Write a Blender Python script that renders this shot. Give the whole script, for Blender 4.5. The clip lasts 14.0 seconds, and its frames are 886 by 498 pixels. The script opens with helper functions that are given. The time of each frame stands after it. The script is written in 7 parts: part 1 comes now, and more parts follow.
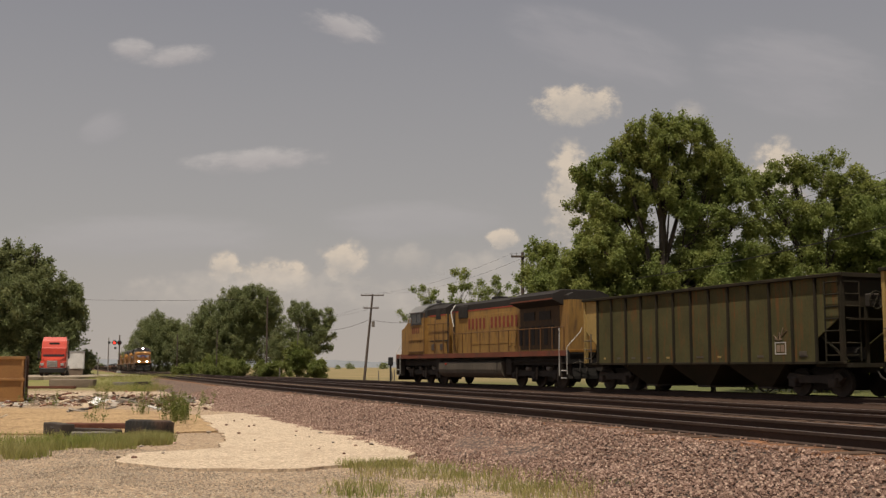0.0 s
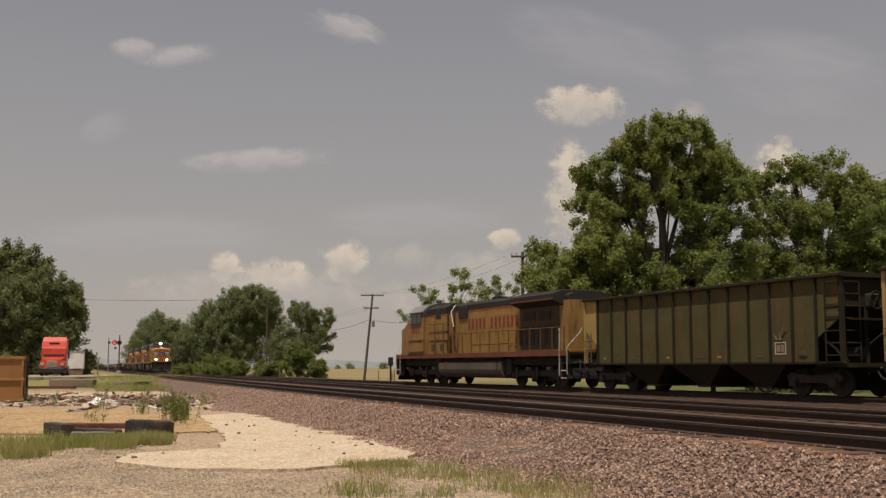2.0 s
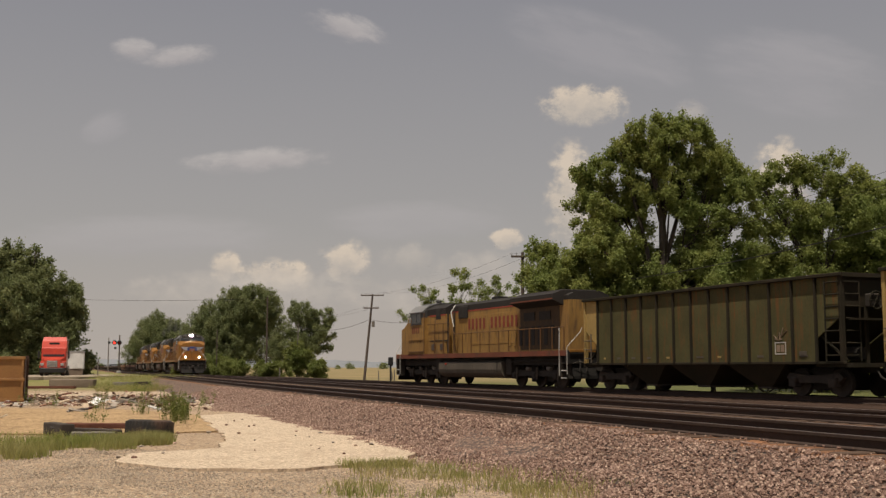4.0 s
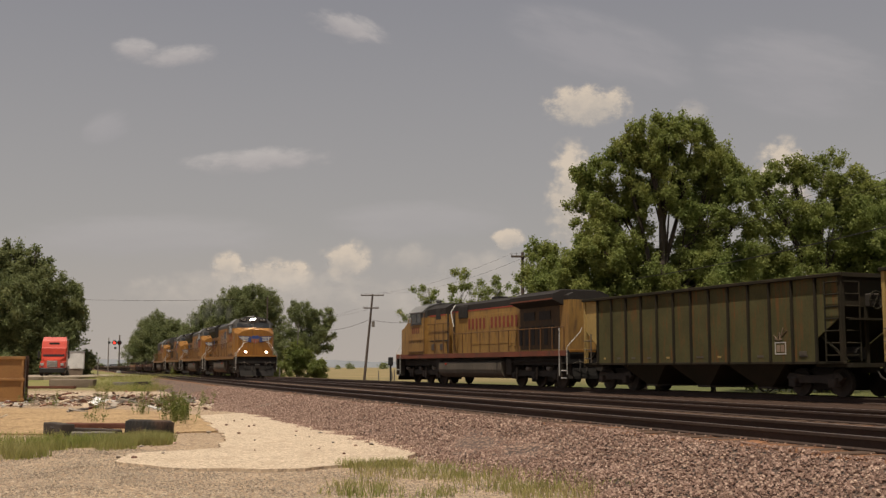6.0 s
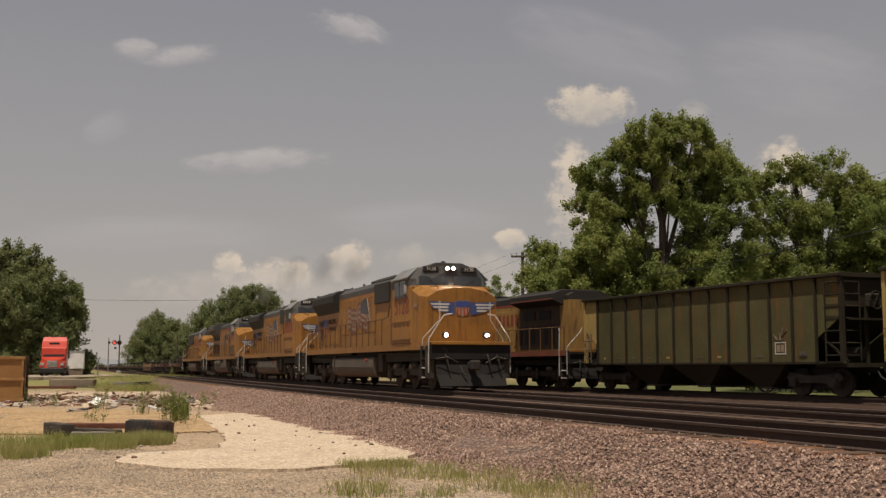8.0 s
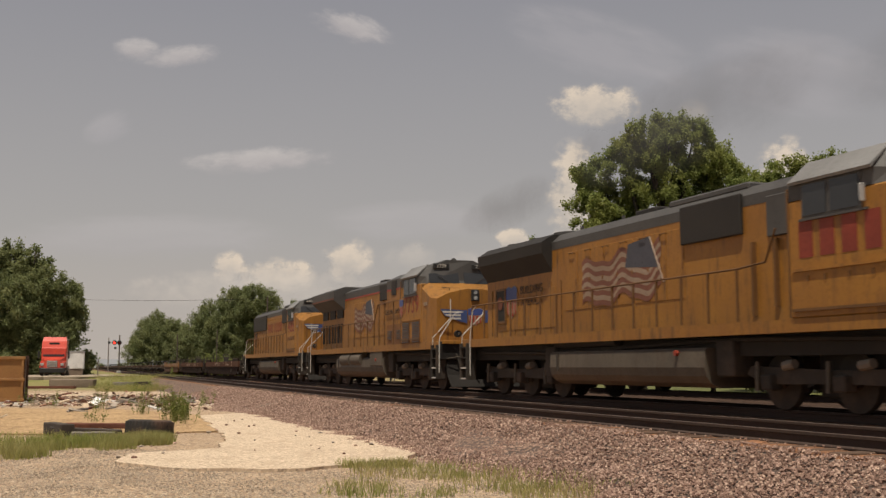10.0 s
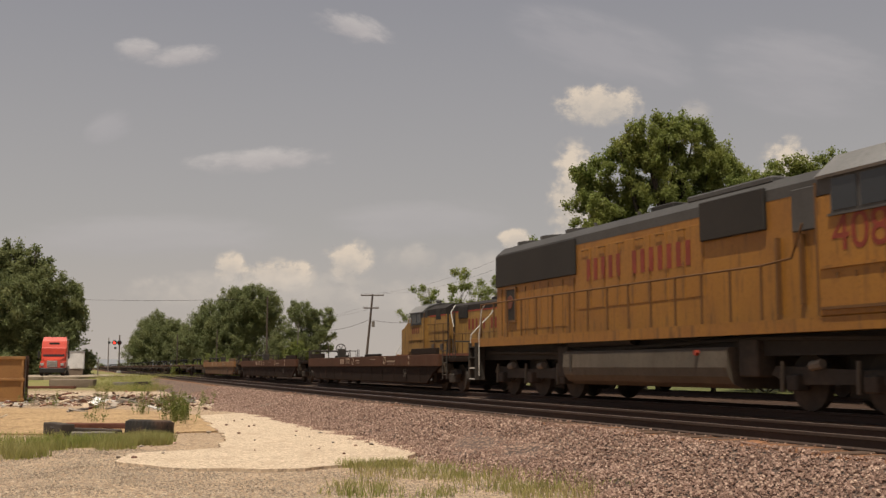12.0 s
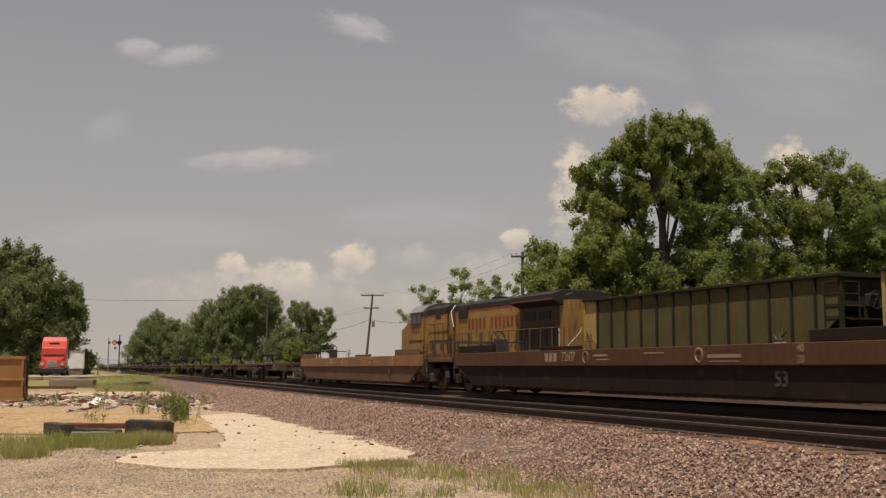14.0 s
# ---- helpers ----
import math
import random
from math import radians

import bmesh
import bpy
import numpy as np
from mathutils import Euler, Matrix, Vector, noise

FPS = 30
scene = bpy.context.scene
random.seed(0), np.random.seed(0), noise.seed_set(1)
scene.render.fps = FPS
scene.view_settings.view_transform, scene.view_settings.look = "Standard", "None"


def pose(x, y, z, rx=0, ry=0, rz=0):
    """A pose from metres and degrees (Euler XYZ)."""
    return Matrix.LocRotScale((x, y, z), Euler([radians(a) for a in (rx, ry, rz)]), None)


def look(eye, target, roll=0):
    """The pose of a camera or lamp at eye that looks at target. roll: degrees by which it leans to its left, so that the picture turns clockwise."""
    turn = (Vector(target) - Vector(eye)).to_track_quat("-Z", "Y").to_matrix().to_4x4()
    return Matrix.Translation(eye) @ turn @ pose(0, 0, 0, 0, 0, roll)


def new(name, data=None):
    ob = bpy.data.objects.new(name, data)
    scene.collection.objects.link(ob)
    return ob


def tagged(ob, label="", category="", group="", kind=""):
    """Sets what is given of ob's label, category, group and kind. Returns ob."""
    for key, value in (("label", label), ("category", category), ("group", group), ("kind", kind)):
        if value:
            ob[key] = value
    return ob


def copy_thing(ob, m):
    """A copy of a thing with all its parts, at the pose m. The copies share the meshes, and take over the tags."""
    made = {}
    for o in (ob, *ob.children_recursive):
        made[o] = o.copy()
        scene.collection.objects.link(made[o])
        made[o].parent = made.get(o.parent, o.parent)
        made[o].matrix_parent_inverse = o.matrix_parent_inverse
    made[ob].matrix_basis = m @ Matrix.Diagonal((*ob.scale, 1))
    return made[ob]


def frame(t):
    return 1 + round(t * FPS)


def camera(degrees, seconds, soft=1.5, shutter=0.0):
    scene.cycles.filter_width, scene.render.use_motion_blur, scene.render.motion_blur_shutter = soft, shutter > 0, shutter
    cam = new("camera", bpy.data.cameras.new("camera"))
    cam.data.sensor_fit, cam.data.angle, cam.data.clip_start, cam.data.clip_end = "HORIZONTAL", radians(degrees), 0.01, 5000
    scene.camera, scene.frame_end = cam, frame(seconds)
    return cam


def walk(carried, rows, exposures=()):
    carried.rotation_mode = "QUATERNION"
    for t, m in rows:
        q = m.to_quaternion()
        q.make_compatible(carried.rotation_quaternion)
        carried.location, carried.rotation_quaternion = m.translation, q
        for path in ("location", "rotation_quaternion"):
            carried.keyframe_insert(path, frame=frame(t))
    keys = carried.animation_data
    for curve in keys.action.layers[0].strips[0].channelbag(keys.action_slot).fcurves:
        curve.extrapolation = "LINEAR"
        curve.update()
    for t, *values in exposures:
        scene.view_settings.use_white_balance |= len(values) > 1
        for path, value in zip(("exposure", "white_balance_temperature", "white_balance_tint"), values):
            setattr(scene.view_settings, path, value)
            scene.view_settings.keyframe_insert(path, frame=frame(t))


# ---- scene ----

# camera: it stands still on a tripod, 1.5 m over the gravel lot
F_DEG = 44.34
CAM_Z = 1.5
cam = camera(F_DEG, 14.0, soft=1.4, shutter=0.1)
CAM_POSE = pose(0, 0, CAM_Z, 90 + 6.2, 0, 0)
walk(cam, [(0.0, CAM_POSE), (14.0, CAM_POSE)], exposures=[(0.0, 0.0, 6500, 10), (8.2, 0.0, 6500, 10), (10.4, 0.13, 6500, 10), (14.0, 0.13, 6500, 10)])

# ---- light ----
SUN_ELEV, SUN_AZ = radians(71), (-0.36, -0.93)
world = bpy.data.worlds.new("sky")
scene.world = world
world.use_nodes = True
wn = world.node_tree
wn.nodes.clear()


def wnode(kind, **kw):
    n = wn.nodes.new(kind)
    for k, v in kw.items():
        n.inputs[k].default_value = v
    return n


sky = wn.nodes.new("ShaderNodeTexSky")
sky.sky_type = "NISHITA"
sky.sun_disc = False
sky.sun_elevation = SUN_ELEV
sky.sun_rotation = math.atan2(SUN_AZ[0], SUN_AZ[1])
sky.dust_density, sky.air_density, sky.ozone_density = 4.0, 1.0, 1.0
# summer haze: the blue is washed out towards grey, palest over the horizon
wco = wn.nodes.new("ShaderNodeTexCoord")
wsep = wn.nodes.new("ShaderNodeSeparateXYZ")
wn.links.new(wco.outputs["Generated"], wsep.inputs[0])
wramp = wn.nodes.new("ShaderNodeValToRGB")
wn.links.new(wsep.outputs["Z"], wramp.inputs[0])
els = wramp.color_ramp.elements
els[0].position, els[0].color = 0.0, (0.50, 0.44, 0.39, 1)
els[1].position, els[1].color = 0.36, (0.262, 0.256, 0.274, 1)
e = els.new(0.12)
e.color = (0.392, 0.366, 0.345, 1)
wscale = wn.nodes.new("ShaderNodeVectorMath")
wscale.operation = "SCALE"
wscale.inputs["Scale"].default_value = 0.07
wn.links.new(sky.outputs[0], wscale.inputs[0])
wmix = wn.nodes.new("ShaderNodeMix")
wmix.data_type = "RGBA"
wmix.inputs[0].default_value = 0.86
wn.links.new(wscale.outputs[0], wmix.inputs[6])
wn.links.new(wramp.outputs[0], wmix.inputs[7])
wbg = wn.nodes.new("ShaderNodeBackground")
wbg.inputs["Strength"].default_value = 1.0
wn.links.new(wmix.outputs[2], wbg.inputs[0])
wout = wn.nodes.new("ShaderNodeOutputWorld")
wn.links.new(wbg.outputs[0], wout.inputs[0])

sun = new("sun", bpy.data.lights.new("sun", "SUN"))
sun.data.energy, sun.data.angle, sun.data.color = 4.4, radians(0.53), (1.0, 0.91, 0.76)
az = Vector((SUN_AZ[0], SUN_AZ[1], 0)).normalized()
sun.matrix_basis = look(az * 100 * math.cos(SUN_ELEV) + Vector((0, 0, 100 * math.sin(SUN_ELEV))), (0, 0, 0))

# ---- materials ----
def mixc(nt, fac, a, b):
    n = nt.nodes.new("ShaderNodeMix")
    n.data_type = "RGBA"
    for sock, val in ((0, fac), (6, a), (7, b)):
        if isinstance(val, (int, float)):
            n.inputs[sock].default_value = val
        elif isinstance(val, tuple):
            n.inputs[sock].default_value = (*val, 1)
        else:
            nt.links.new(val, n.inputs[sock])
    return n.outputs[2]


def noise_tex(nt, co, scale, detail=5.0, rough=0.6):
    n = nt.nodes.new("ShaderNodeTexNoise")
    n.inputs["Scale"].default_value, n.inputs["Detail"].default_value, n.inputs["Roughness"].default_value = scale, detail, rough
    nt.links.new(co, n.inputs["Vector"])
    return n.outputs["Fac"]


def ramp(nt, fac, lo, hi):
    n = nt.nodes.new("ShaderNodeMapRange")
    n.inputs["From Min"].default_value, n.inputs["From Max"].default_value = lo, hi
    nt.links.new(fac, n.inputs["Value"])
    return n.outputs["Result"]


def stretched(nt, co, sx, sy, sz):
    n = nt.nodes.new("ShaderNodeMapping")
    n.inputs["Scale"].default_value = (sx, sy, sz)
    nt.links.new(co, n.inputs["Vector"])
    return n.outputs[0]


def surface(name, c, c2=None, rough=0.7, metal=0.0, big=0.8, fine=14.0, bump=0.15, stain=None, stain_at=(0.58, 0.72), streaks=False, spec=0.4):
    """A weathered surface: two tones in large patches, fine grain, stains with noise edges, and a little relief."""
    m = bpy.data.materials.new(name)
    m.use_nodes = True
    nt = m.node_tree
    b = nt.nodes["Principled BSDF"]
    co = nt.nodes.new("ShaderNodeTexCoord").outputs["Object"]
    c2 = c2 or tuple(v * 0.72 for v in c)
    col = mixc(nt, ramp(nt, noise_tex(nt, co, big), 0.35, 0.68), c, c2)
    grain = noise_tex(nt, co, fine, 8.0, 0.7)
    col = mixc(nt, ramp(nt, grain, 0.52, 0.85), col, tuple(v * 0.6 for v in c2))
    if stain:
        sc = stretched(nt, co, 5.0, 5.0, 0.7) if streaks else co
        col = mixc(nt, ramp(nt, noise_tex(nt, sc, 1.3, 6.0, 0.65), *stain_at), col, stain)
    nt.links.new(col, b.inputs["Base Color"])
    b.inputs["Metallic"].default_value = metal
    b.inputs["Specular IOR Level"].default_value = spec
    rr = nt.nodes.new("ShaderNodeMapRange")
    rr.inputs["To Min"].default_value, rr.inputs["To Max"].default_value = max(rough - 0.12, 0.05), min(rough + 0.12, 1.0)
    nt.links.new(grain, rr.inputs["Value"])
    nt.links.new(rr.outputs[0], b.inputs["Roughness"])
    if bump:
        bp = nt.nodes.new("ShaderNodeBump")
        bp.inputs["Strength"].default_value, bp.inputs["Distance"].default_value = bump, 0.02
        nt.links.new(grain, bp.inputs["Height"])
        nt.links.new(bp.outputs[0], b.inputs["Normal"])
    return m


def pebbly(name, c, c2, dirt, scale, relief):
    """Worn ground: pale matrix with single darker and lighter pebbles, dirt in blotches and thin drifts."""
    m = bpy.data.materials.new(name)
    m.use_nodes = True
    nt = m.node_tree
    b = nt.nodes["Principled BSDF"]
    co = nt.nodes.new("ShaderNodeTexCoord").outputs["Object"]
    col = mixc(nt, ramp(nt, noise_tex(nt, co, 0.5, 6.0), 0.38, 0.64), c, c2)
    v = nt.nodes.new("ShaderNodeTexVoronoi")
    v.inputs["Scale"].default_value = scale
    nt.links.new(co, v.inputs["Vector"])
    sep = nt.nodes.new("ShaderNodeSeparateColor")
    nt.links.new(v.outputs["Color"], sep.inputs[0])
    col = mixc(nt, ramp(nt, sep.outputs[0], 0.62, 1.0), col, tuple(q * 0.55 for q in c2))
    col = mixc(nt, ramp(nt, sep.outputs[1], 0.72, 1.0), col, tuple(min(q * 1.35, 0.8) for q in c))
    col = mixc(nt, ramp(nt, noise_tex(nt, stretched(nt, co, 1.0, 0.45, 1.0), 1.6, 8.0, 0.7), 0.54, 0.72), col, dirt)
    fine = noise_tex(nt, co, 22.0, 8.0, 0.8)
    col = mixc(nt, ramp(nt, fine, 0.56, 0.75), col, tuple(q * 0.6 for q in c2))
    nt.links.new(col, b.inputs["Base Color"])
    b.inputs["Roughness"].default_value = 0.95
    b.inputs["Specular IOR Level"].default_value = 0.2
    bp = nt.nodes.new("ShaderNodeBump")
    bp.inputs["Strength"].default_value, bp.inputs["Distance"].default_value = relief, 0.03
    nt.links.new(fine, bp.inputs["Height"])
    nt.links.new(bp.outputs[0], b.inputs["Normal"])
    return m


def glow(name, c, strength):
    m = bpy.data.materials.new(name)
    m.use_nodes = True
    b = m.node_tree.nodes["Principled BSDF"]
    b.inputs["Base Color"].default_value = (*c, 1)
    b.inputs["Emission Color"].default_value = (*c, 1)
    b.inputs["Emission Strength"].default_value = strength
    return m


def leafage(name, a, b_, c):
    """Leaves: the tone changes from leaf to leaf and clump to clump, and some light passes through."""
    m = bpy.data.materials.new(name)
    m.use_nodes = True
    nt = m.node_tree
    nt.nodes.clear()
    geo = nt.nodes.new("ShaderNodeNewGeometry")
    co = nt.nodes.new("ShaderNodeTexCoord").outputs["Object"]
    col = mixc(nt, geo.outputs["Random Per Island"], a, b_)
    col = mixc(nt, ramp(nt, noise_tex(nt, co, 0.45, 3.0), 0.38, 0.66), col, c)
    d = nt.nodes.new("ShaderNodeBsdfPrincipled")
    d.inputs["Roughness"].default_value = 0.6
    d.inputs["Specular IOR Level"].default_value = 0.25
    nt.links.new(col, d.inputs["Base Color"])
    t = nt.nodes.new("ShaderNodeBsdfTranslucent")
    nt.links.new(col, t.inputs["Color"])
    mx = nt.nodes.new("ShaderNodeMixShader")
    mx.inputs[0].default_value = 0.5
    nt.links.new(d.outputs[0], mx.inputs[1])
    nt.links.new(t.outputs[0], mx.inputs[2])
    o = nt.nodes.new("ShaderNodeOutputMaterial")
    nt.links.new(mx.outputs[0], o.inputs[0])
    return m


GRIME = (0.10, 0.055, 0.025)
M_YEL = surface("loco_yellow", (0.30, 0.134, 0.019), (0.215, 0.091, 0.017), 0.55, stain=(0.085, 0.042, 0.018), stain_at=(0.52, 0.74), streaks=True, bump=0.04, big=0.5)
M_YEL_OLD = surface("faded_yellow", (0.32, 0.178, 0.043), (0.23, 0.122, 0.033), 0.65, stain=GRIME, stain_at=(0.5, 0.74), streaks=True, bump=0.05)
M_GREY = surface("loco_grey", (0.07, 0.066, 0.063), (0.05, 0.046, 0.043), 0.6, bump=0.05)
M_ROOF = surface("sunlit_roof_grey", (0.21, 0.205, 0.2), (0.15, 0.145, 0.14), 0.5, bump=0.05)
M_SCREEN = surface("dark_screen", (0.022, 0.018, 0.015), None, 0.7, bump=0.3, fine=40)
M_SLOGAN = surface("slogan_brown", (0.05, 0.026, 0.014), None, 0.6, bump=0.0)
M_DOOR = surface("dirty_brown_yellow", (0.215, 0.092, 0.026), (0.155, 0.066, 0.022), 0.6, bump=0.05)
M_SOOT_SHADE = surface("soot_and_shade_brown", (0.075, 0.043, 0.018), (0.05, 0.031, 0.016), 0.75, stain=(0.15, 0.08, 0.025), stain_at=(0.55, 0.75), streaks=True, bump=0.05)
M_FADED = surface("faded_stencil", (0.085, 0.068, 0.055), (0.06, 0.048, 0.04), 0.8, bump=0.0)
M_RED = surface("red_stripe", (0.34, 0.045, 0.022), None, 0.55, bump=0.03)
M_LETTER = surface("lettering_red", (0.22, 0.035, 0.018), None, 0.6, bump=0.0)
M_CREAM = surface("cream_decal", (0.31, 0.225, 0.16), (0.22, 0.15, 0.10), 0.6, bump=0.0)
M_BLUE = surface("blue_decal", (0.05, 0.075, 0.24), None, 0.5, bump=0.0)
M_DKBLUE = surface("flag_field", (0.06, 0.06, 0.075), None, 0.6, bump=0.0)
M_UNDER = surface("underframe_black", (0.019, 0.016, 0.013), (0.03, 0.024, 0.019), 0.85, stain=(0.055, 0.04, 0.028), stain_at=(0.55, 0.8), fine=9)
M_TRUCKF = surface("bogie_grime", (0.03, 0.025, 0.02), (0.045, 0.036, 0.029), 0.85, stain=(0.085, 0.06, 0.043), stain_at=(0.5, 0.75), fine=9)
M_DUST = surface("dusty_cylinder", (0.2, 0.17, 0.135), (0.12, 0.1, 0.08), 0.7, bump=0.1)
M_TANK = surface("fuel_tank_grey", (0.112, 0.09, 0.066), (0.07, 0.057, 0.043), 0.65, stain=(0.07, 0.05, 0.035), stain_at=(0.5, 0.75), streaks=True)
M_RAILING = surface("handrail_pale", (0.55, 0.52, 0.47), None, 0.45, bump=0.02)
M_GREY_OLD = surface("sooty_grey", (0.036, 0.031, 0.028), (0.026, 0.022, 0.02), 0.8, bump=0.05, spec=0.2)
M_BEDRUST = pebbly("rust_stained_ballast", (0.265, 0.128, 0.066), (0.18, 0.088, 0.048), (0.07, 0.04, 0.028), 14.0, 0.8)
M_CINDER = pebbly("dark_cinders", (0.062, 0.036, 0.025), (0.042, 0.026, 0.019), (0.095, 0.052, 0.034), 14.0, 0.8)
M_SILL = surface("dirty_red_sill", (0.19, 0.05, 0.024), (0.13, 0.04, 0.02), 0.7, stain=(0.07, 0.04, 0.025), stain_at=(0.5, 0.72))
M_POST = surface("railing_brown", (0.14, 0.065, 0.02), None, 0.6, bump=0.02)
M_PLOW = surface("plow_black", (0.017, 0.016, 0.015), (0.026, 0.023, 0.021), 0.85, bump=0.1, spec=0.1, stain=(0.075, 0.068, 0.06), stain_at=(0.62, 0.75))
M_GLASS = surface("cab_glass", (0.02, 0.021, 0.022), (0.03, 0.031, 0.033), 0.2, bump=0.0, spec=0.5)
M_WING = surface("silver_blue_decal", (0.05, 0.075, 0.19), (0.04, 0.06, 0.16), 0.5, bump=0.0)
M_FLAGRED = surface("flag_red", (0.185, 0.07, 0.042), None, 0.6, bump=0.0)
M_HOP = surface("hopper_olive", (0.1, 0.091, 0.041), (0.074, 0.067, 0.031), 0.85, spec=0.1, stain=(0.15, 0.072, 0.028), stain_at=(0.52, 0.7), streaks=True)
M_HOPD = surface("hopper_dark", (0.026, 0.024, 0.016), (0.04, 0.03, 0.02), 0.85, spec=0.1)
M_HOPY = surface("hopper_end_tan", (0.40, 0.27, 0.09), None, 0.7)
M_WELL = surface("well_red_brown", (0.098, 0.045, 0.027), (0.07, 0.034, 0.021), 0.8, spec=0.15, stain=(0.09, 0.05, 0.035), stain_at=(0.5, 0.7), streaks=True)
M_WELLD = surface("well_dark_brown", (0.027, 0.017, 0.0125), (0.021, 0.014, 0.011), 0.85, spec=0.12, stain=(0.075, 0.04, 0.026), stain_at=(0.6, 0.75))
M_TAN = surface("well_tan", (0.27, 0.135, 0.045), (0.2, 0.095, 0.035), 0.7, stain=(0.1, 0.05, 0.03), stain_at=(0.5, 0.7), streaks=True)
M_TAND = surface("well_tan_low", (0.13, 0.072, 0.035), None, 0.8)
M_SPINE = surface("spine_dark_brown", (0.06, 0.036, 0.026), (0.095, 0.055, 0.03), 0.8)
M_STEEL = surface("rail_head", (0.34, 0.27, 0.235), (0.26, 0.2, 0.17), 0.38, metal=0.75, bump=0.02)
M_RUST = surface("rail_rust", (0.05, 0.03, 0.022), (0.038, 0.023, 0.017), 0.85)
M_TIE = surface("tie_wood", (0.075, 0.045, 0.03), (0.12, 0.07, 0.043), 0.9, fine=25)
M_CONC = pebbly("concrete_pad", (0.52, 0.41, 0.30), (0.465, 0.36, 0.26), (0.40, 0.30, 0.21), 26.0, 0.15)
M_RUBBLEPAD = pebbly("broken_pavement", (0.50, 0.39, 0.28), (0.36, 0.27, 0.185), (0.2, 0.145, 0.1), 12.0, 0.5)
M_SAND = pebbly("sand", (0.42, 0.285, 0.155), (0.33, 0.215, 0.115), (0.19, 0.125, 0.075), 14.0, 0.5)
M_BLOCK = surface("old_concrete", (0.21, 0.16, 0.12), None, 0.9, bump=0.4)
M_WOOD = surface("creosote_beam", (0.035, 0.028, 0.024), (0.07, 0.052, 0.042), 0.85, bump=0.4)
M_RUSTB = surface("rusty_beam", (0.14, 0.05, 0.03), None, 0.85, bump=0.3)
M_TYRE = surface("tyre_rubber", (0.022, 0.021, 0.02), (0.045, 0.036, 0.03), 0.85, bump=0.2, big=2.5, stain=(0.11, 0.06, 0.04), stain_at=(0.52, 0.72))
M_BOX = surface("ochre_steel", (0.29, 0.145, 0.045), (0.22, 0.1, 0.034), 0.65, stain=(0.13, 0.06, 0.025), stain_at=(0.62, 0.8))
M_BOXD = surface("ochre_shadow_side", (0.09, 0.045, 0.025), None, 0.7)
M_POLE = surface("pole_wood", (0.075, 0.055, 0.045), (0.11, 0.08, 0.062), 0.9, fine=20)
M_PALE = surface("weathered_pole", (0.2, 0.175, 0.15), None, 0.85)
M_WIRE = surface("wire", (0.04, 0.036, 0.035), None, 0.6, bump=0.0)
M_TRED = surface("truck_red", (0.58, 0.065, 0.036), (0.48, 0.05, 0.03), 0.3, bump=0.01, spec=0.6)
M_TWHITE = surface("trailer_white", (0.8, 0.78, 0.75), None, 0.5, bump=0.02)
M_CHROME = surface("chrome", (0.6, 0.58, 0.56), None, 0.2, metal=0.9, bump=0.0)
M_BLACK = surface("signal_black", (0.02, 0.019, 0.018), None, 0.6, bump=0.05)
M_SIGNAL = surface("signal_silver", (0.38, 0.37, 0.36), None, 0.5, bump=0.03)
M_LAMP = glow("headlight_glow", (1.0, 0.90, 0.80), 800.0)
M_REDLAMP = glow("red_lamp_glow", (1.0, 0.05, 0.03), 2.6)
M_DULLRED = surface("unlit_red_lens", (0.2, 0.015, 0.012), None, 0.2, bump=0.0)
M_BARK = surface("bark", (0.075, 0.058, 0.045), (0.045, 0.035, 0.028), 0.95, fine=18, bump=0.6)
M_DEBRIS = surface("pale_rubble", (0.42, 0.36, 0.30), (0.25, 0.2, 0.16), 0.9, big=3.0)
M_DEBRISD = surface("dark_rubble", (0.13, 0.09, 0.07), (0.2, 0.09, 0.06), 0.9, big=3.0)
# distance haze is put into the hills' colour as pale blue-grey
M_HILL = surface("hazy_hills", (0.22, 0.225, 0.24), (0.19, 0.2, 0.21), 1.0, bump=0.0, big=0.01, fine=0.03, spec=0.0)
M_LEAF = leafage("leaves_near", (0.23, 0.268, 0.076), (0.165, 0.214, 0.062), (0.265, 0.282, 0.08))
# greyer green for far leaves, with the haze mixed into the colour
M_LEAF_D = leafage("leaves_far_hazed", (0.205, 0.232, 0.1), (0.165, 0.195, 0.085), (0.225, 0.24, 0.104))
M_BUSH = leafage("leaves_bush", (0.19, 0.22, 0.058), (0.135, 0.17, 0.046), (0.23, 0.24, 0.07))
M_GRASS = leafage("grass_blades", (0.31, 0.335, 0.09), (0.2, 0.24, 0.06), (0.46, 0.39, 0.18))


def stones_mat():
    """Crushed-stone ballast: each stone has its own tone, from mauve to tan and grey."""
    m = bpy.data.materials.new("ballast_stone")
    m.use_nodes = True
    nt = m.node_tree
    b = nt.nodes["Principled BSDF"]
    geo = nt.nodes.new("ShaderNodeNewGeometry")
    cr = nt.nodes.new("ShaderNodeValToRGB")
    nt.links.new(geo.outputs["Random Per Island"], cr.inputs[0])
    e = cr.color_ramp.elements
    e[0].color, e[1].color = (0.125, 0.07, 0.052, 1), (0.47, 0.335, 0.255, 1)
    e.new(0.35).color = (0.215, 0.13, 0.096, 1)
    e.new(0.7).color = (0.30, 0.192, 0.15, 1)
    nt.links.new(cr.outputs[0], b.inputs["Base Color"])
    b.inputs["Roughness"].default_value = 0.9
    return m


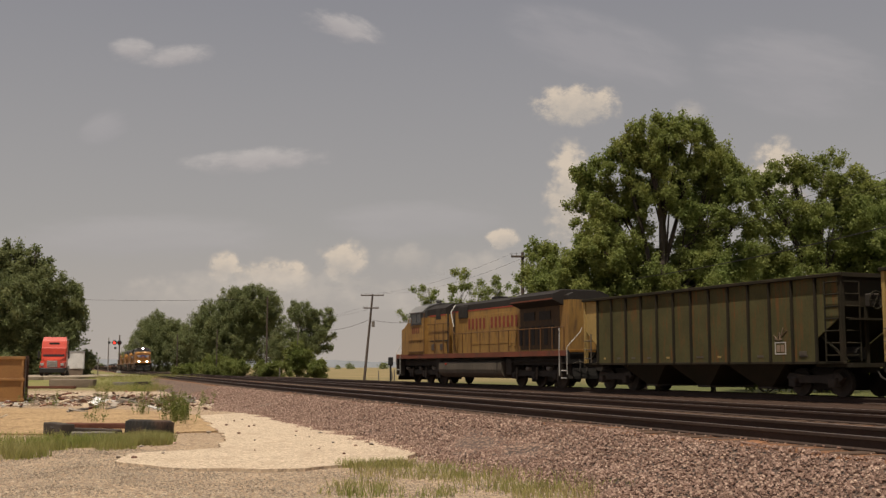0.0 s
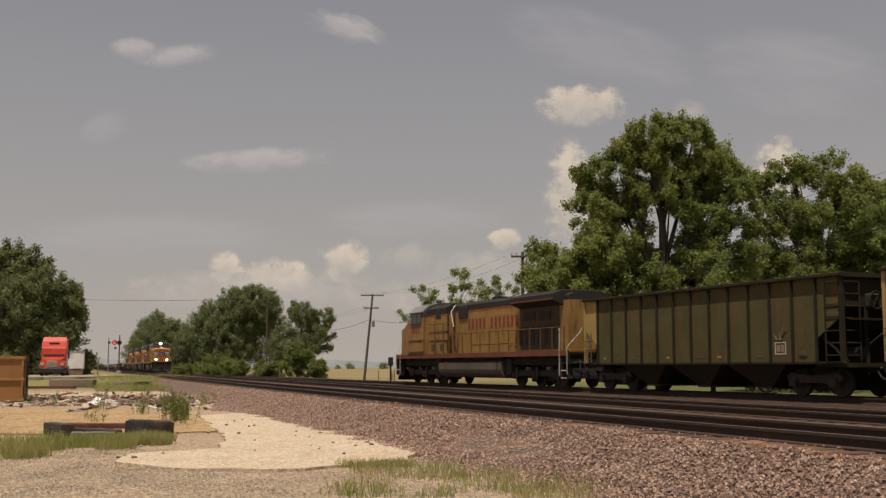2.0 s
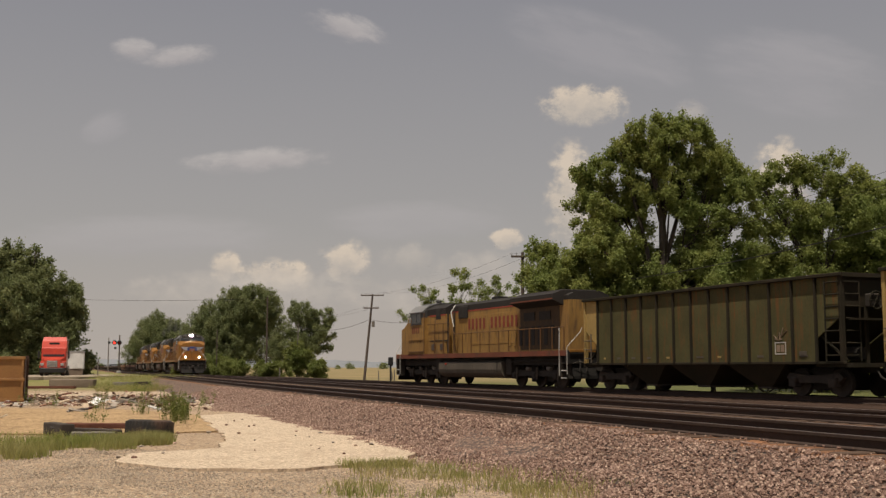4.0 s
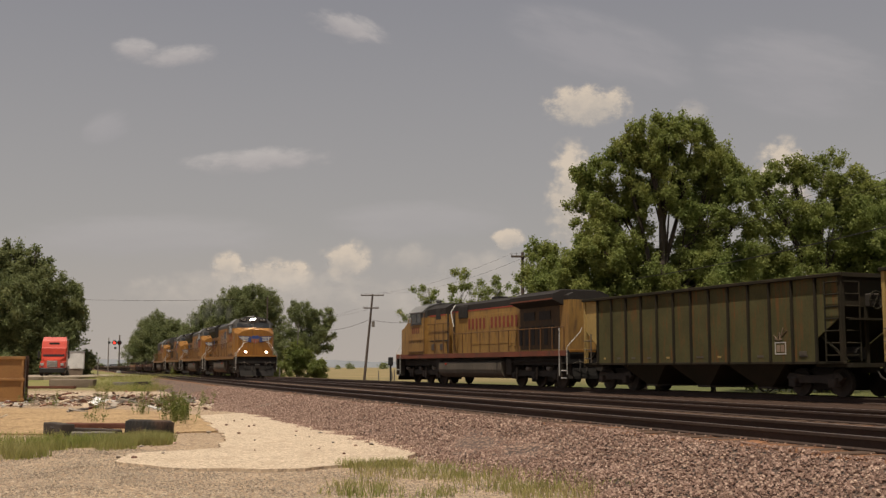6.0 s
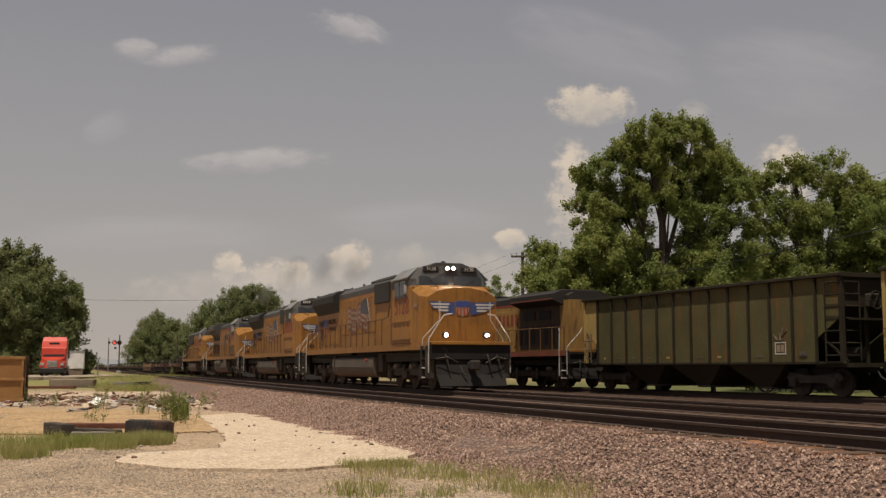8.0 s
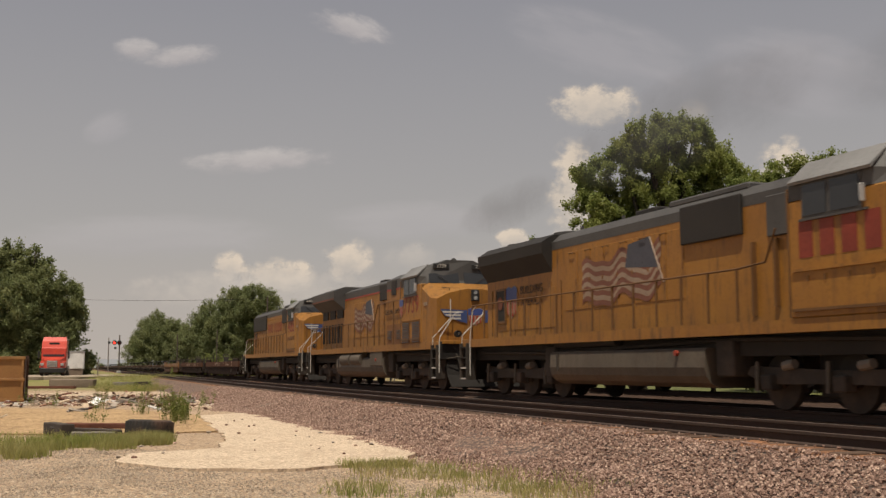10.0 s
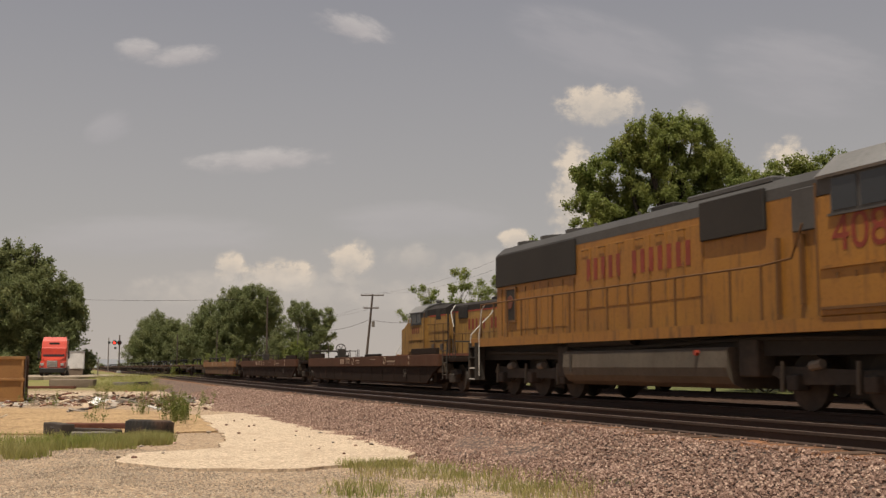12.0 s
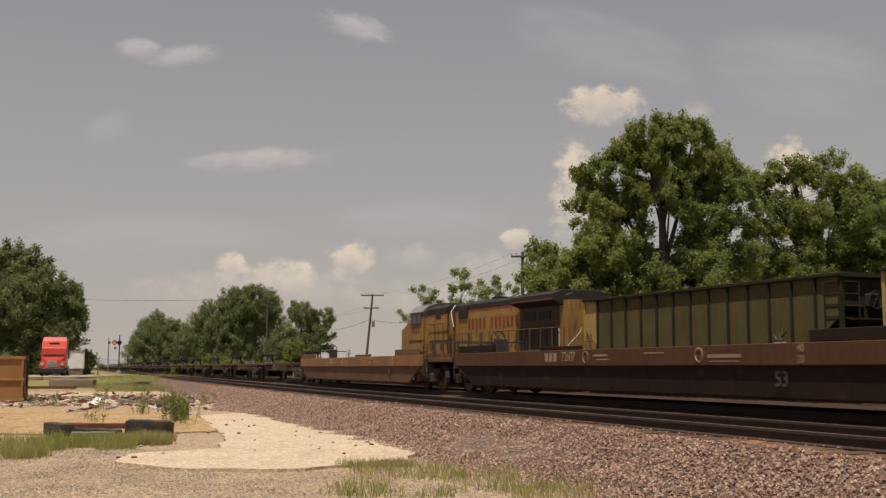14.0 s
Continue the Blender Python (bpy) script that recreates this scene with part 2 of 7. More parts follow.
def chips_mat():
    """Rubble chips: from brick red and brown to bleached white, chip by chip."""
    m = bpy.data.materials.new("rubble_chip")
    m.use_nodes = True
    nt = m.node_tree
    b = nt.nodes["Principled BSDF"]
    geo = nt.nodes.new("ShaderNodeNewGeometry")
    cr = nt.nodes.new("ShaderNodeValToRGB")
    nt.links.new(geo.outputs["Random Per Island"], cr.inputs[0])
    e = cr.color_ramp.elements
    e[0].color, e[1].color = (0.06, 0.035, 0.025, 1), (0.62, 0.54, 0.45, 1)
    e.new(0.3).color = (0.2, 0.085, 0.05, 1)
    e.new(0.6).color = (0.36, 0.27, 0.19, 1)
    nt.links.new(cr.outputs[0], b.inputs["Base Color"])
    b.inputs["Roughness"].default_value = 0.9
    return m


M_CHIPS = chips_mat()


def bed_mat():
    """The ballast bed under the loose stones: cells with dark gaps, relief, and large stains of brake dust."""
    m = bpy.data.materials.new("ballast_bed")
    m.use_nodes = True
    nt = m.node_tree
    b = nt.nodes["Principled BSDF"]
    co = nt.nodes.new("ShaderNodeTexCoord").outputs["Object"]
    v = nt.nodes.new("ShaderNodeTexVoronoi")
    v.inputs["Scale"].default_value = 13.0
    nt.links.new(co, v.inputs["Vector"])
    sep = nt.nodes.new("ShaderNodeSeparateColor")
    nt.links.new(v.outputs["Color"], sep.inputs[0])
    col = mixc(nt, sep.outputs[0], (0.15, 0.085, 0.062), (0.36, 0.235, 0.165))
    col = mixc(nt, ramp(nt, v.outputs["Distance"], 0.30, 0.62), col, (0.06, 0.04, 0.032))
    col = mixc(nt, ramp(nt, noise_tex(nt, co, 0.5), 0.52, 0.75), col, (0.13, 0.085, 0.066))
    nt.links.new(col, b.inputs["Base Color"])
    b.inputs["Roughness"].default_value = 0.95
    bp = nt.nodes.new("ShaderNodeBump")
    bp.invert = True
    bp.inputs["Strength"].default_value, bp.inputs["Distance"].default_value = 0.9, 0.04
    nt.links.new(v.outputs["Distance"], bp.inputs["Height"])
    nt.links.new(bp.outputs[0], b.inputs["Normal"])
    return m


def ground_mat():
    """Gravel lot near the line, rough grass beside it, straw-coloured field beyond the tracks."""
    m = bpy.data.materials.new("ground")
    m.use_nodes = True
    nt = m.node_tree
    b = nt.nodes["Principled BSDF"]
    co = nt.nodes.new("ShaderNodeTexCoord").outputs["Object"]
    fine = noise_tex(nt, co, 16.0, 8.0, 0.75)
    grav = mixc(nt, ramp(nt, noise_tex(nt, co, 0.45), 0.36, 0.66), (0.36, 0.252, 0.162), (0.27, 0.185, 0.12))
    grav = mixc(nt, ramp(nt, fine, 0.5, 0.68), grav, (0.50, 0.385, 0.265))
    grav = mixc(nt, ramp(nt, noise_tex(nt, co, 9.0, 5.0), 0.56, 0.70), grav, (0.17, 0.12, 0.085))
    vo = nt.nodes.new("ShaderNodeTexVoronoi")
    vo.inputs["Scale"].default_value = 24.0
    nt.links.new(co, vo.inputs["Vector"])
    vs = nt.nodes.new("ShaderNodeSeparateColor")
    nt.links.new(vo.outputs["Color"], vs.inputs[0])
    grav = mixc(nt, ramp(nt, vs.outputs[0], 0.60, 1.0), grav, (0.54, 0.42, 0.30))
    grav = mixc(nt, ramp(nt, vs.outputs[1], 0.7, 1.0), grav, (0.13, 0.09, 0.065))
    turf = mixc(nt, ramp(nt, noise_tex(nt, co, 0.6), 0.4, 0.65), (0.16, 0.16, 0.05), (0.24, 0.2, 0.085))
    weedy = mixc(nt, ramp(nt, noise_tex(nt, co, 0.8), 0.4, 0.65), (0.075, 0.085, 0.028), (0.12, 0.115, 0.04))
    field = mixc(nt, ramp(nt, noise_tex(nt, co, 0.05), 0.4, 0.6), (0.26, 0.19, 0.095), (0.2, 0.16, 0.075))
    sep = nt.nodes.new("ShaderNodeSeparateXYZ")
    nt.links.new(co, sep.inputs[0])
    # distance across the line, positive beyond it
    across = nt.nodes.new("ShaderNodeMath")
    across.operation = "MULTIPLY_ADD"
    across.inputs[1].default_value = 0.33
    nt.links.new(sep.outputs[1], across.inputs[0])
    nt.links.new(sep.outputs[0], across.inputs[2])
    wob = nt.nodes.new("ShaderNodeMath")
    wob.operation = "MULTIPLY_ADD"
    wob.inputs[1].default_value = 26.0
    nt.links.new(noise_tex(nt, co, 0.12, 4.0), wob.inputs[0])
    nt.links.new(sep.outputs[1], wob.inputs[2])
    far = ramp(nt, wob.outputs[0], 78.0, 92.0)
    side = ramp(nt, across.outputs[0], -9.0, -5.0)
    nearturf = nt.nodes.new("ShaderNodeMath")
    nearturf.operation = "MULTIPLY"
    nt.links.new(far, nearturf.inputs[0])
    nt.links.new(side, nearturf.inputs[1])
    col = mixc(nt, nearturf.outputs[0], grav, turf)
    col = mixc(nt, ramp(nt, across.outputs[0], 14.0, 18.0), col, weedy)
    fd = nt.nodes.new("ShaderNodeMath")
    fd.operation = "MULTIPLY"
    nt.links.new(ramp(nt, across.outputs[0], 20.0, 30.0), fd.inputs[0])
    nt.links.new(ramp(nt, sep.outputs[1], 80.0, 130.0), fd.inputs[1])
    col = mixc(nt, fd.outputs[0], col, field)
    nt.links.new(col, b.inputs["Base Color"])
    b.inputs["Roughness"].default_value = 0.95
    b.inputs["Specular IOR Level"].default_value = 0.2
    bp = nt.nodes.new("ShaderNodeBump")
    bp.inputs["Strength"].default_value, bp.inputs["Distance"].default_value = 0.6, 0.03
    nt.links.new(fine, bp.inputs["Height"])
    nt.links.new(bp.outputs[0], b.inputs["Normal"])
    return m


M_STONE, M_BED, M_GROUND = stones_mat(), bed_mat(), ground_mat()


# ---- building helpers ----
def thing(name, label, category, group="", m=None, kind=""):
    ob = new(name)
    ob.empty_display_size = 0.3
    tagged(ob, label, category, group, kind)
    if m is not None:
        ob.matrix_basis = m
    return ob


def mesh_of(bm, material, name, smooth=False):
    me = bpy.data.meshes.new(name)
    if smooth:
        for f in bm.faces:
            f.smooth = True
    bm.to_mesh(me)
    bm.free()
    me.materials.append(material)
    return me


def part(name, bm, material, parent, label="", smooth=False):
    ob = new(name, mesh_of(bm, material, name, smooth))
    ob.parent = parent
    return tagged(ob, label)


def single(name, bm, material, label, category, group="", m=None, kind="", smooth=False):
    ob = new(name, mesh_of(bm, material, name, smooth))
    if m is not None:
        ob.matrix_basis = m
    return tagged(ob, label, category, group, kind)


def boxes(*specs, bev=0.0, bm=None):
    bm = bm or bmesh.new()
    for x0, x1, y0, y1, z0, z1 in specs:
        got = bmesh.ops.create_cube(bm, size=1, matrix=Matrix.Translation(((x0 + x1) / 2, (y0 + y1) / 2, (z0 + z1) / 2)) @ Matrix.Diagonal((abs(x1 - x0), abs(y1 - y0), abs(z1 - z0), 1)))
        if bev:
            es = {e for v in got["verts"] for e in v.link_edges}
            bmesh.ops.bevel(bm, geom=list(es), offset=bev, segments=1, affect="EDGES")
    return bm


def rod(p, q, r, n=8, bm=None, r2=None):
    bm = bm or bmesh.new()
    p, q = Vector(p), Vector(q)
    m = Matrix.Translation((p + q) / 2) @ (q - p).to_track_quat("Z", "Y").to_matrix().to_4x4()
    bmesh.ops.create_cone(bm, cap_ends=True, segments=n, radius1=r, radius2=r if r2 is None else r2, depth=(q - p).length, matrix=m)
    return bm


def pipe(points, r, n=6, bm=None):
    """One bent tube through the points."""
    bm = bm or bmesh.new()
    pts = [Vector(p) for p in points]
    rings = []
    side = None
    for i, p in enumerate(pts):
        d = (pts[min(i + 1, len(pts) - 1)] - pts[max(i - 1, 0)]).normalized()
        if side is None:
            side = d.orthogonal().normalized()
        side = (side - d * side.dot(d)).normalized()
        up = d.cross(side)
        rings.append([bm.verts.new(p + (side * math.cos(6.28319 * k / n) + up * math.sin(6.28319 * k / n)) * r) for k in range(n)])
    for r0, r1 in zip(rings, rings[1:]):
        for k in range(n):
            bm.faces.new((r0[k], r0[(k + 1) % n], r1[(k + 1) % n], r1[k]))
    bm.faces.new(rings[0][::-1])
    bm.faces.new(rings[-1])
    return bm


def prism(poly, axis, a, b, bm=None):
    """A closed outline (two coordinates a corner) drawn out along an axis from a to b."""
    bm = bm or bmesh.new()

    def at(u, v, w):
        return {"x": (w, u, v), "y": (u, w, v), "z": (u, v, w)}[axis]

    lo = [bm.verts.new(at(u, v, a)) for u, v in poly]
    hi = [bm.verts.new(at(u, v, b)) for u, v in poly]
    n = len(poly)
    bm.faces.new(lo)
    bm.faces.new(hi[::-1])
    for i in range(n):
        bm.faces.new((lo[i], hi[i], hi[(i + 1) % n], lo[(i + 1) % n]))
    bmesh.ops.recalc_face_normals(bm, faces=bm.faces[:])
    return bm


def loft(sections, bm=None):
    """Rings of equal corner count, joined one to the next and closed at both ends."""
    bm = bm or bmesh.new()
    rings = [[bm.verts.new(p) for p in s] for s in sections]
    n = len(rings[0])
    for r0, r1 in zip(rings, rings[1:]):
        for i in range(n):
            bm.faces.new((r0[i], r1[i], r1[(i + 1) % n], r0[(i + 1) % n]))
    bm.faces.new(rings[0])
    bm.faces.new(rings[-1][::-1])
    bmesh.ops.recalc_face_normals(bm, faces=bm.faces[:])
    return bm


def lettering(text, size, material, parent, m, name="lettering", label=""):
    ob = part(name, lettering_mesh(text, size), material, parent, label)
    ob.matrix_basis = m
    return ob


def on_side(x, y, z, side, wide=1.0):
    """The pose of writing on a vehicle's side; side -1 is its right."""
    return pose(x, y, z, 90, 0, 0 if side < 0 else 180) @ Matrix.Diagonal((wide, 1, 1, 1))


# ---- the line ----
TH_N, TH_F, S1, S2, W_C = 20.81, 18.73, 11.5, 56.2, 14.23
RAIL_Z = CAM_Z - 0.807
SPEED = 22.9


def heading(s):
    return radians(TH_N + (TH_F - TH_N) * min(max((s - S1) / (S2 - S1), 0), 1))


PTS = {}
px, py = W_C * math.cos(radians(TH_N)), W_C * math.sin(radians(TH_N))
PTS[0] = (px, py)
for i in range(1500):
    hd = heading(i + 0.5)
    px, py = px - math.sin(hd), py + math.cos(hd)
    PTS[i + 1] = (px, py)
px, py = PTS[0]
for i in range(0, -200, -1):
    hd = heading(i - 0.5)
    px, py = px + math.sin(hd), py - math.cos(hd)
    PTS[i - 1] = (px, py)


def on_track(s, off=0.0):
    """A place beside the moving train's track: s metres up the line, off metres across it (away from the lot), and the heading."""
    i = math.floor(s)
    f = s - i
    (ax, ay), (bx, by) = PTS[i], PTS[i + 1]
    hd = heading(s)
    return ax + (bx - ax) * f + off * math.cos(hd), ay + (by - ay) * f + off * math.sin(hd), hd


def strip(ss, prof, bm=None, closed=False):
    bm = bm or bmesh.new()
    rows = []
    for s in ss:
        row = []
        for o, z in prof:
            x, y, _ = on_track(s, o)
            row.append(bm.verts.new((x, y, z)))
        rows.append(row)
    n = len(prof)
    for r0, r1 in zip(rows, rows[1:]):
        for j in range(n if closed else n - 1):
            k = (j + 1) % n
            bm.faces.new((r0[j], r1[j], r1[k], r0[k]))
    bmesh.ops.recalc_face_normals(bm, faces=bm.faces[:])
    return bm


PARK_P, PARK_U, PARK_N, PARK_Z = Vector((-2.49, 67.66, 0)), Vector((0.401, -0.916, 0)), Vector((0.916, 0.401, 0)), 0.575


def parked(u, nose_away=False):
    p = PARK_P + PARK_U * u + PARK_N * 0.75
    turn = math.atan2(PARK_U.y, PARK_U.x) + (math.pi if nose_away else 0)
    return Matrix.Translation((p.x, p.y, PARK_Z)) @ Matrix.Rotation(turn, 4, "Z")


# ---- ground ----
def smooth01(v):
    v = min(max(v, 0.0), 1.0)
    return v * v * (3 - 2 * v)


def ground_z(x, y):
    across = x * 0.935 + y * 0.355
    near = 0.58 * smooth01((y - 78) / 34)
    beyond = 0.12
    k = smooth01((across - 12) / 8) if y < 400 else 0.5
    z = near * (1 - k) + beyond * k
    if y < 70 and abs(x) < 60:
        z += 0.035 * noise.noise(Vector((x * 0.35, y * 0.35, 0))) + 0.012 * noise.noise(Vector((x * 1.7, y * 1.7, 3)))
    return z


def build_ground():
    xs = [-4500, -2500, -1200, -600, -300, -160, -110, -80] + [-62 + 1.0 * i for i in range(105)] + [50, 70, 110, 200, 400, 900, 2000, 4500]
    ys = [-400, -100, -30, 0] + [6 + 0.8 * i for i in range(90)] + [80 + 4 * i for i in range(16)] + [150, 170, 200, 250, 330, 450, 700, 1200, 2200, 4800]
    vs = [(x, y, ground_z(x, y)) for y in ys for x in xs]
    n = len(xs)
    fs = [(j * n + i, j * n + i + 1, (j + 1) * n + i + 1, (j + 1) * n + i) for j in range(len(ys) - 1) for i in range(n - 1)]
    me = bpy.data.meshes.new("ground")
    me.from_pydata(vs, [], fs)
    me.materials.append(M_GROUND)
    for p in me.polygons:
        p.use_smooth = True
    tagged(new("ground", me), "gravel lot with rough grass and straw field beyond", "ground", kind="structure")


build_ground()
LINE_S = [-60, -50, -40, -30] + [-25 + 1.0 * i for i in range(95)] + [72 + 6 * i for i in range(30)] + [260 + 20 * i for i in range(50)]


def build_bed():
    z = RAIL_Z
    prof = [(-8.3, -0.08), (-7.6, 0.05), (-7.0, 0.17), (-6.3, 0.36), (-5.75, 0.49), (-5.4, z - 0.185), (-4.24, z - 0.18), (-2.9, z - 0.19), (-2.1, z - 0.235), (-1.4, z - 0.19),
            (0, z - 0.18), (1.35, z - 0.19), (1.6, 0.44), (3.6, 0.395), (5.1, 0.39), (8.5, 0.39), (11.5, 0.36), (14.2, 0.02)]
    bm = strip(LINE_S, prof)
    for v in bm.verts:
        if v.co.y < 90 and v.co.y > 2:
            v.co.z += 0.035 * noise.noise(Vector((v.co.x * 1.1, v.co.y * 1.1, 7)))
            k = 0.35 * noise.noise(Vector((v.co.x * 0.5, v.co.y * 0.5, 1)))
            if v.co.z < 0.2:
                v.co.x += k
    bed = single("ballast_bed", bm, M_BED, "mauve-brown crushed stone ballast bed under the tracks", "ballast bed", kind="structure", smooth=True)
    bed.data.materials.append(M_BEDRUST)
    bed.data.materials.append(M_CINDER)
    for p in bed.data.polygons:
        if p.index % (len(prof) - 1) in (4, 5, 6, 8, 9, 10, 11):
            p.material_index = 1
        if p.index % (len(prof) - 1) in (12, 13, 14, 15):
            p.material_index = 2


build_bed()


def rail_prof(o, z):
    """A flat-bottom rail: foot, web and head."""
    return [(o - 0.07, z - 0.17), (o - 0.07, z - 0.155), (o - 0.012, z - 0.135), (o - 0.012, z - 0.05), (o - 0.036, z - 0.04), (o - 0.036, z - 0.006), (o - 0.03, z - 0.001), (o + 0.03, z - 0.001),
            (o + 0.036, z - 0.006), (o + 0.036, z - 0.04), (o + 0.012, z - 0.05), (o + 0.012, z - 0.135), (o + 0.07, z - 0.155), (o + 0.07, z - 0.17)]


def build_track(name, centre, label):
    tr = thing(name, label, "railway track", kind="structure")
    for o in (centre - 0.7525, centre + 0.7525):
        r = part("rail", strip(LINE_S, rail_prof(o, RAIL_Z), closed=True), M_RUST, tr)
        part("rail_head", strip(LINE_S, [(o - 0.031, RAIL_Z), (o + 0.031, RAIL_Z)]), M_STEEL, r, "worn bright running surface")
    return tr


TRACK_A = build_track("track_1", -4.24, "railway track with rusty rails and worn heads")
TRACK_B = build_track("track_2", 0.0, "railway track that the train runs on")


def build_parked_track():
    tr = thing("track_3", "rusty siding track under the standing train", "railway track", kind="structure")
    for o in (0.0, 1.505):
        bm = bmesh.new()
        rings = []
        for u in (-140, 90):
            rings.append([tuple(PARK_P + PARK_U * u + PARK_N * (o + a) + Vector((0, 0, b))) for a, b in rail_prof(0, PARK_Z)])
        part("rail", loft(rings, bm), M_RUST, tr)
    return tr


TRACK_C = build_parked_track()


def slab(name, outline, z0, z1, material, label, category, kind="structure", wob=0.12):
    """A thin slab with a ragged edge; outline in metres on the ground."""
    pts = []
    for (ax, ay), (bx, by) in zip(outline, outline[1:] + outline[:1]):
        n = max(int(math.hypot(bx - ax, by - ay) / 0.35), 1)
        for i in range(n):
            x, y = ax + (bx - ax) * i / n, ay + (by - ay) * i / n
            pts.append((x + wob * noise.noise(Vector((x * 2, y * 2, 0))), y + 2.0 * wob * noise.noise(Vector((x * 2, y * 2, 5)))))
    bm = bmesh.new()
    top = [bm.verts.new((x, y, z1)) for x, y in pts]
    low = [bm.verts.new((x * 1.0, y, z0)) for x, y in pts]
    bm.faces.new(top)
    n = len(pts)
    for i in range(n):
        bm.faces.new((low[i], low[(i + 1) % n], top[(i + 1) % n], top[i]))
    bmesh.ops.recalc_face_normals(bm, faces=bm.faces[:])
    bmesh.ops.triangulate(bm, faces=[f for f in bm.faces if len(f.verts) > 4])
    return single(name, bm, material, label, category, kind=kind)


slab("concrete_pad", [(-5.4, 18.6), (-4.8, 19.3), (-4.1, 19.8), (-4.3, 21.9), (-4.8, 24.1), (-5.9, 27.8), (-7.4, 33.2), (-6.4, 35.0), (-4.6, 35.0), (-3.5, 30.8), (-2.6, 27.8), (-1.5, 24.1), (-0.8, 23.3), (-0.55, 21.0), (-0.45, 19.0), (-0.6, 17.6), (-1.55, 16.6), (-2.0, 16.0), (-2.7, 15.85), (-4.0, 16.1), (-5.0, 17.0)], -0.1, 0.045,
     M_CONC, "pale worn concrete pad with a broken edge", "concrete pad", wob=0.22)
slab("pavement_remnant", [(-10.0, 43.6), (-11.2, 51.0), (-9.2, 51.0), (-7.6, 46.0), (-7.9, 43.2)], -0.1, 0.06, M_CONC, "pale broken remnant of concrete paving", "pavement", wob=0.4)
slab("sand_patch", [(-24, 24.2), (-12, 24.5), (-7.2, 24.3), (-5.0, 25.5), (-5.2, 30), (-8.2, 35), (-12, 39), (-24, 40)], -0.1, 0.035, M_SAND, "tan bare sand strip", "sand", wob=0.25)
slab("broken_pavement", [(-24, 41), (-11, 43), (-8.5, 40), (-6.9, 40.5), (-7.8, 46), (-10.6, 55), (-13.5, 66), (-22, 66), (-25, 52)], -0.1, 0.03, M_RUBBLEPAD, "pale broken pavement littered with rubble", "pavement", wob=0.3)
slab("road", [(-70, 97), (-38, 96.5), (-33, 99), (-32.5, 118), (-45, 140), (-70, 140)], 0.3, 0.625, surface("road_dust", (0.34, 0.27, 0.2), (0.27, 0.215, 0.16), 0.95), "dusty pale road leading to the crossing", "road", wob=0.2)


# ---- plants ----
def leaf_mesh(name, blobs, sprigs, size, material, seed, per=5, gap=-0.12, freq=0.9, core=0.45, tuft=18, hollows=()):
    """Many small bent leaves in sprigs, thickest near the skin of overlapping lobes, with gaps between the lobes."""
    rng = np.random.default_rng(seed)
    Bl = np.array(blobs)
    vol = (Bl[:, 3] * Bl[:, 4] * Bl[:, 5]) ** 0.75
    # boughs: small tufts set over each lobe, then sprigs on the upper skin of each tuft
    tufts = max(sprigs // tuft, len(blobs) * 3)
    B = Bl[rng.choice(len(blobs), tufts, p=vol / vol.sum())]
    d = rng.normal(size=(tufts, 3))
    d /= np.linalg.norm(d, axis=1)[:, None]
    rad = core + (1.02 - core) * rng.random(tufts) ** 0.55
    lump = np.array([1 + 0.30 * noise.noise(Vector(q)) for q in (d * 2.3 + B[:, :3] * 0.7)])
    T = B[:, :3] + d * B[:, 3:6] * (rad * lump)[:, None]
    keep = np.array([noise.noise(Vector(q)) > gap for q in T * freq]) & (T[:, 2] > 0.1)
    for hx, hz, hr in hollows:
        keep &= np.hypot(T[:, 0] - hx, T[:, 2] - hz) > hr
    T, d, R = T[keep], d[keep], (B[keep, 3] * B[keep, 4] * B[keep, 5]) ** (1 / 3) * rng.uniform(0.09, 0.24, keep.sum())
    k = rng.integers(0, len(T), sprigs)
    # each tuft is a spray of leaves along a shoot that points outwards and up
    g = d * 0.9 + np.array([0, 0, 0.55]) + rng.normal(size=d.shape) * 0.4
    g /= np.linalg.norm(g, axis=1)[:, None]
    u = rng.random(sprigs)
    e = rng.normal(size=(sprigs, 3)) + d[k] * 0.45 + np.array([0, 0, 0.5])
    e /= np.linalg.norm(e, axis=1)[:, None]
    P = T[k] + g[k] * (R[k] * (2.5 * u - 0.9))[:, None] + e * (R[k] * 0.62 * (1.1 - 0.85 * u) * (0.5 + 0.6 * rng.random(sprigs)))[:, None]
    ok = P[:, 2] > 0.1
    P, e = P[ok], e[ok]
    n = len(P)
    C = np.repeat(P, per, axis=0) + rng.normal(size=(n * per, 3)) * size * 1.0
    N = len(C)
    nrm = np.repeat(e, per, axis=0) * 0.8 + rng.normal(size=(N, 3)) * 0.6
    nrm /= np.linalg.norm(nrm, axis=1)[:, None]
    a = np.cross(nrm, rng.normal(size=(N, 3)))
    a /= np.linalg.norm(a, axis=1)[:, None] + 1e-9
    w = np.cross(nrm, a)
    s = size * (0.65 + 0.7 * rng.random(N))[:, None]
    V = np.stack([C - a * s * 0.5, C + w * s * 0.36, C + a * s * 0.6, C - w * s * 0.36], axis=1).reshape(-1, 3)
    me = bpy.data.meshes.new(name)
    me.vertices.add(len(V))
    me.vertices.foreach_set("co", V.astype(np.float32).ravel())
    me.loops.add(N * 4)
    me.loops.foreach_set("vertex_index", np.arange(N * 4, dtype=np.int32))
    me.polygons.add(N)
    me.polygons.foreach_set("loop_start", np.arange(0, N * 4, 4, dtype=np.int32))
    me.update(calc_edges=True)
    me.materials.append(material)
    return me


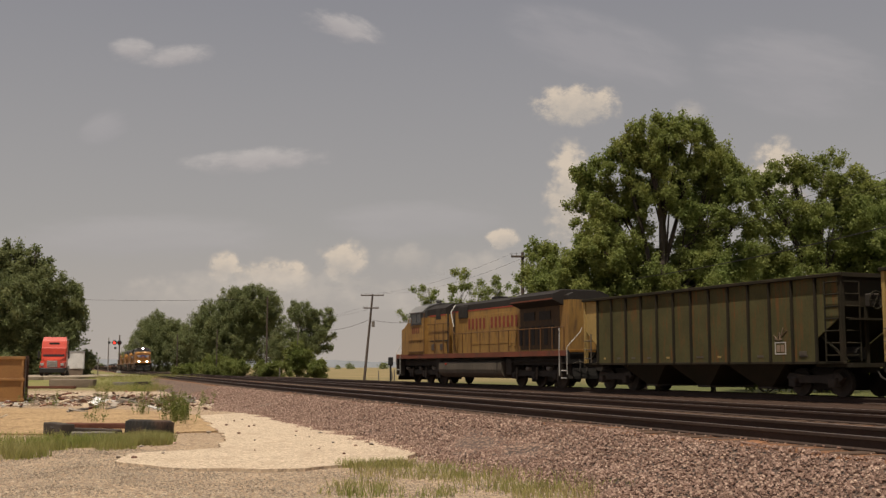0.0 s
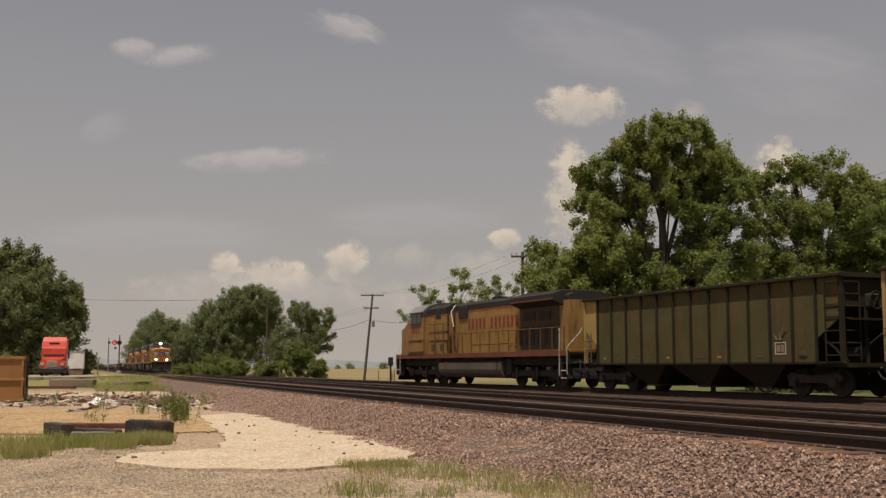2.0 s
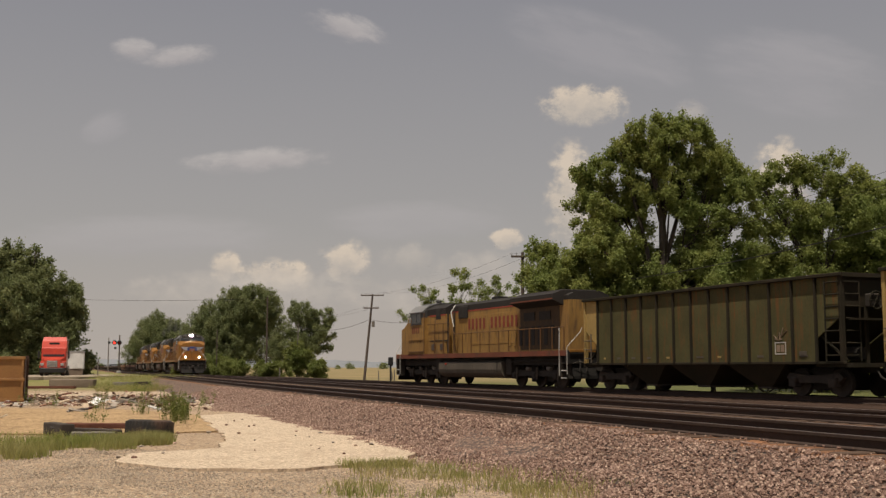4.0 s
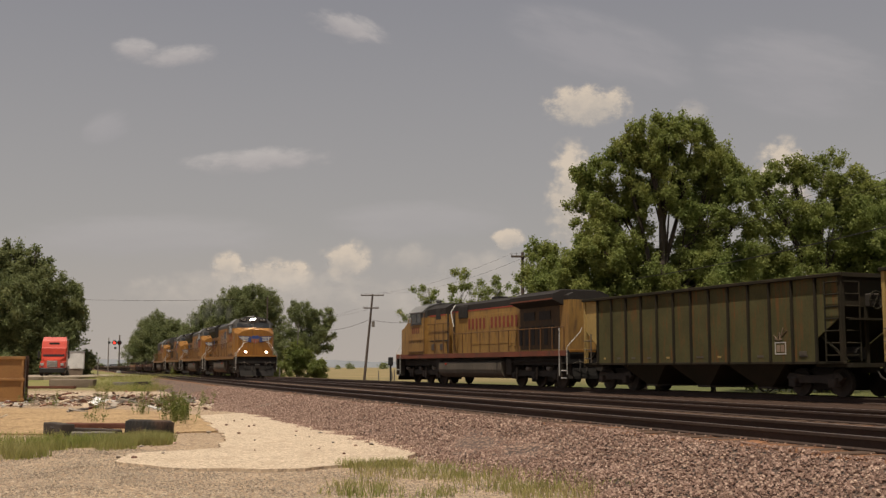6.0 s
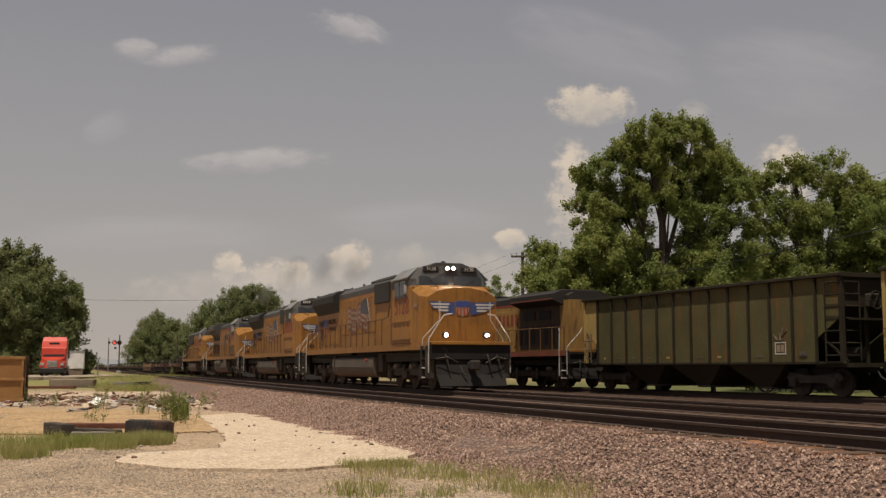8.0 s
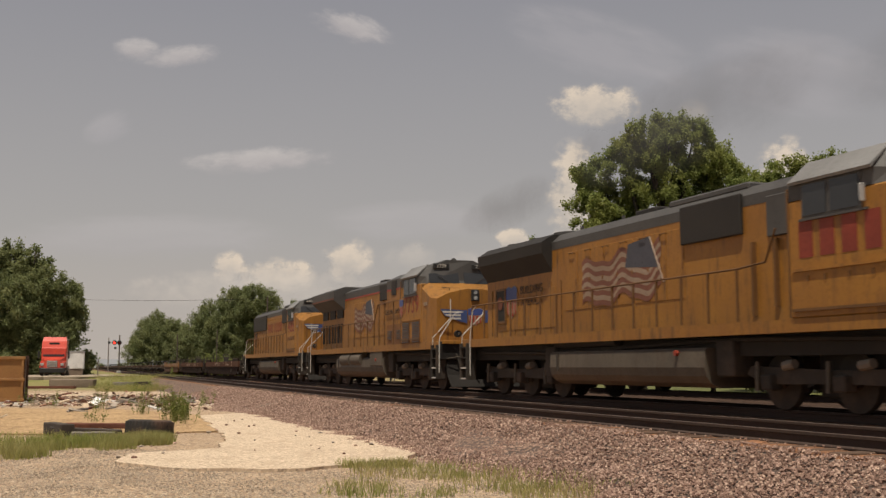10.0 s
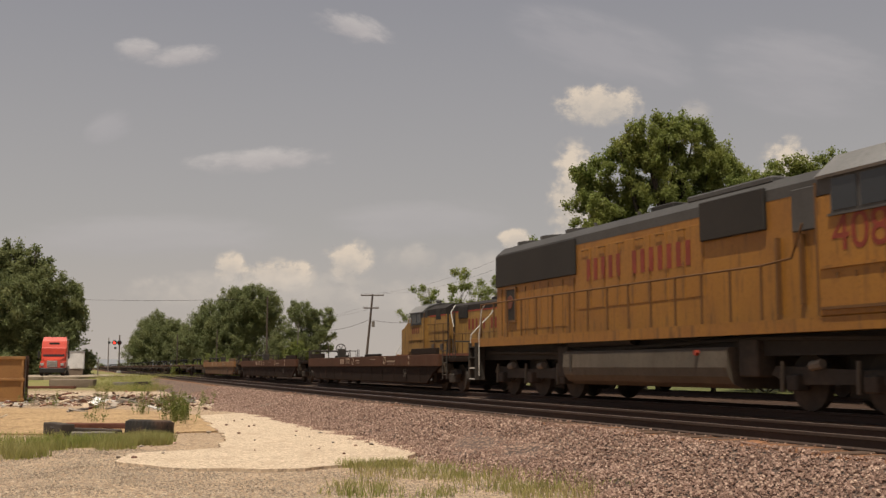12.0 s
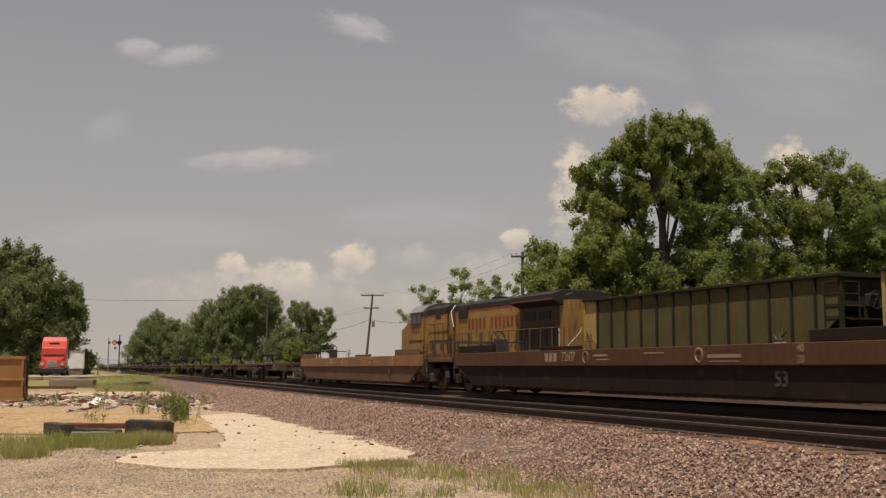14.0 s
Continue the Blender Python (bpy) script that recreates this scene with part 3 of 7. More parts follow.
def limb(bm, pts, r0, r1):
    for i, (p, q) in enumerate(zip(pts, pts[1:])):
        k0, k1 = i / (len(pts) - 1), (i + 1) / (len(pts) - 1)
        rod(p, q, r0 + (r1 - r0) * k0, 8, bm, r0 + (r1 - r0) * k1)


def tree(x, y, blobs, sprigs, size, material, seed, label, trunk=0.25, group="", gap=-0.12, freq=0.9, core=0.45, depth=0.9, tuft=18, hollows=()):
    """blobs: (across, height, radius) of each lobe, from the trunk's foot."""
    rnd = random.Random(seed)
    gz = ground_z(x, y)
    t = thing("tree", label, "tree", group, m=pose(x, y, gz))
    full = [(bx, rnd.uniform(-0.6, 0.6) * r * depth, bz - gz, r, r * depth, r * rnd.uniform(0.85, 1.0)) for bx, bz, r in blobs]
    top = max(b[2] for b in full)
    bm = bmesh.new()
    mid = Vector((rnd.uniform(-0.2, 0.2), 0, top * 0.45))
    limb(bm, [(0, 0, -0.2), mid * 0.5, mid, (mid.x * 1.5, 0.1, top * 0.8)], trunk, trunk * 0.25)
    part("trunk", bm, M_BARK, t, smooth=True)
    for b in full:
        e = Vector(b[:3])
        s = mid * rnd.uniform(0.55, 1.1)
        c = (s + e) / 2 + Vector((rnd.uniform(-0.3, 0.3), rnd.uniform(-0.3, 0.3), -0.25))
        bm = bmesh.new()
        limb(bm, [s, c, e], trunk * 0.42, trunk * 0.12)
        for _ in range(3):
            q = e + Vector((rnd.uniform(-1, 1), rnd.uniform(-1, 1), rnd.uniform(-0.3, 0.8))) * b[3] * 0.45
            limb(bm, [c, (c + q) / 2 + Vector((0, 0, 0.1)), q], trunk * 0.18, trunk * 0.05)
        part("branch", bm, M_BARK, t, smooth=True)
    ob = new("crown", leaf_mesh("crown", full, sprigs, size, material, seed, gap=gap, freq=freq, core=core, tuft=tuft, hollows=[(hx, hz - gz, hr) for hx, hz, hr in hollows]))
    ob.parent = t
    return t


def bush(x, y, w, h, sprigs, size, material, seed, label, group=""):
    rnd = random.Random(seed)
    gz = ground_z(x, y)
    t = thing("bush", label, "bush", group, m=pose(x, y, gz))
    blobs = [(rnd.uniform(-0.6, 0.6) * w, rnd.uniform(-0.4, 0.4) * w, h * rnd.uniform(0.3, 0.6), w * rnd.uniform(0.35, 0.6), w * rnd.uniform(0.3, 0.5), h * rnd.uniform(0.35, 0.55)) for _ in range(5)]
    bm = bmesh.new()
    for b in blobs:
        limb(bm, [(0, 0, -0.1), (b[0] * 0.5, b[1] * 0.5, b[2] * 0.4), b[:3]], 0.05, 0.02)
    part("stems", bm, M_BARK, t)
    ob = new("foliage", leaf_mesh("foliage", blobs, sprigs, size, material, seed))
    ob.parent = t
    return t


tree(11.2, 56, [(0.6, 13.4, 1.3), (1.8, 13.1, 1.2), (3.0, 11.9, 1.4), (-0.6, 12.9, 1.2), (-1.7, 12.2, 1.1), (-3.1, 11.3, 1.2), (-3.5, 9.6, 1.1), (3.8, 10.5, 1.5), (4.3, 9.2, 1.2), (0.2, 11.0, 1.8), (2.2, 9.6, 1.7), (-1.7, 9.8, 1.5),
                (-2.9, 7.4, 1.6), (3.2, 7.2, 2.1), (-1.3, 7.6, 1.4), (-1.6, 5.6, 2.1), (1.9, 5.4, 2.1), (-4.4, 5.6, 1.4)],
     52000, 0.115, M_LEAF, 3, "tall broad maple with dense green crown", 0.38, gap=-0.16, freq=1.0, core=0.25, tuft=24, hollows=[(0.05, 9.4, 0.5), (0.3, 8.3, 0.5), (-1.9, 8.9, 0.4), (3.9, 8.4, 0.5), (1.1, 8.6, 0.35)])
tree(21.8, 63, [(-3.3, 12.2, 0.9), (-1.3, 12.9, 1.2), (0.6, 12.6, 1.3), (2.6, 11.8, 1.4), (4.2, 11.1, 1.5), (-1.7, 10.4, 1.6), (0.8, 9.8, 2.1), (3.4, 8.6, 2.2), (-3.4, 7.0, 2.0), (-0.6, 6.6, 2.6), (5.0, 7.0, 2.6)], 34000, 0.13, M_LEAF, 4,
     "broad green tree with ragged top behind the siding", 0.35, gap=-0.16, freq=1.0, core=0.3, tuft=20)
tree(27.5, 66, [(0, 9.3, 2.6), (-2.5, 8.0, 2.6), (2.5, 8.0, 3.0), (0, 6, 4.0)], 9000, 0.17, M_LEAF, 5, "broad green tree behind the siding", 0.35)
tree(6.6, 63, [(-0.3, 7.4, 1.4), (1.1, 8.0, 1.4), (0.5, 5.7, 2.1), (-1.2, 5.9, 1.1), (2.6, 6.3, 1.7)], 8000, 0.13, M_LEAF, 6, "low green tree beside the tall maple", 0.2, gap=-0.05)
tree(14.8, 60, [(0, 4.6, 2.2), (2.4, 4.4, 2.0), (-2.6, 4.6, 1.9), (5.2, 4.6, 2.2), (-5.0, 4.6, 2.0), (1.2, 5.6, 1.6)], 15000, 0.12, M_BUSH, 7, "green undergrowth below the maple", 0.15)
tree(10.2, 55, [(-2.6, 3.9, 1.5), (-0.4, 4.3, 1.6), (1.8, 4.0, 1.6), (3.6, 4.2, 1.5)], 8000, 0.12, M_BUSH, 17, "green undergrowth at the maple's foot", 0.12)
tree(0.6, 76, [(-1.6, 6.9, 1.2), (0.9, 7.2, 1.2), (3.4, 6.8, 1.1), (-0.1, 5.6, 1.8), (1.9, 5.6, 1.6), (-3.1, 5.0, 0.9), (4.6, 6.0, 1.0)], 2700, 0.11, M_LEAF, 8, "thin young tree with sparse airy crown", 0.14, gap=-0.45, freq=1.2, core=0.3, tuft=26)
tree(-47.6, 126, [(-2.5, 15.3, 1.2), (-2.6, 13.6, 1.6), (0.3, 14.7, 1.0), (0.4, 12.8, 1.6), (-1.0, 11.6, 2.2), (2.2, 11.0, 2.0), (3.7, 9.2, 2.1), (4.2, 6.6, 2.0), (-1.6, 8.2, 4.2), (-5.0, 11.2, 3.2), (0.4, 4.6, 4.2), (3.4, 4.0, 2.4)], 34000, 0.21, M_LEAF_D, 9,
     "large dark green tree behind the parked truck", 0.45, gap=-0.42, freq=0.5, core=0.35, tuft=22)
tree(-60, 138, [(0, 9, 5.5), (5, 7, 4.5), (-4, 8, 5), (3, 3.6, 4)], 8000, 0.28, M_LEAF_D, 10, "dark green tree at the roadside", 0.4, gap=-0.3, freq=0.4)
tree(-68, 262, [(0, 8.6, 5.2), (-4, 6.9, 3.8), (4, 8.2, 3.8), (0, 4.2, 6.3), (-2.5, 9.6, 3.0)], 22000, 0.27, M_LEAF_D, 11, "rounded far tree by the line", 0.4, group="far trees", gap=-0.3, freq=0.35)
tree(-34.2, 181, [(0.9, 10.2, 4.5), (-3.7, 9, 3.4), (4.2, 11.4, 3.2), (-1.9, 5.2, 4.8), (3.7, 6.2, 4.5), (-6, 6.2, 2.8), (1.5, 12.4, 2.6)], 32000, 0.2, M_LEAF_D, 12, "large dark green tree by the line", 0.4, group="far trees", gap=-0.36, freq=0.45)
tree(-18.6, 151, [(-0.9, 8.4, 2.1), (1.6, 8.0, 1.8), (0, 5.4, 2.5), (-2.4, 4.2, 2.8), (2.6, 6.2, 1.2), (2.4, 4.6, 0.9)], 13000, 0.16, M_LEAF_D, 13, "loose-crowned tree at the field's edge", 0.22, group="far trees", gap=-0.1, freq=0.7)
tree(-46, 215, [(0, 6.5, 4.2), (-4, 5.5, 3.6), (4, 6.2, 3.8), (0, 3.4, 5)], 16000, 0.24, M_LEAF_D, 14, "dark green tree in a belt by the line", 0.3, group="far trees", gap=-0.3, freq=0.4)
for k, (bx, by, bw, bh) in enumerate([(-30.5, 134, 3.0, 1.5), (-27, 131, 2.8, 1.4), (-23.6, 132, 3.0, 1.9), (-20.2, 129, 2.4, 1.7), (-17.2, 131, 2.0, 4.2), (-15.0, 130, 1.5, 2.2), (-31.5, 152, 4.0, 2.6), (-35.5, 172, 4, 3.0)]):
    bush(bx, by, bw, bh, 2600, 0.17, M_BUSH, 30 + k, "leafy green bush on the railway bank", "bushes along the line")
for k, (bx, by, bw, bh) in enumerate([(-42.6, 128, 1.9, 2.3), (-44.5, 124, 2.6, 2.6), (-52, 122, 3.5, 3.0), (-53.5, 150, 4, 3.0), (-66, 178, 4, 3.0)]):
    bush(bx, by, bw, bh, 1300, 0.26, M_LEAF_D, 50 + k, "dark green roadside bush", "bushes by the road")
for k in range(6):
    bush(18 + 3.2 * k, 61 - 1.0 * k + (k % 3), 2.0, 1.5, 700, 0.16, M_BUSH, 70 + k, "low green bush behind the siding", "bushes behind the siding")


def far_belt():
    rng = random.Random(4)
    blobs = []
    for i in range(110):
        x = -230 + i * 4.4 + rng.uniform(-4, 4)
        r = rng.uniform(0.7, 1.9)
        blobs.append((x, 690 + rng.uniform(-14, 14), r * 0.9, r * 1.3, r * 1.3, r))
    ob = new("tree_belt", leaf_mesh("tree_belt", blobs, 6000, 0.8, M_LEAF_D, 90, per=3))
    tagged(ob, "low hazy belt of trees beyond the field", "trees", kind="stuff")
    bm = bmesh.new()
    lo, hi = [], []
    for i in range(90):
        x = -900 + i * 20
        lo.append(bm.verts.new((x, 2600, -5)))
        hi.append(bm.verts.new((x, 2650, 17 + 7 * noise.noise(Vector((i * 0.12, 0, 0))) + 2 * noise.noise(Vector((i * 0.7, 3, 0))))))
    back = [bm.verts.new((v.co.x, 2900, -5)) for v in lo]
    for i in range(89):
        bm.faces.new((lo[i], lo[i + 1], hi[i + 1], hi[i]))
        bm.faces.new((hi[i], hi[i + 1], back[i + 1], back[i]))
    single("hills", bm, M_HILL, "low wooded hills on the horizon, with haze in their blue-grey colour", "hills", kind="structure", smooth=True)


far_belt()


def grass_patch(name, spots, n, h, label, seed, straw=1.0):
    """Single blades, thinned by noise, over round spots (x, y, rx, ry) of the ground."""
    rng = random.Random(seed)
    vs, fs = [], []
    for _ in range(n):
        sx, sy, rx, ry = rng.choice(spots)
        a, r = rng.uniform(0, 6.283), rng.random() ** 0.5
        x, y = sx + rx * r * math.cos(a), sy + ry * r * math.sin(a)
        if noise.noise(Vector((x * 1.3, y * 0.9, seed))) + 0.35 * (rng.random() - 0.5) < -0.2 + 0.55 * (r - 0.6):
            continue
        z = ground_z(x, y) - 0.01
        hh, t = h * rng.uniform(0.35, 1.1), rng.uniform(0, 6.283)
        wx, wy = 0.006 * math.cos(t), 0.006 * math.sin(t)
        lx, ly = rng.uniform(-0.5, 0.5) * hh, rng.uniform(-0.5, 0.5) * hh
        k = len(vs)
        vs += [(x - wx, y - wy, z), (x + wx, y + wy, z), (x + wx * 0.8 + lx * 0.4, y + wy * 0.8 + ly * 0.4, z + hh * 0.6), (x - wx * 0.8 + lx * 0.4, y - wy * 0.8 + ly * 0.4, z + hh * 0.6), (x + lx, y + ly, z + hh)]
        fs += [(k, k + 1, k + 2, k + 3), (k + 3, k + 2, k + 4)]
    me = bpy.data.meshes.new(name)
    me.from_pydata(vs, [], fs)
    me.materials.append(M_GRASS)
    tagged(new(name, me), label, "grass", kind="stuff")


grass_patch("grass", [(-8.6, 20.6, 2.2, 2.0), (-6.7, 21.0, 1.2, 1.5), (-6.0, 21.8, 0.7, 0.7), (-10.8, 21, 1.6, 1.8), (-8, 18.6, 1.4, 1.0)], 17000, 0.27, "rough green grass round the old beams", 5)
grass_patch("grass", [(-0.2, 15.6, 1.2, 1.0), (0.6, 14.2, 1.3, 1.1), (1.4, 13.2, 1.0, 0.9), (-0.6, 13.6, 1.0, 0.9), (-1.0, 16.6, 0.6, 0.4)], 4300, 0.17, "thin green grass at the ballast's foot", 6)
grass_patch("grass", [(-21.5, 80, 4, 6), (-24, 90, 5, 6), (-19.5, 70, 2.2, 5), (-28, 104, 5, 9)], 17000, 0.4, "rough grass strip between lot and line", 8)
grass_patch("grass", [(9 + 3 * i, 52 - 4.0 * i + dy, 3.0, 3.0) for i in range(8) for dy in (3, 7)], 6000, 0.3, "grass beyond the siding", 9)


def weed(x, y, h, seed, n=14, wide=0.35):
    rng = random.Random(seed)
    t = thing("weed", "tall green weed clump on bare ground", "weed", "weeds on the lot", pose(x, y, ground_z(x, y)))
    bm = bmesh.new()
    pts = []
    for _ in range(n):
        bx, by = rng.gauss(0, wide * 0.4), rng.gauss(0, wide * 0.3)
        tip = (bx * 1.5 + rng.uniform(-0.08, 0.08), by * 1.5, h * rng.uniform(0.6, 1.35))
        pipe([(bx, by, 0), ((bx + tip[0]) / 2, by, tip[2] * 0.6), tip], 0.006, 4, bm)
        for q in range(5):
            f = rng.uniform(0.2, 1)
            pts.append((bx + (tip[0] - bx) * f, by, tip[2] * f, 0.03, 0.03, 0.10))
    tagged(part("stem_tuft", bm, M_BUSH, t), kind="stuff")
    ob = new("leaves", leaf_mesh("leaves", pts, n * (26 if n > 20 else 13), 0.042, M_BUSH, seed, per=2, gap=-1))
    ob.parent = t


for k, (wx, wy, wh, wn) in enumerate([(-9.35, 34.4, 0.85, 10), (-11.1, 35.6, 0.6, 6), (-7.45, 30.0, 0.72, 26), (-7.3, 30.6, 0.62, 24), (-6.75, 28.6, 0.5, 9), (-12.3, 39.5, 0.7, 6), (-9.6, 34.6, 0.35, 6), (-14.5, 41, 0.5, 6), (-16.2, 42.5, 0.55, 6), (-9.0, 42, 0.5, 8), (-9.4, 29.4, 0.3, 5)]):
    weed(wx, wy, wh, 100 + k, wn)


# loose stones on the shoulder of the line and on the lot
def stones(name, n, place, size, material, label, seed, category="stones"):
    rng = random.Random(seed)
    base = [Vector(v) for v in ((1, 0, 0), (-1, 0, 0), (0, 1, 0), (0, -1, 0), (0, 0, 1), (0, 0, -1))]
    tri = ((0, 2, 4), (2, 1, 4), (1, 3, 4), (3, 0, 4), (2, 0, 5), (1, 2, 5), (3, 1, 5), (0, 3, 5))
    vs, fs = [], []
    for _ in range(n):
        p = place(rng)
        s = size * rng.uniform(0.45, 1.25)
        q = Euler((rng.uniform(0, 6), rng.uniform(0, 6), rng.uniform(0, 6))).to_matrix()
        k = len(vs)
        for b in base:
            v = q @ (b * s * rng.uniform(0.55, 1.1))
            vs.append((p[0] + v.x, p[1] + v.y, p[2] + v.z))
        fs += [(k + a, k + b, k + c) for a, b, c in tri]
    me = bpy.data.meshes.new(name)
    me.from_pydata(vs, [], fs)
    me.materials.append(material)
    tagged(new(name, me), label, category, kind="stuff")


SHOULDER = [(-8.3, -0.03), (-7.6, 0.05), (-7.0, 0.17), (-6.3, 0.36), (-5.75, 0.49), (-5.4, RAIL_Z - 0.185), (-2.9, RAIL_Z - 0.19)]


def on_shoulder(rng):
    o = -8.5 + 2.9 * rng.random() if rng.random() < 0.95 else rng.uniform(-5.3, -2.6)
    s = -9 + 66 * rng.random() ** 1.35
    z = SHOULDER[0][1]
    for (a, za), (b, zb) in zip(SHOULDER, SHOULDER[1:]):
        if a <= o <= b:
            z = za + (zb - za) * (o - a) / (b - a)
    x, y, _ = on_track(s, o)
    return x, y, z + 0.035 * noise.noise(Vector((x * 1.1, y * 1.1, 7))) + 0.024


def on_lot(rng):
    x, y = rng.uniform(-9, 2.0), 11.2 + 9 * rng.random() ** 1.5
    return x, y, ground_z(x, y)


stones("ballast_stones", 100000, on_shoulder, 0.0275, M_STONE, "loose crushed mauve and tan ballast stones", 11)
stones("gravel", 50000, on_lot, 0.018, surface("gravel_bits", (0.50, 0.41, 0.31), (0.14, 0.10, 0.075), 0.9, big=22.0), "fine pale gravel on the lot", 12, "gravel")


# ---- railway vehicles: x forward, y to the left, z up from the rail's top ----
SHARED = {}


def shared_part(key, maker, material, name, parent, m, label="", smooth=False):
    """Alike pieces share one mesh."""
    if key not in SHARED:
        SHARED[key] = mesh_of(maker(), material, name, smooth)
    ob = new(name, SHARED[key])
    ob.parent = parent
    ob.matrix_basis = m
    return tagged(ob, label)


def wheel_bm(r=0.51):
    bm = rod((0, -0.07, 0), (0, 0.07, 0), r, 20)
    rod((0, 0.07, 0), (0, 0.10, 0), r * 0.25, 12, bm)
    rod((0, -0.10, 0), (0, -0.07, 0), r * 0.25, 12, bm)
    rod((0, -0.02, 0), (0, 0.07, 0), r * 0.86, 16, bm)
    return bm


def bogie(parent, x, axles, r, long_frame, fancy=True):
    b = part("bogie", boxes((x - long_frame * 0.4, x + long_frame * 0.4, -0.72, 0.72, r * 0.45, r * 2.0), bev=0.03), M_UNDER, parent)
    for side in (-1, 1):
        y = 1.02 * side
        bm = prism([(x - long_frame, r + 0.14), (x - long_frame + 0.15, r + 0.30), (x - 0.3, r + 0.22), (x + 0.3, r + 0.22), (x + long_frame - 0.15, r + 0.30), (x + long_frame, r + 0.14), (x + long_frame * 0.8, r - 0.05), (x + 0.2, r - 0.02), (x - 0.2, r - 0.02), (x - long_frame * 0.8, r - 0.05)], "y", y - 0.08, y + 0.08)
        part("side_frame", bm, M_TRUCKF, b, smooth=False)
        for a in axles:
            shared_part(("wheel", r), lambda: wheel_bm(r), M_TRUCKF, "wheel", b, pose(x + a, 0.76 * side, r))
            bm = boxes((x + a - 0.16, x + a + 0.16, y - 0.14 + 0.08 * side, y + 0.14 + 0.08 * side, r - 0.16, r + 0.14), bev=0.03)
            part("axle_box", bm, M_TRUCKF, b)
            if fancy:
                bm = rod((x + a + 0.45, y + 0.12 * side, r + 0.30), (x + a + 0.75, y + 0.12 * side, r + 0.34), 0.09, 8)
                part("brake_cylinder", bm, M_DUST, b)
                bm = pipe([(x + a - 0.3, y + 0.16 * side, r + 0.38), (x + a - 0.3, y + 0.18 * side, r - 0.18)], 0.045, 6)
                part("damper", bm, M_TANK, b)
    return b


def coupler(parent, x, d):
    bm = boxes((min(x, x + 0.35 * d), max(x, x + 0.35 * d), -0.11, 0.11, 0.76, 0.98), bev=0.02)
    boxes((min(x + 0.3 * d, x + 0.62 * d), max(x + 0.3 * d, x + 0.62 * d), -0.17, 0.17, 0.70, 1.04), bev=0.05, bm=bm)
    part("coupler", bm, M_UNDER, parent)
    part("air_hose", pipe([(x, -0.35, 0.85), (x + 0.18 * d, -0.35, 0.62), (x + 0.34 * d, -0.25, 0.5)], 0.03, 6), M_UNDER, parent)


def flag_decal(parent, x0, x1, z0, z1, y, side):
    """A waving striped flag: bent bands, a dark star field and a pole."""
    fl = part("flag_decal", strip_wave(x0, x1, z0, z1, y, side, [0], 9), M_FLAGRED, parent, "painted waving striped flag")
    for b in range(1, 9):
        part("flag_band", strip_wave(x0, x1, z0, z1, y, side, [b], 9), M_CREAM if b % 2 else M_FLAGRED, fl)
    bm = prism([(x1 - (x1 - x0) * 0.42, z0 + (z1 - z0) * 0.62), (x1 - 0.12, z0 + (z1 - z0) * 0.52), (x1 - (x1 - x0) * 0.12, z1 + 0.22), (x1 - (x1 - x0) * 0.38, z1 + 0.12)], "y", y + 0.003 * side, y + 0.009 * side)
    part("flag_star_field", bm, M_DKBLUE, fl)
    bm = pipe([(x1 - (x1 - x0) * 0.12, y + 0.008 * side, z1 + 0.2), (x1 + 0.12, y + 0.008 * side, z0 + (z1 - z0) * 0.2)], 0.02, 5)
    part("flag_pole", bm, M_CREAM, fl)


def strip_wave(x0, x1, z0, z1, y, side, which, bands):
    bm = bmesh.new()
    n = 26
    h = (z1 - z0) / bands
    for b in which:
        rows = []
        for i in range(n + 1):
            f = i / n
            dz = 0.17 * math.sin(f * 13.0 + 0.6) * (0.45 + 0.55 * f) + 0.05 * math.sin(f * 27.0) - 0.14 * (1 - f)
            x = x0 + (x1 - x0) * f + 0.03 * math.sin(b * 1.3)
            rows.append([bm.verts.new((x, y + 0.004 * side, z0 + h * b + dz)), bm.verts.new((x, y + 0.004 * side, z0 + h * (b + 1) + dz))])
        for r0, r1 in zip(rows, rows[1:]):
            bm.faces.new((r0[0], r1[0], r1[1], r0[1]))
    got = bmesh.ops.extrude_face_region(bm, geom=bm.faces[:])
    bmesh.ops.translate(bm, verts=[v for v in got["geom"] if isinstance(v, bmesh.types.BMVert)], vec=(0, 0.003 * side, 0))
    bmesh.ops.recalc_face_normals(bm, faces=bm.faces[:])
    return bm


def shield_bm(w, h, axis, at, thick, cx, cz):
    poly = [(-0.5, 0.42), (-0.25, 0.5), (0, 0.43), (0.25, 0.5), (0.5, 0.42), (0.46, 0.0), (0.4, -0.25), (0, -0.5), (-0.4, -0.25), (-0.46, 0.0)]
    return prism([(cx + u * w, cz + v * h) for u, v in poly], axis, at, at + thick)


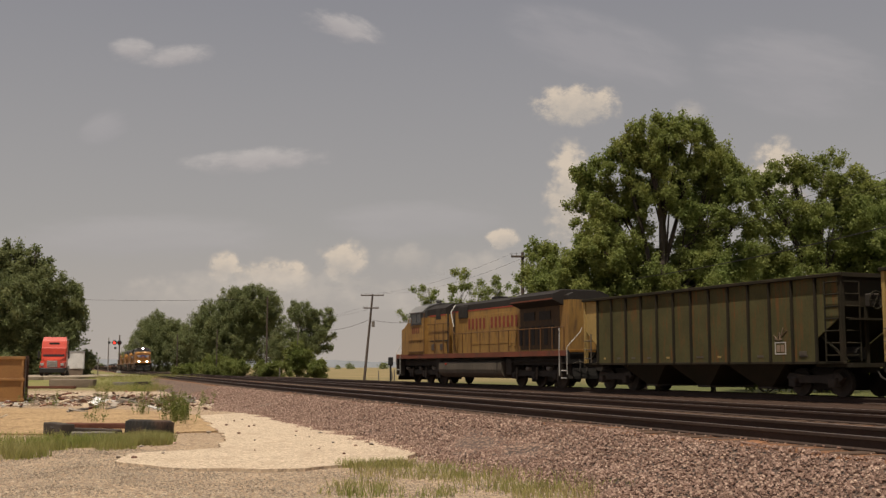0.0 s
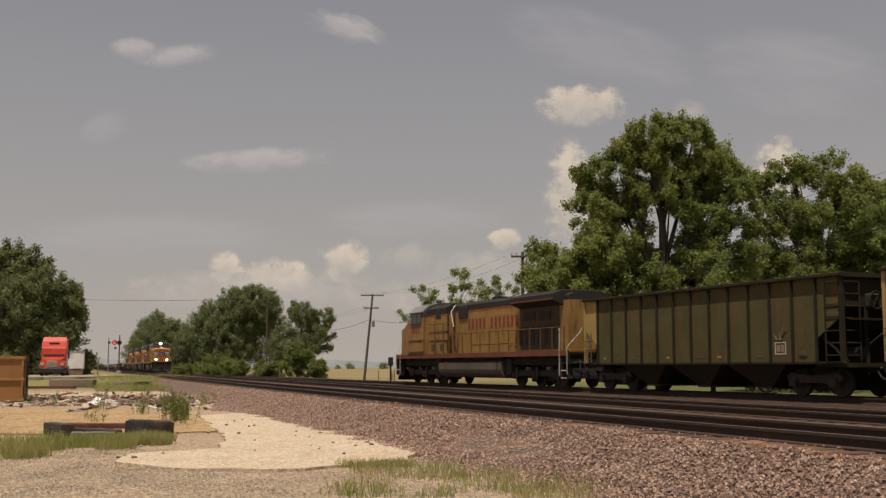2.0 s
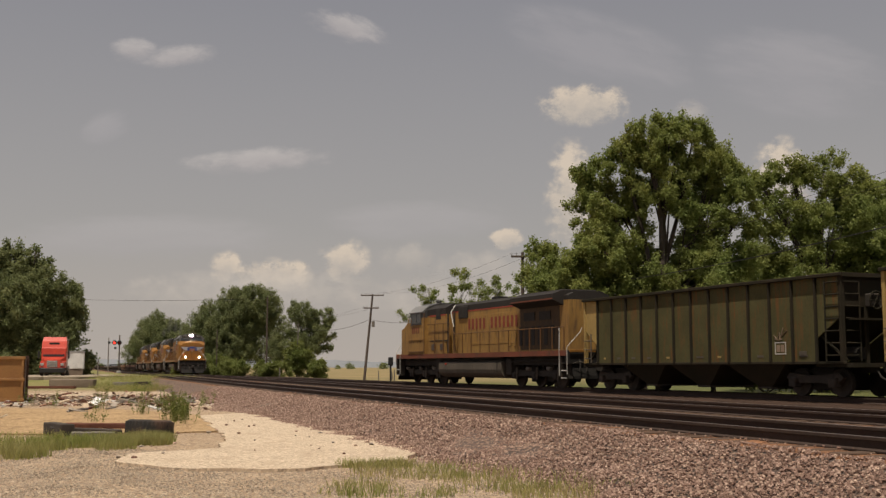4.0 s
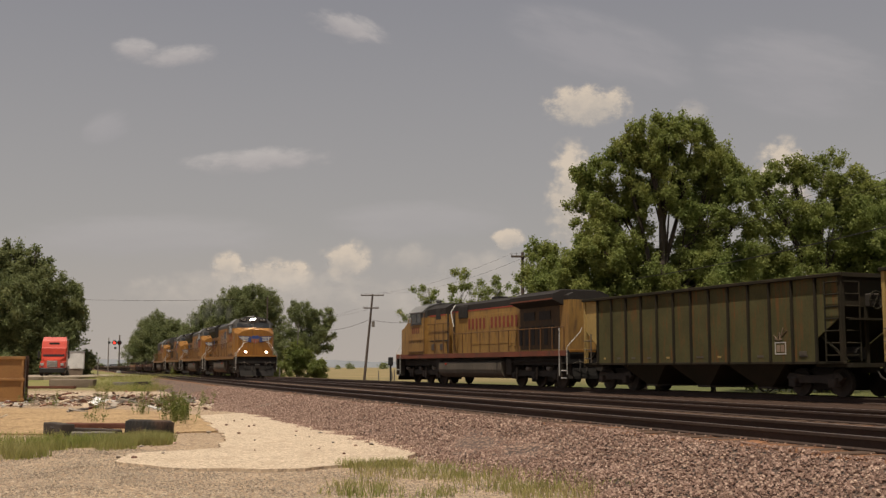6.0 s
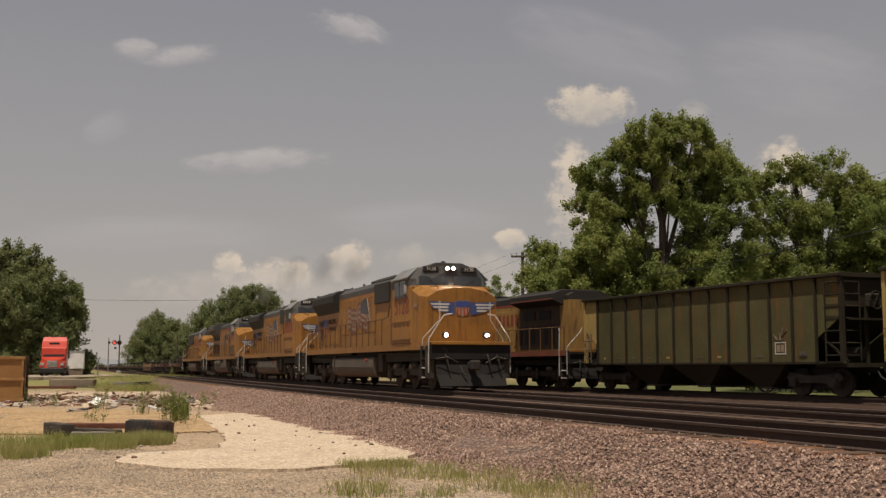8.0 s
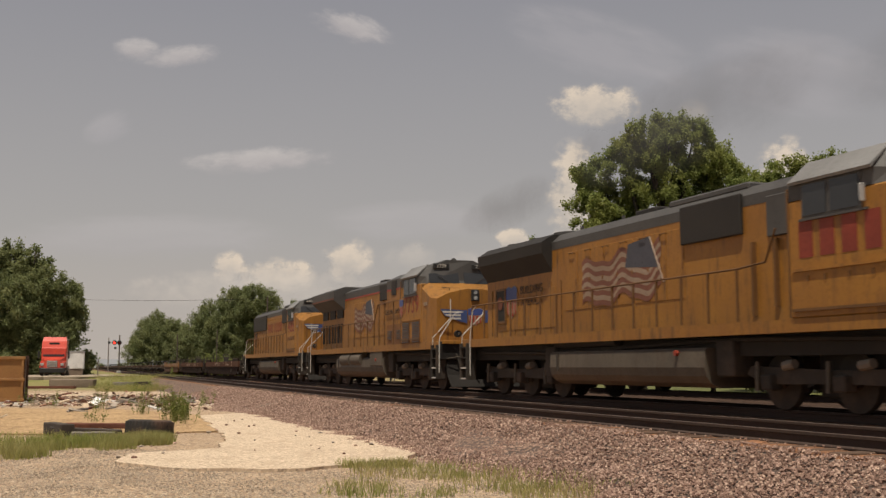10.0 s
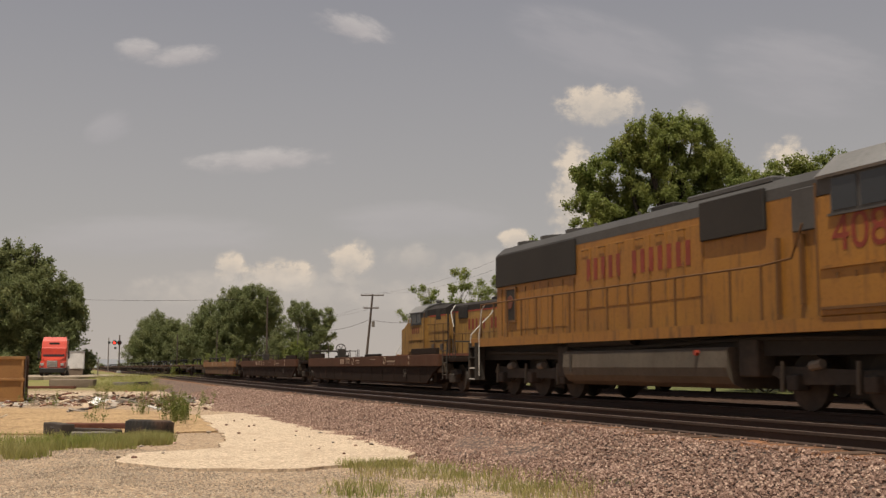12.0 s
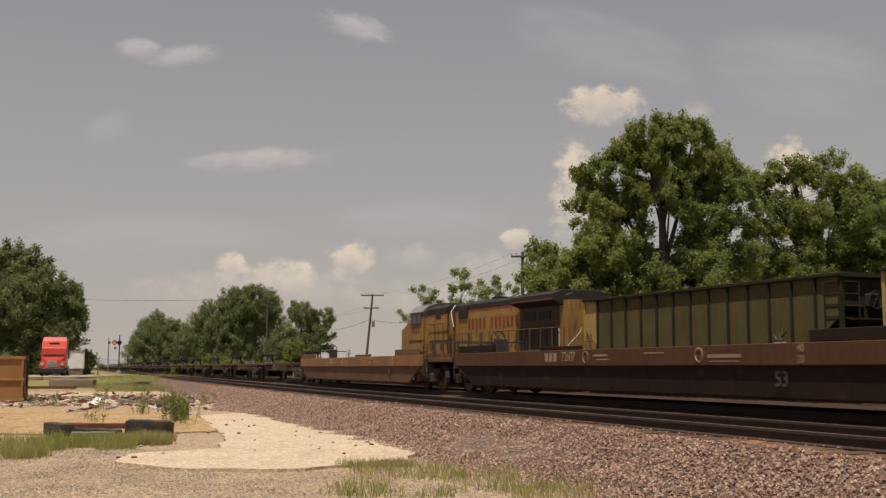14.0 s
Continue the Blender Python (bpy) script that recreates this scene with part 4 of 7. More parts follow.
def shield(parent, w, h, axis, at, d, cx, cz):
    s = part("shield_emblem", shield_bm(w, h, axis, at, 0.006 * d, cx, cz), M_CREAM, parent, "red, white and blue shield emblem")
    bm = prism([(cx - 0.47 * w, cz + 0.08 * h), (cx - 0.49 * w, cz + 0.40 * h), (cx - 0.25 * w, cz + 0.47 * h), (cx, cz + 0.41 * h), (cx + 0.25 * w, cz + 0.47 * h), (cx + 0.49 * w, cz + 0.40 * h), (cx + 0.47 * w, cz + 0.08 * h)], axis, at + 0.006 * d, at + 0.010 * d)
    part("shield_field", bm, M_BLUE, s)
    for k in range(4):
        u = cx + (-0.33 + 0.22 * k) * w
        lo = cz - (0.44 - 0.5 * abs(-0.33 + 0.22 * k) ** 1.5) * h
        part("shield_stripe", prism([(u - 0.05 * w, lo), (u + 0.05 * w, lo), (u + 0.05 * w, cz + 0.06 * h), (u - 0.05 * w, cz + 0.06 * h)], axis, at + 0.006 * d, at + 0.010 * d), M_RED, s)


def railing(parent, side, x0, x1, n, z=1.68, h=1.02, y=1.42):
    top = part("handrail", pipe([(x0, y * side, z + h), (x1, y * side, z + h)], 0.022, 6), M_POST, parent)
    for i in range(n):
        x = x0 + (x1 - x0) * i / (n - 1)
        shared_part(("post", h), lambda: boxes((-0.022, 0.022, -0.02, 0.02, 0, h)), M_POST, "post", top, pose(x, y * side, z))


def end_steps(parent, x, d, side):
    """The corner steps and pale grab rails at one end; d points outwards."""
    y = 1.40 * side
    st = part("step_well", boxes((min(x - 0.55 * d, x - 0.5 * d), max(x - 0.55 * d, x - 0.5 * d), y - 0.22, y + 0.1, 0.42, 1.55), (min(x - 0.02 * d, x + 0.02 * d), max(x - 0.02 * d, x + 0.02 * d), y - 0.22, y + 0.1, 0.42, 1.55)), M_TRUCKF, parent)
    for z in (0.45, 0.78, 1.10, 1.42):
        part("step", boxes((min(x - 0.5 * d, x), max(x - 0.5 * d, x), y - 0.2, y + 0.1, z - 0.02, z + 0.02)), M_RAILING if z < 1 else M_UNDER, st)
    yo = y + 0.12 * side
    xi, xo = x - 0.62 * d, x + 0.06 * d
    xu = max(xi * d, 9.84) * d
    if d > 0:
        runs = ([(xi, yo, 0.5), (xi, yo, 1.72), (xi, yo, 1.8), (xu, yo - 0.55 * side, 2.45), (xu, yo - 0.57 * side, 2.55), (xu, yo - 0.57 * side, 3.12)],
                [(xo, yo, 0.62), (xo, yo, 1.72), (xo, yo - 0.03 * side, 1.82), (xo, yo - 0.5 * side, 2.52), (xo, yo - 0.58 * side, 2.62), (xo, yo - 0.85 * side, 2.66)])
    else:
        runs = ([(xi, yo, 0.55), (xi, yo, 1.75), (xi - 0.06 * d, yo - 0.06 * side, 2.55), (xi - 0.2 * d, y, 2.70), (xi - 0.5 * d, y, 2.70)],
                [(xo, yo, 0.62), (xo, yo, 1.80), (xo, yo - 0.7 * side, 2.48), (xo, yo - 0.78 * side, 2.66)])
    for pts in runs:
        part("grab_rail", pipe(pts, 0.018, 8), M_RAILING, parent, "pale bent grab rail")


def nose_emblem(parent, x, z, slope=0.0):
    shield(parent, 0.56, 0.62, "x", x, 1, 0.0, z)
    for side in (-1, 1):
        w = part("wing_emblem", prism([(side * 0.30, z + 0.22), (side * 1.28, z + 0.25), (side * 1.12, z + 0.02), (side * 0.62, z - 0.16), (side * 0.30, z - 0.23)], "x", x, x + 0.005), M_WING, parent, "blue wing emblem with pale feather bars")
        for k, (a, b, zz) in enumerate(((0.50, 1.22, 0.18), (0.54, 1.12, 0.07), (0.54, 0.94, -0.04))):
            bm = prism([(side * a, z + zz), (side * b, z + zz), (side * (b - 0.05), z + zz - 0.062), (side * a, z + zz - 0.062)], "x", x + 0.005, x + 0.009)
            part("feather_bar", bm, M_RAILING, w)


def word_bars(parent, x0, x1, z, h, y, side, n, material, gap_at=None):
    """Brand lettering as plain upright bars."""
    step = (x1 - x0) / n
    lo, hi = min(y, y + 0.006 * side), max(y, y + 0.006 * side)
    for i in range(n):
        if i == gap_at:
            continue
        a, b = x0 + step * i + step * 0.12, x0 + step * (i + 1) - step * 0.12
        part("lettering_bar", boxes((a + (b - a) * 0.18, b - (b - a) * 0.18, lo, hi, z - h / 2, z + h / 2)), material, parent)


def louvre(parent, x, z, w, h, y, side, n):
    v = part("grille", boxes((x - w / 2, x + w / 2, y - 0.012, y + 0.012, z - h / 2, z + h / 2)), M_DOOR, parent)
    for i in range(n):
        zz = z - h / 2 + h * (i + 0.5) / n
        shared_part(("slat", w), lambda: boxes((-w / 2 + 0.02, w / 2 - 0.02, -0.02, 0.02, -0.012, 0.012)), M_GREY, "slat", v, pose(x, y + 0.012 * side, zz, 25 * side))


def cab_and_nose(lo, x_back, x_front, x_nose, yellow, number, lit, nose_top=3.45, worn=False):
    cab = part("cab", boxes((x_back, x_front, -1.52, 1.52, 1.66, 3.76), bev=0.03), yellow, lo)
    up = [[(x_back, -1.52, 3.76), (x_back, -1.52, 4.05), (x_back, -1.15, 4.42), (x_back, -0.5, 4.62), (x_back, 0.5, 4.62), (x_back, 1.15, 4.42), (x_back, 1.52, 4.05), (x_back, 1.52, 3.76)],
          [(x_front - 0.35, -1.52, 3.76), (x_front - 0.35, -1.52, 4.05), (x_front - 0.3, -1.15, 4.45), (x_front - 0.3, -0.5, 4.66), (x_front - 0.3, 0.5, 4.66), (x_front - 0.3, 1.15, 4.45), (x_front - 0.35, 1.52, 4.05), (x_front - 0.35, 1.52, 3.76)],
          [(x_front + 0.02, -1.30, 3.76), (x_front - 0.12, -1.30, 4.02), (x_front - 0.15, -1.05, 4.42), (x_front - 0.15, -0.5, 4.64), (x_front - 0.15, 0.5, 4.64), (x_front - 0.15, 1.05, 4.42), (x_front - 0.12, 1.30, 4.02), (x_front + 0.02, 1.30, 3.76)]]
    part("cab_top", loft(up), M_GREY, cab, "grey upper cab")
    for side in (-1, 1):
        part("roof_edge", loft([[(xx, side * 1.58, 4.03), (xx, side * 1.16, 4.45), (xx, side * 1.14, 4.49), (xx, side * 1.60, 4.08)] for xx in (x_back + 0.1, x_front - 0.3)]), M_ROOF, cab, "sunlit roof overhang")
        for a, b in ((x_back + 0.45, x_back + 1.05), (x_back + 1.15, x_back + 1.85)):
            w = part("side_window", boxes((a - 0.05, b + 0.05, side * 1.525 - 0.01, side * 1.525 + 0.01, 3.40, 4.03)), M_GREY, lo)
            part("pane", boxes((a, b, side * 1.54 - 0.008, side * 1.54 + 0.008, 3.45, 3.99)), M_GLASS, w)
        part("mirror", boxes((x_back + 1.96, x_back + 2.0, side * 1.54, side * 1.64, 3.5, 3.8), bev=0.01), M_SIGNAL, cab)
        bm = loft([[(x_front + 0.035, side * 0.10, 3.78), (x_front + 0.035, side * 1.22, 3.78), (x_front - 0.09, side * 1.22, 4.12), (x_front - 0.11, side * 0.10, 4.20)], [(x_front + 0.06, side * 0.10, 3.78), (x_front + 0.06, side * 1.22, 3.78), (x_front - 0.065, side * 1.22, 4.12), (x_front - 0.085, side * 0.10, 4.20)]])
        part("windscreen", bm, M_GLASS, cab)
        part("wiper", pipe([(x_front + 0.08, side * 0.5, 3.80), (x_front + 0.02, side * 0.9, 4.05)], 0.012, 5), M_UNDER, cab)
        nb = part("number_board", boxes((x_front - 0.16, x_front - 0.06, side * 0.74 - 0.30, side * 0.74 + 0.30, 4.30, 4.50), bev=0.015), M_BLACK, lo)
        lettering(number, 0.18, M_RAILING, nb, pose(x_front - 0.055, side * 0.74, 4.40, 90, 0, 90), "board_number")
    # nose
    w0, w1 = 1.50, 1.30 if x_nose < 9.6 else 1.40
    xn = x_nose
    sec = [[(x_front, -w0, 1.66), (x_front, -w0, 3.60), (x_front, -1.25, 3.78), (x_front, -0.3, 3.80), (x_front, 0.3, 3.80), (x_front, 1.25, 3.78), (x_front, w0, 3.60), (x_front, w0, 1.66)],
           [(xn - 0.5, -w0 + 0.03, 1.66), (xn - 0.5, -w0 + 0.03, nose_top - 0.30), (xn - 0.5, -1.12, nose_top - 0.04), (xn - 0.5, -0.3, nose_top + 0.05), (xn - 0.5, 0.3, nose_top + 0.05), (xn - 0.5, 1.12, nose_top - 0.04), (xn - 0.5, w0 - 0.03, nose_top - 0.30), (xn - 0.5, w0 - 0.03, 1.66)],
           [(xn, -w1, 1.66), (xn, -w1, nose_top - 0.36), (xn, -0.95, nose_top - 0.14), (xn, -0.3, nose_top), (xn, 0.3, nose_top), (xn, 0.95, nose_top - 0.14), (xn, w1, nose_top - 0.36), (xn, w1, 1.66)]]
    nose = part("nose", loft(sec), yellow, lo)
    part("nose_door", boxes((xn - 0.02, xn + 0.018, -0.18, 0.52, 1.72, 2.55), bev=0.008), yellow, nose)
    part("nose_top_grab", pipe([(xn - 0.75, -0.95, nose_top - 0.02), (xn - 0.75, -0.95, nose_top + 0.08), (xn - 0.25, -0.85, nose_top + 0.04), (xn - 0.25, -0.85, nose_top - 0.1)], 0.014, 5), M_UNDER, nose)
    part("anticlimber", boxes((xn - 0.02, 10.44, -1.42, 1.42, 1.60, 1.69), bev=0.02), yellow, lo)
    nose_emblem(lo, xn + 0.02, nose_top - (0.76 if x_nose < 9.6 else 0.96))
    for side in (-1, 1):
        dl = part("ditch_light", rod((xn + 0.30, side * 0.77, 1.93), (xn + 0.46, side * 0.77, 1.93), 0.12, 12), M_BLACK, lo)
        part("lens", rod((xn + 0.46, side * 0.77, 1.93), (xn + 0.475, side * 0.77, 1.93), 0.045, 12), M_LAMP if lit else M_CHROME, dl)
        part("road_number", lettering_mesh(number, 0.5 if worn else 0.92), M_SILL if worn else M_LETTER, cab).matrix_basis = on_side((x_back + x_front) / 2 + 0.05, side * 1.524, 3.04, side)
        part("cab_seam", boxes((x_back - 0.02, x_back + 0.03, min(side * 1.5, side * 1.535), max(side * 1.5, side * 1.535), 1.68, 4.0)), M_POST, cab)
        part("lower_ledge", boxes((x_back + 0.1, x_front - 0.1, side * 1.535 - 0.035, side * 1.535 + 0.035, 1.78, 1.83)), M_POST, cab)
        part("window_sill", boxes((x_back + 0.35, x_front - 0.45, side * 1.54 - 0.03, side * 1.54 + 0.03, 3.36, 3.40)), M_GREY, cab)
        for xx in (x_back + 0.5, x_back + 0.95, x_back + 1.55, x_back + 2.1):
            part("jacking_bolt", boxes((xx - 0.02, xx + 0.02, min(side * 1.52, side * 1.54), max(side * 1.52, side * 1.54), 2.3, 2.4)), M_POST, cab)
        if not worn:
            part("builder_plate", boxes((x_front + 0.25, x_front + 0.6, min(side * 1.49, side * 1.515), max(side * 1.49, side * 1.515), 2.95, 3.07)), M_CREAM, nose)
        part("cab_ledge", boxes((x_back + 0.1, x_front - 0.1, side * 1.53 - 0.03, side * 1.53 + 0.03, 2.48, 2.53)), yellow, cab)
        if x_nose > 9.6:
            continue
        hl = part("headlight", rod((x_front - 0.2, side * 0.12, 4.44), (x_front - 0.02, side * 0.12, 4.44), 0.12, 12), M_BLACK, lo)
        part("lens", rod((x_front - 0.02, side * 0.12, 4.44), (x_front - 0.005, side * 0.12, 4.44), 0.045, 12), M_LAMP if lit else M_CHROME, hl)
    if x_nose > 9.6:
        hb = part("nose_headlight", boxes((xn - 0.03, xn + 0.05, -0.15, 0.15, nose_top - 0.42, nose_top - 0.02), bev=0.02), M_BLACK, nose, "twin headlight in a black box")
        for zz in (nose_top - 0.31, nose_top - 0.13):
            part("lens", rod((xn + 0.045, 0, zz), (xn + 0.06, 0, zz), 0.07, 12), M_CHROME, hb)
    part("horn", rod((x_back + 0.4, 0.3, 4.72), (x_back + 0.8, 0.3, 4.76), 0.07, 8, None, 0.12), M_GREY, cab)
    part("antenna", boxes((x_back + 1.1, x_back + 1.5, -0.25, 0.25, 4.64, 4.72), bev=0.02), M_RAILING, cab)
    return cab, nose


def lettering_mesh(text, size):
    """Raised writing; where it cannot be read, four plain bars of its size."""
    if not text:
        return boxes(*[((k - 1.5) * 0.6 * size - 0.2 * size, (k - 1.5) * 0.6 * size + 0.2 * size, -0.35 * size, 0.35 * size, -0.004, 0.004) for k in range(4)])
    cu = bpy.data.curves.new("t", "FONT")
    cu.body, cu.size, cu.extrude, cu.align_x, cu.align_y = text, size, 0.004, "CENTER", "CENTER"
    tmp = bpy.data.objects.new("tmp", cu)
    me = bpy.data.meshes.new_from_object(tmp)
    bpy.data.objects.remove(tmp)
    bpy.data.curves.remove(cu)
    bm = bmesh.new()
    bm.from_mesh(me)
    bpy.data.meshes.remove(me)
    return bm


def under_gear(lo, tank0, tank1, ge):
    part("underframe", boxes((-10.1, 10.1, -1.15, 1.15, 1.02, 1.42)), M_UNDER, lo)
    for x in (-6.65, 6.65):
        bogie(lo, x, (-2.0, 0.0, 2.0), 0.53, 2.75)
    prof = [(-1.38, 1.20), (-1.45, 1.14), (-1.47, 0.80), (-1.43, 0.62), (-1.32, 0.48), (-1.1, 0.38), (1.1, 0.38), (1.32, 0.48), (1.43, 0.62), (1.47, 0.80), (1.45, 1.14), (1.38, 1.20)]
    tank = part("fuel_tank", prism(prof, "x", tank0, tank1), M_TANK, lo, "dusty grey fuel tank")
    for side in (-1, 1):
        if ge:
            for a in (tank0 + 1.0, tank0 + 2.9):
                part("air_reservoir", rod((a, side * 1.32, 1.12), (a + 1.6, side * 1.32, 1.12), 0.27, 28), M_TANK, lo)
            part("equipment_box", boxes((tank1 - 1.9, tank1 - 0.1, side * 1.25 - 0.25, side * 1.25 + 0.25, 0.85, 1.42), bev=0.03), M_TANK, lo)
        else:
            part("air_reservoir", rod((tank0 + 0.1, side * 1.28, 1.46), (tank0 + 3.3, side * 1.28, 1.46), 0.15, 20), M_UNDER, lo)
        part("pipe_run", pipe([(-9.6, side * 1.2, 1.25), (-4.5, side * 1.22, 1.18), (3.6, side * 1.22, 1.36), (9.6, side * 1.2, 1.25)], 0.05, 6), M_UNDER, lo)
        part("cable_duct", boxes((tank1 + 0.15, tank1 + 0.75, side * 1.05 - 0.25, side * 1.05 + 0.25, 0.62, 1.35), bev=0.03), M_TRUCKF, lo)
        part("equipment_rack", boxes((tank0 - 0.7, tank0 - 0.12, side * 1.05 - 0.22, side * 1.05 + 0.22, 0.55, 1.35), bev=0.03), M_TRUCKF, lo)
        part("fuel_filler", rod((tank1 - 1.0, side * 1.44, 1.1), (tank1 - 1.0, side * 1.53, 1.1), 0.06, 8), M_RED, tank)
        part("tank_strap", boxes((tank0 + 0.4, tank0 + 0.5, min(side * 1.46, side * 1.49), max(side * 1.46, side * 1.49), 0.7, 1.14)), M_TRUCKF, tank)
    for d in (-1, 1):
        coupler(lo, 10.35 * d, d)
        x0, x1 = sorted((10.05 * d, 10.40 * d))
        part("pilot_plate", boxes((x0, x1, -1.5, 1.5, 1.05, 1.66), bev=0.03), M_PLOW, lo)
        k = 0.16 if d > 0 else 0.42
        bm = loft([[(10.30 * d, -1.25, 1.06), (10.30 * d, 1.25, 1.06), (10.24 * d, 1.25, 1.06), (10.24 * d, -1.25, 1.06)], [(10.45 * d, -1.28, 0.55), (10.45 * d, 1.28, 0.55), (10.38 * d, 1.28, 0.55), (10.38 * d, -1.28, 0.55)], [((10.88 - k) * d, -1.22, k), ((10.88 - k) * d, 1.22, k), ((10.80 - k) * d, 1.22, k), ((10.80 - k) * d, -1.22, k)]])
        part("plow", bm, M_PLOW, lo, "scuffed black snow plow")
        for yy in (-0.95, 0.6, 0.95):
            part("air_hose", pipe([(10.42 * d, yy, 1.25), (10.56 * d, yy + 0.04, 1.0), (10.60 * d, yy + 0.10, 0.72)], 0.028, 6), M_UNDER, lo)
        part("footboard_edge", boxes((min(10.445 * d, 10.48 * d), max(10.445 * d, 10.48 * d), -1.48, 1.48, 1.58, 1.69), bev=0.01), M_YEL, lo)
        for side in (-1, 1):
            end_steps(lo, 10.25 * d, d, side)
            part("uncoupling_lever", pipe([(10.45 * d, side * 1.3, 1.1), (10.55 * d, side * 0.9, 1.16), (10.55 * d, side * 0.5, 0.95)], 0.016, 5), M_TANK, lo)


def sill(lo, yellow, stripe):
    for side in (-1, 1):
        y0, y1 = sorted((1.44 * side, 1.52 * side))
        part("side_sill", boxes((-10.3, 10.3, y0, y1, 1.42, 1.66)), stripe, lo)
    part("walkway", boxes((-10.3, 10.3, -1.44, 1.44, 1.60, 1.66)), M_GREY, lo)


def emd_loco(number, flared, flag, lit, yellow, label):
    lo = thing("diesel_locomotive", label, "locomotive", "locomotives of the moving train")
    under_gear(lo, -4.1, 3.0, False)
    sill(lo, yellow, yellow)
    hood = part("long_hood", prism([(-0.93, 1.66), (-0.93, 4.0), (0.93, 4.0), (0.93, 1.66)], "x", -9.6, 5.7), yellow, lo)
    part("hood_roof", prism([(-0.935, 4.0), (-0.935, 4.22), (-0.68, 4.44), (0.68, 4.44), (0.935, 4.22), (0.935, 4.0)], "x", -9.6, 5.7), M_GREY, hood, "grey hood roof")
    for side in (-1, 1):
        y = 0.93 * side
        if flared:
            rad = part("radiator", loft([[(x, y, 3.42), (x, 1.24 * side, 3.92), (x, 1.26 * side, 4.22), (x, 0.9 * side, 4.45), (x, 0.3 * side, 4.46), (x, 0.3 * side, 3.3)] for x in (-9.62, -5.0)]), M_SCREEN, hood, "dark flared radiator intake")
        else:
            y0, y1 = sorted((y, 1.0 * side))
            rad = part("radiator", boxes((-9.55, -4.3, y0, y1, 3.22, 4.18), bev=0.02), M_SCREEN, hood, "dark radiator screen")
        x = -4.2
        for k in range(8):
            shared_part(("hood_door", yellow.name), lambda: boxes((-0.33, 0.33, -0.014, 0.014, 0, 1.55), bev=0.006), yellow, "hood_door", hood, pose(x + 0.36, y, 2.30))
            part("latch", boxes((x + 0.62, x + 0.67, min(y, y + 0.035 * side), max(y, y + 0.035 * side), 3.0, 3.1)), M_DOOR, hood)
            x += 0.72
        for k in range(5):
            shared_part(("low_door", yellow.name), lambda: boxes((-0.36, 0.36, -0.014, 0.014, 0, 1.1), bev=0.006), yellow, "hood_door", hood, pose(-8.4 + 0.8 * k, y, 1.9))
        op = part("rear_opening", boxes((-8.78, -8.17, min(y, 0.975 * side), max(y, 0.975 * side), 2.16, 3.12)), M_SCREEN, hood, "open rear access door")
        for a, b, c, d in ((-8.84, -8.78, 2.12, 3.16), (-8.17, -8.11, 2.12, 3.16), (-8.78, -8.17, 3.10, 3.16), (-8.78, -8.17, 2.12, 2.18)):
            part("door_frame", boxes((a, b, min(y, 0.99 * side), max(y, 0.99 * side), c, d)), M_POST, op)
        part("rusty_drum", rod((-8.5, 0.97 * side, 2.72), (-8.5, 0.995 * side, 2.72), 0.2, 14), M_RUSTB, op)
        for sx in (-9.2, -7.5, -6.9, -6.0, -5.1, -4.45):
            part("door_seam", boxes((sx - 0.012, sx + 0.012, min(y, 0.95 * side), max(y, 0.95 * side), 1.75, 3.15)), M_POST, hood)
        inv = part("inverter_box", boxes((1.5, 3.7, min(y, 1.02 * side), max(y, 1.02 * side), 3.45, 4.28), bev=0.02), M_SCREEN, hood, "dark grey intake box")
        part("blower_housing", boxes((4.5, 5.7, min(y, 1.0 * side), max(y, 1.0 * side), 3.3, 4.1), bev=0.02), M_GREY, hood)
        railing(lo, side, -9.7, 4.1, 15)
        part("handrail", pipe([(4.1, 1.42 * side, 2.70), (5.0, 1.42 * side, 2.76), (5.35, 1.44 * side, 3.35)], 0.022, 6), M_POST, lo)
        part("door_frame", boxes((4.02, 4.08, min(y, 1.03 * side), max(y, 1.03 * side), 1.8, 3.25)), M_POST, hood)
        part("door_frame", boxes((4.72, 4.78, min(y, 1.03 * side), max(y, 1.03 * side), 1.95, 3.25)), M_POST, hood)
        for k in range(7):
            part("grab_iron", pipe([(-3.9 + 0.9 * k, y, 3.78), (-3.9 + 0.9 * k, y + 0.06 * side, 3.80), (-3.62 + 0.9 * k, y + 0.06 * side, 3.80), (-3.62 + 0.9 * k, y, 3.78)], 0.012, 5), M_POST, hood)
        if flag:
            flag_decal(lo, -3.2, 0.6, 2.5, 3.6, 0.948 * side, side)
            shield(lo, 0.82, 1.0, "y", 0.95 * side, side, -7.72, 2.72)
            lettering("BUILDING\nAMERICA", 0.34, M_SLOGAN, hood, on_side(-6.35, 0.95 * side, 2.85, side), "lettering", "painted slogan lettering")
        else:
            word_bars(hood, -3.8, 1.15, 3.28, 0.55, 0.948 * side, side, 13, M_LETTER, 5)
    for x in (-8.6, -7.0, -5.4):
        part("roof_fan", rod((x, 0, 4.42), (x, 0, 4.56), 0.62, 18), M_GREY, hood)
    part("exhaust_stack", boxes((-1.6, -0.6, -0.3, 0.3, 4.42, 4.66), bev=0.03), M_SCREEN, hood)
    part("roof_hatch", boxes((0.6, 3.6, -0.72, 0.72, 4.40, 4.56), bev=0.04), M_GREY, hood)
    for k in range(4):
        part("lifting_eye", rod((-3.8 + 2.2 * k, -0.62, 4.4), (-3.8 + 2.2 * k, -0.62, 4.54), 0.05, 6), M_GREY, hood)
    part("hood_rear_light", boxes((-9.64, -9.6, -0.2, 0.2, 4.05, 4.3)), M_SCREEN, hood)
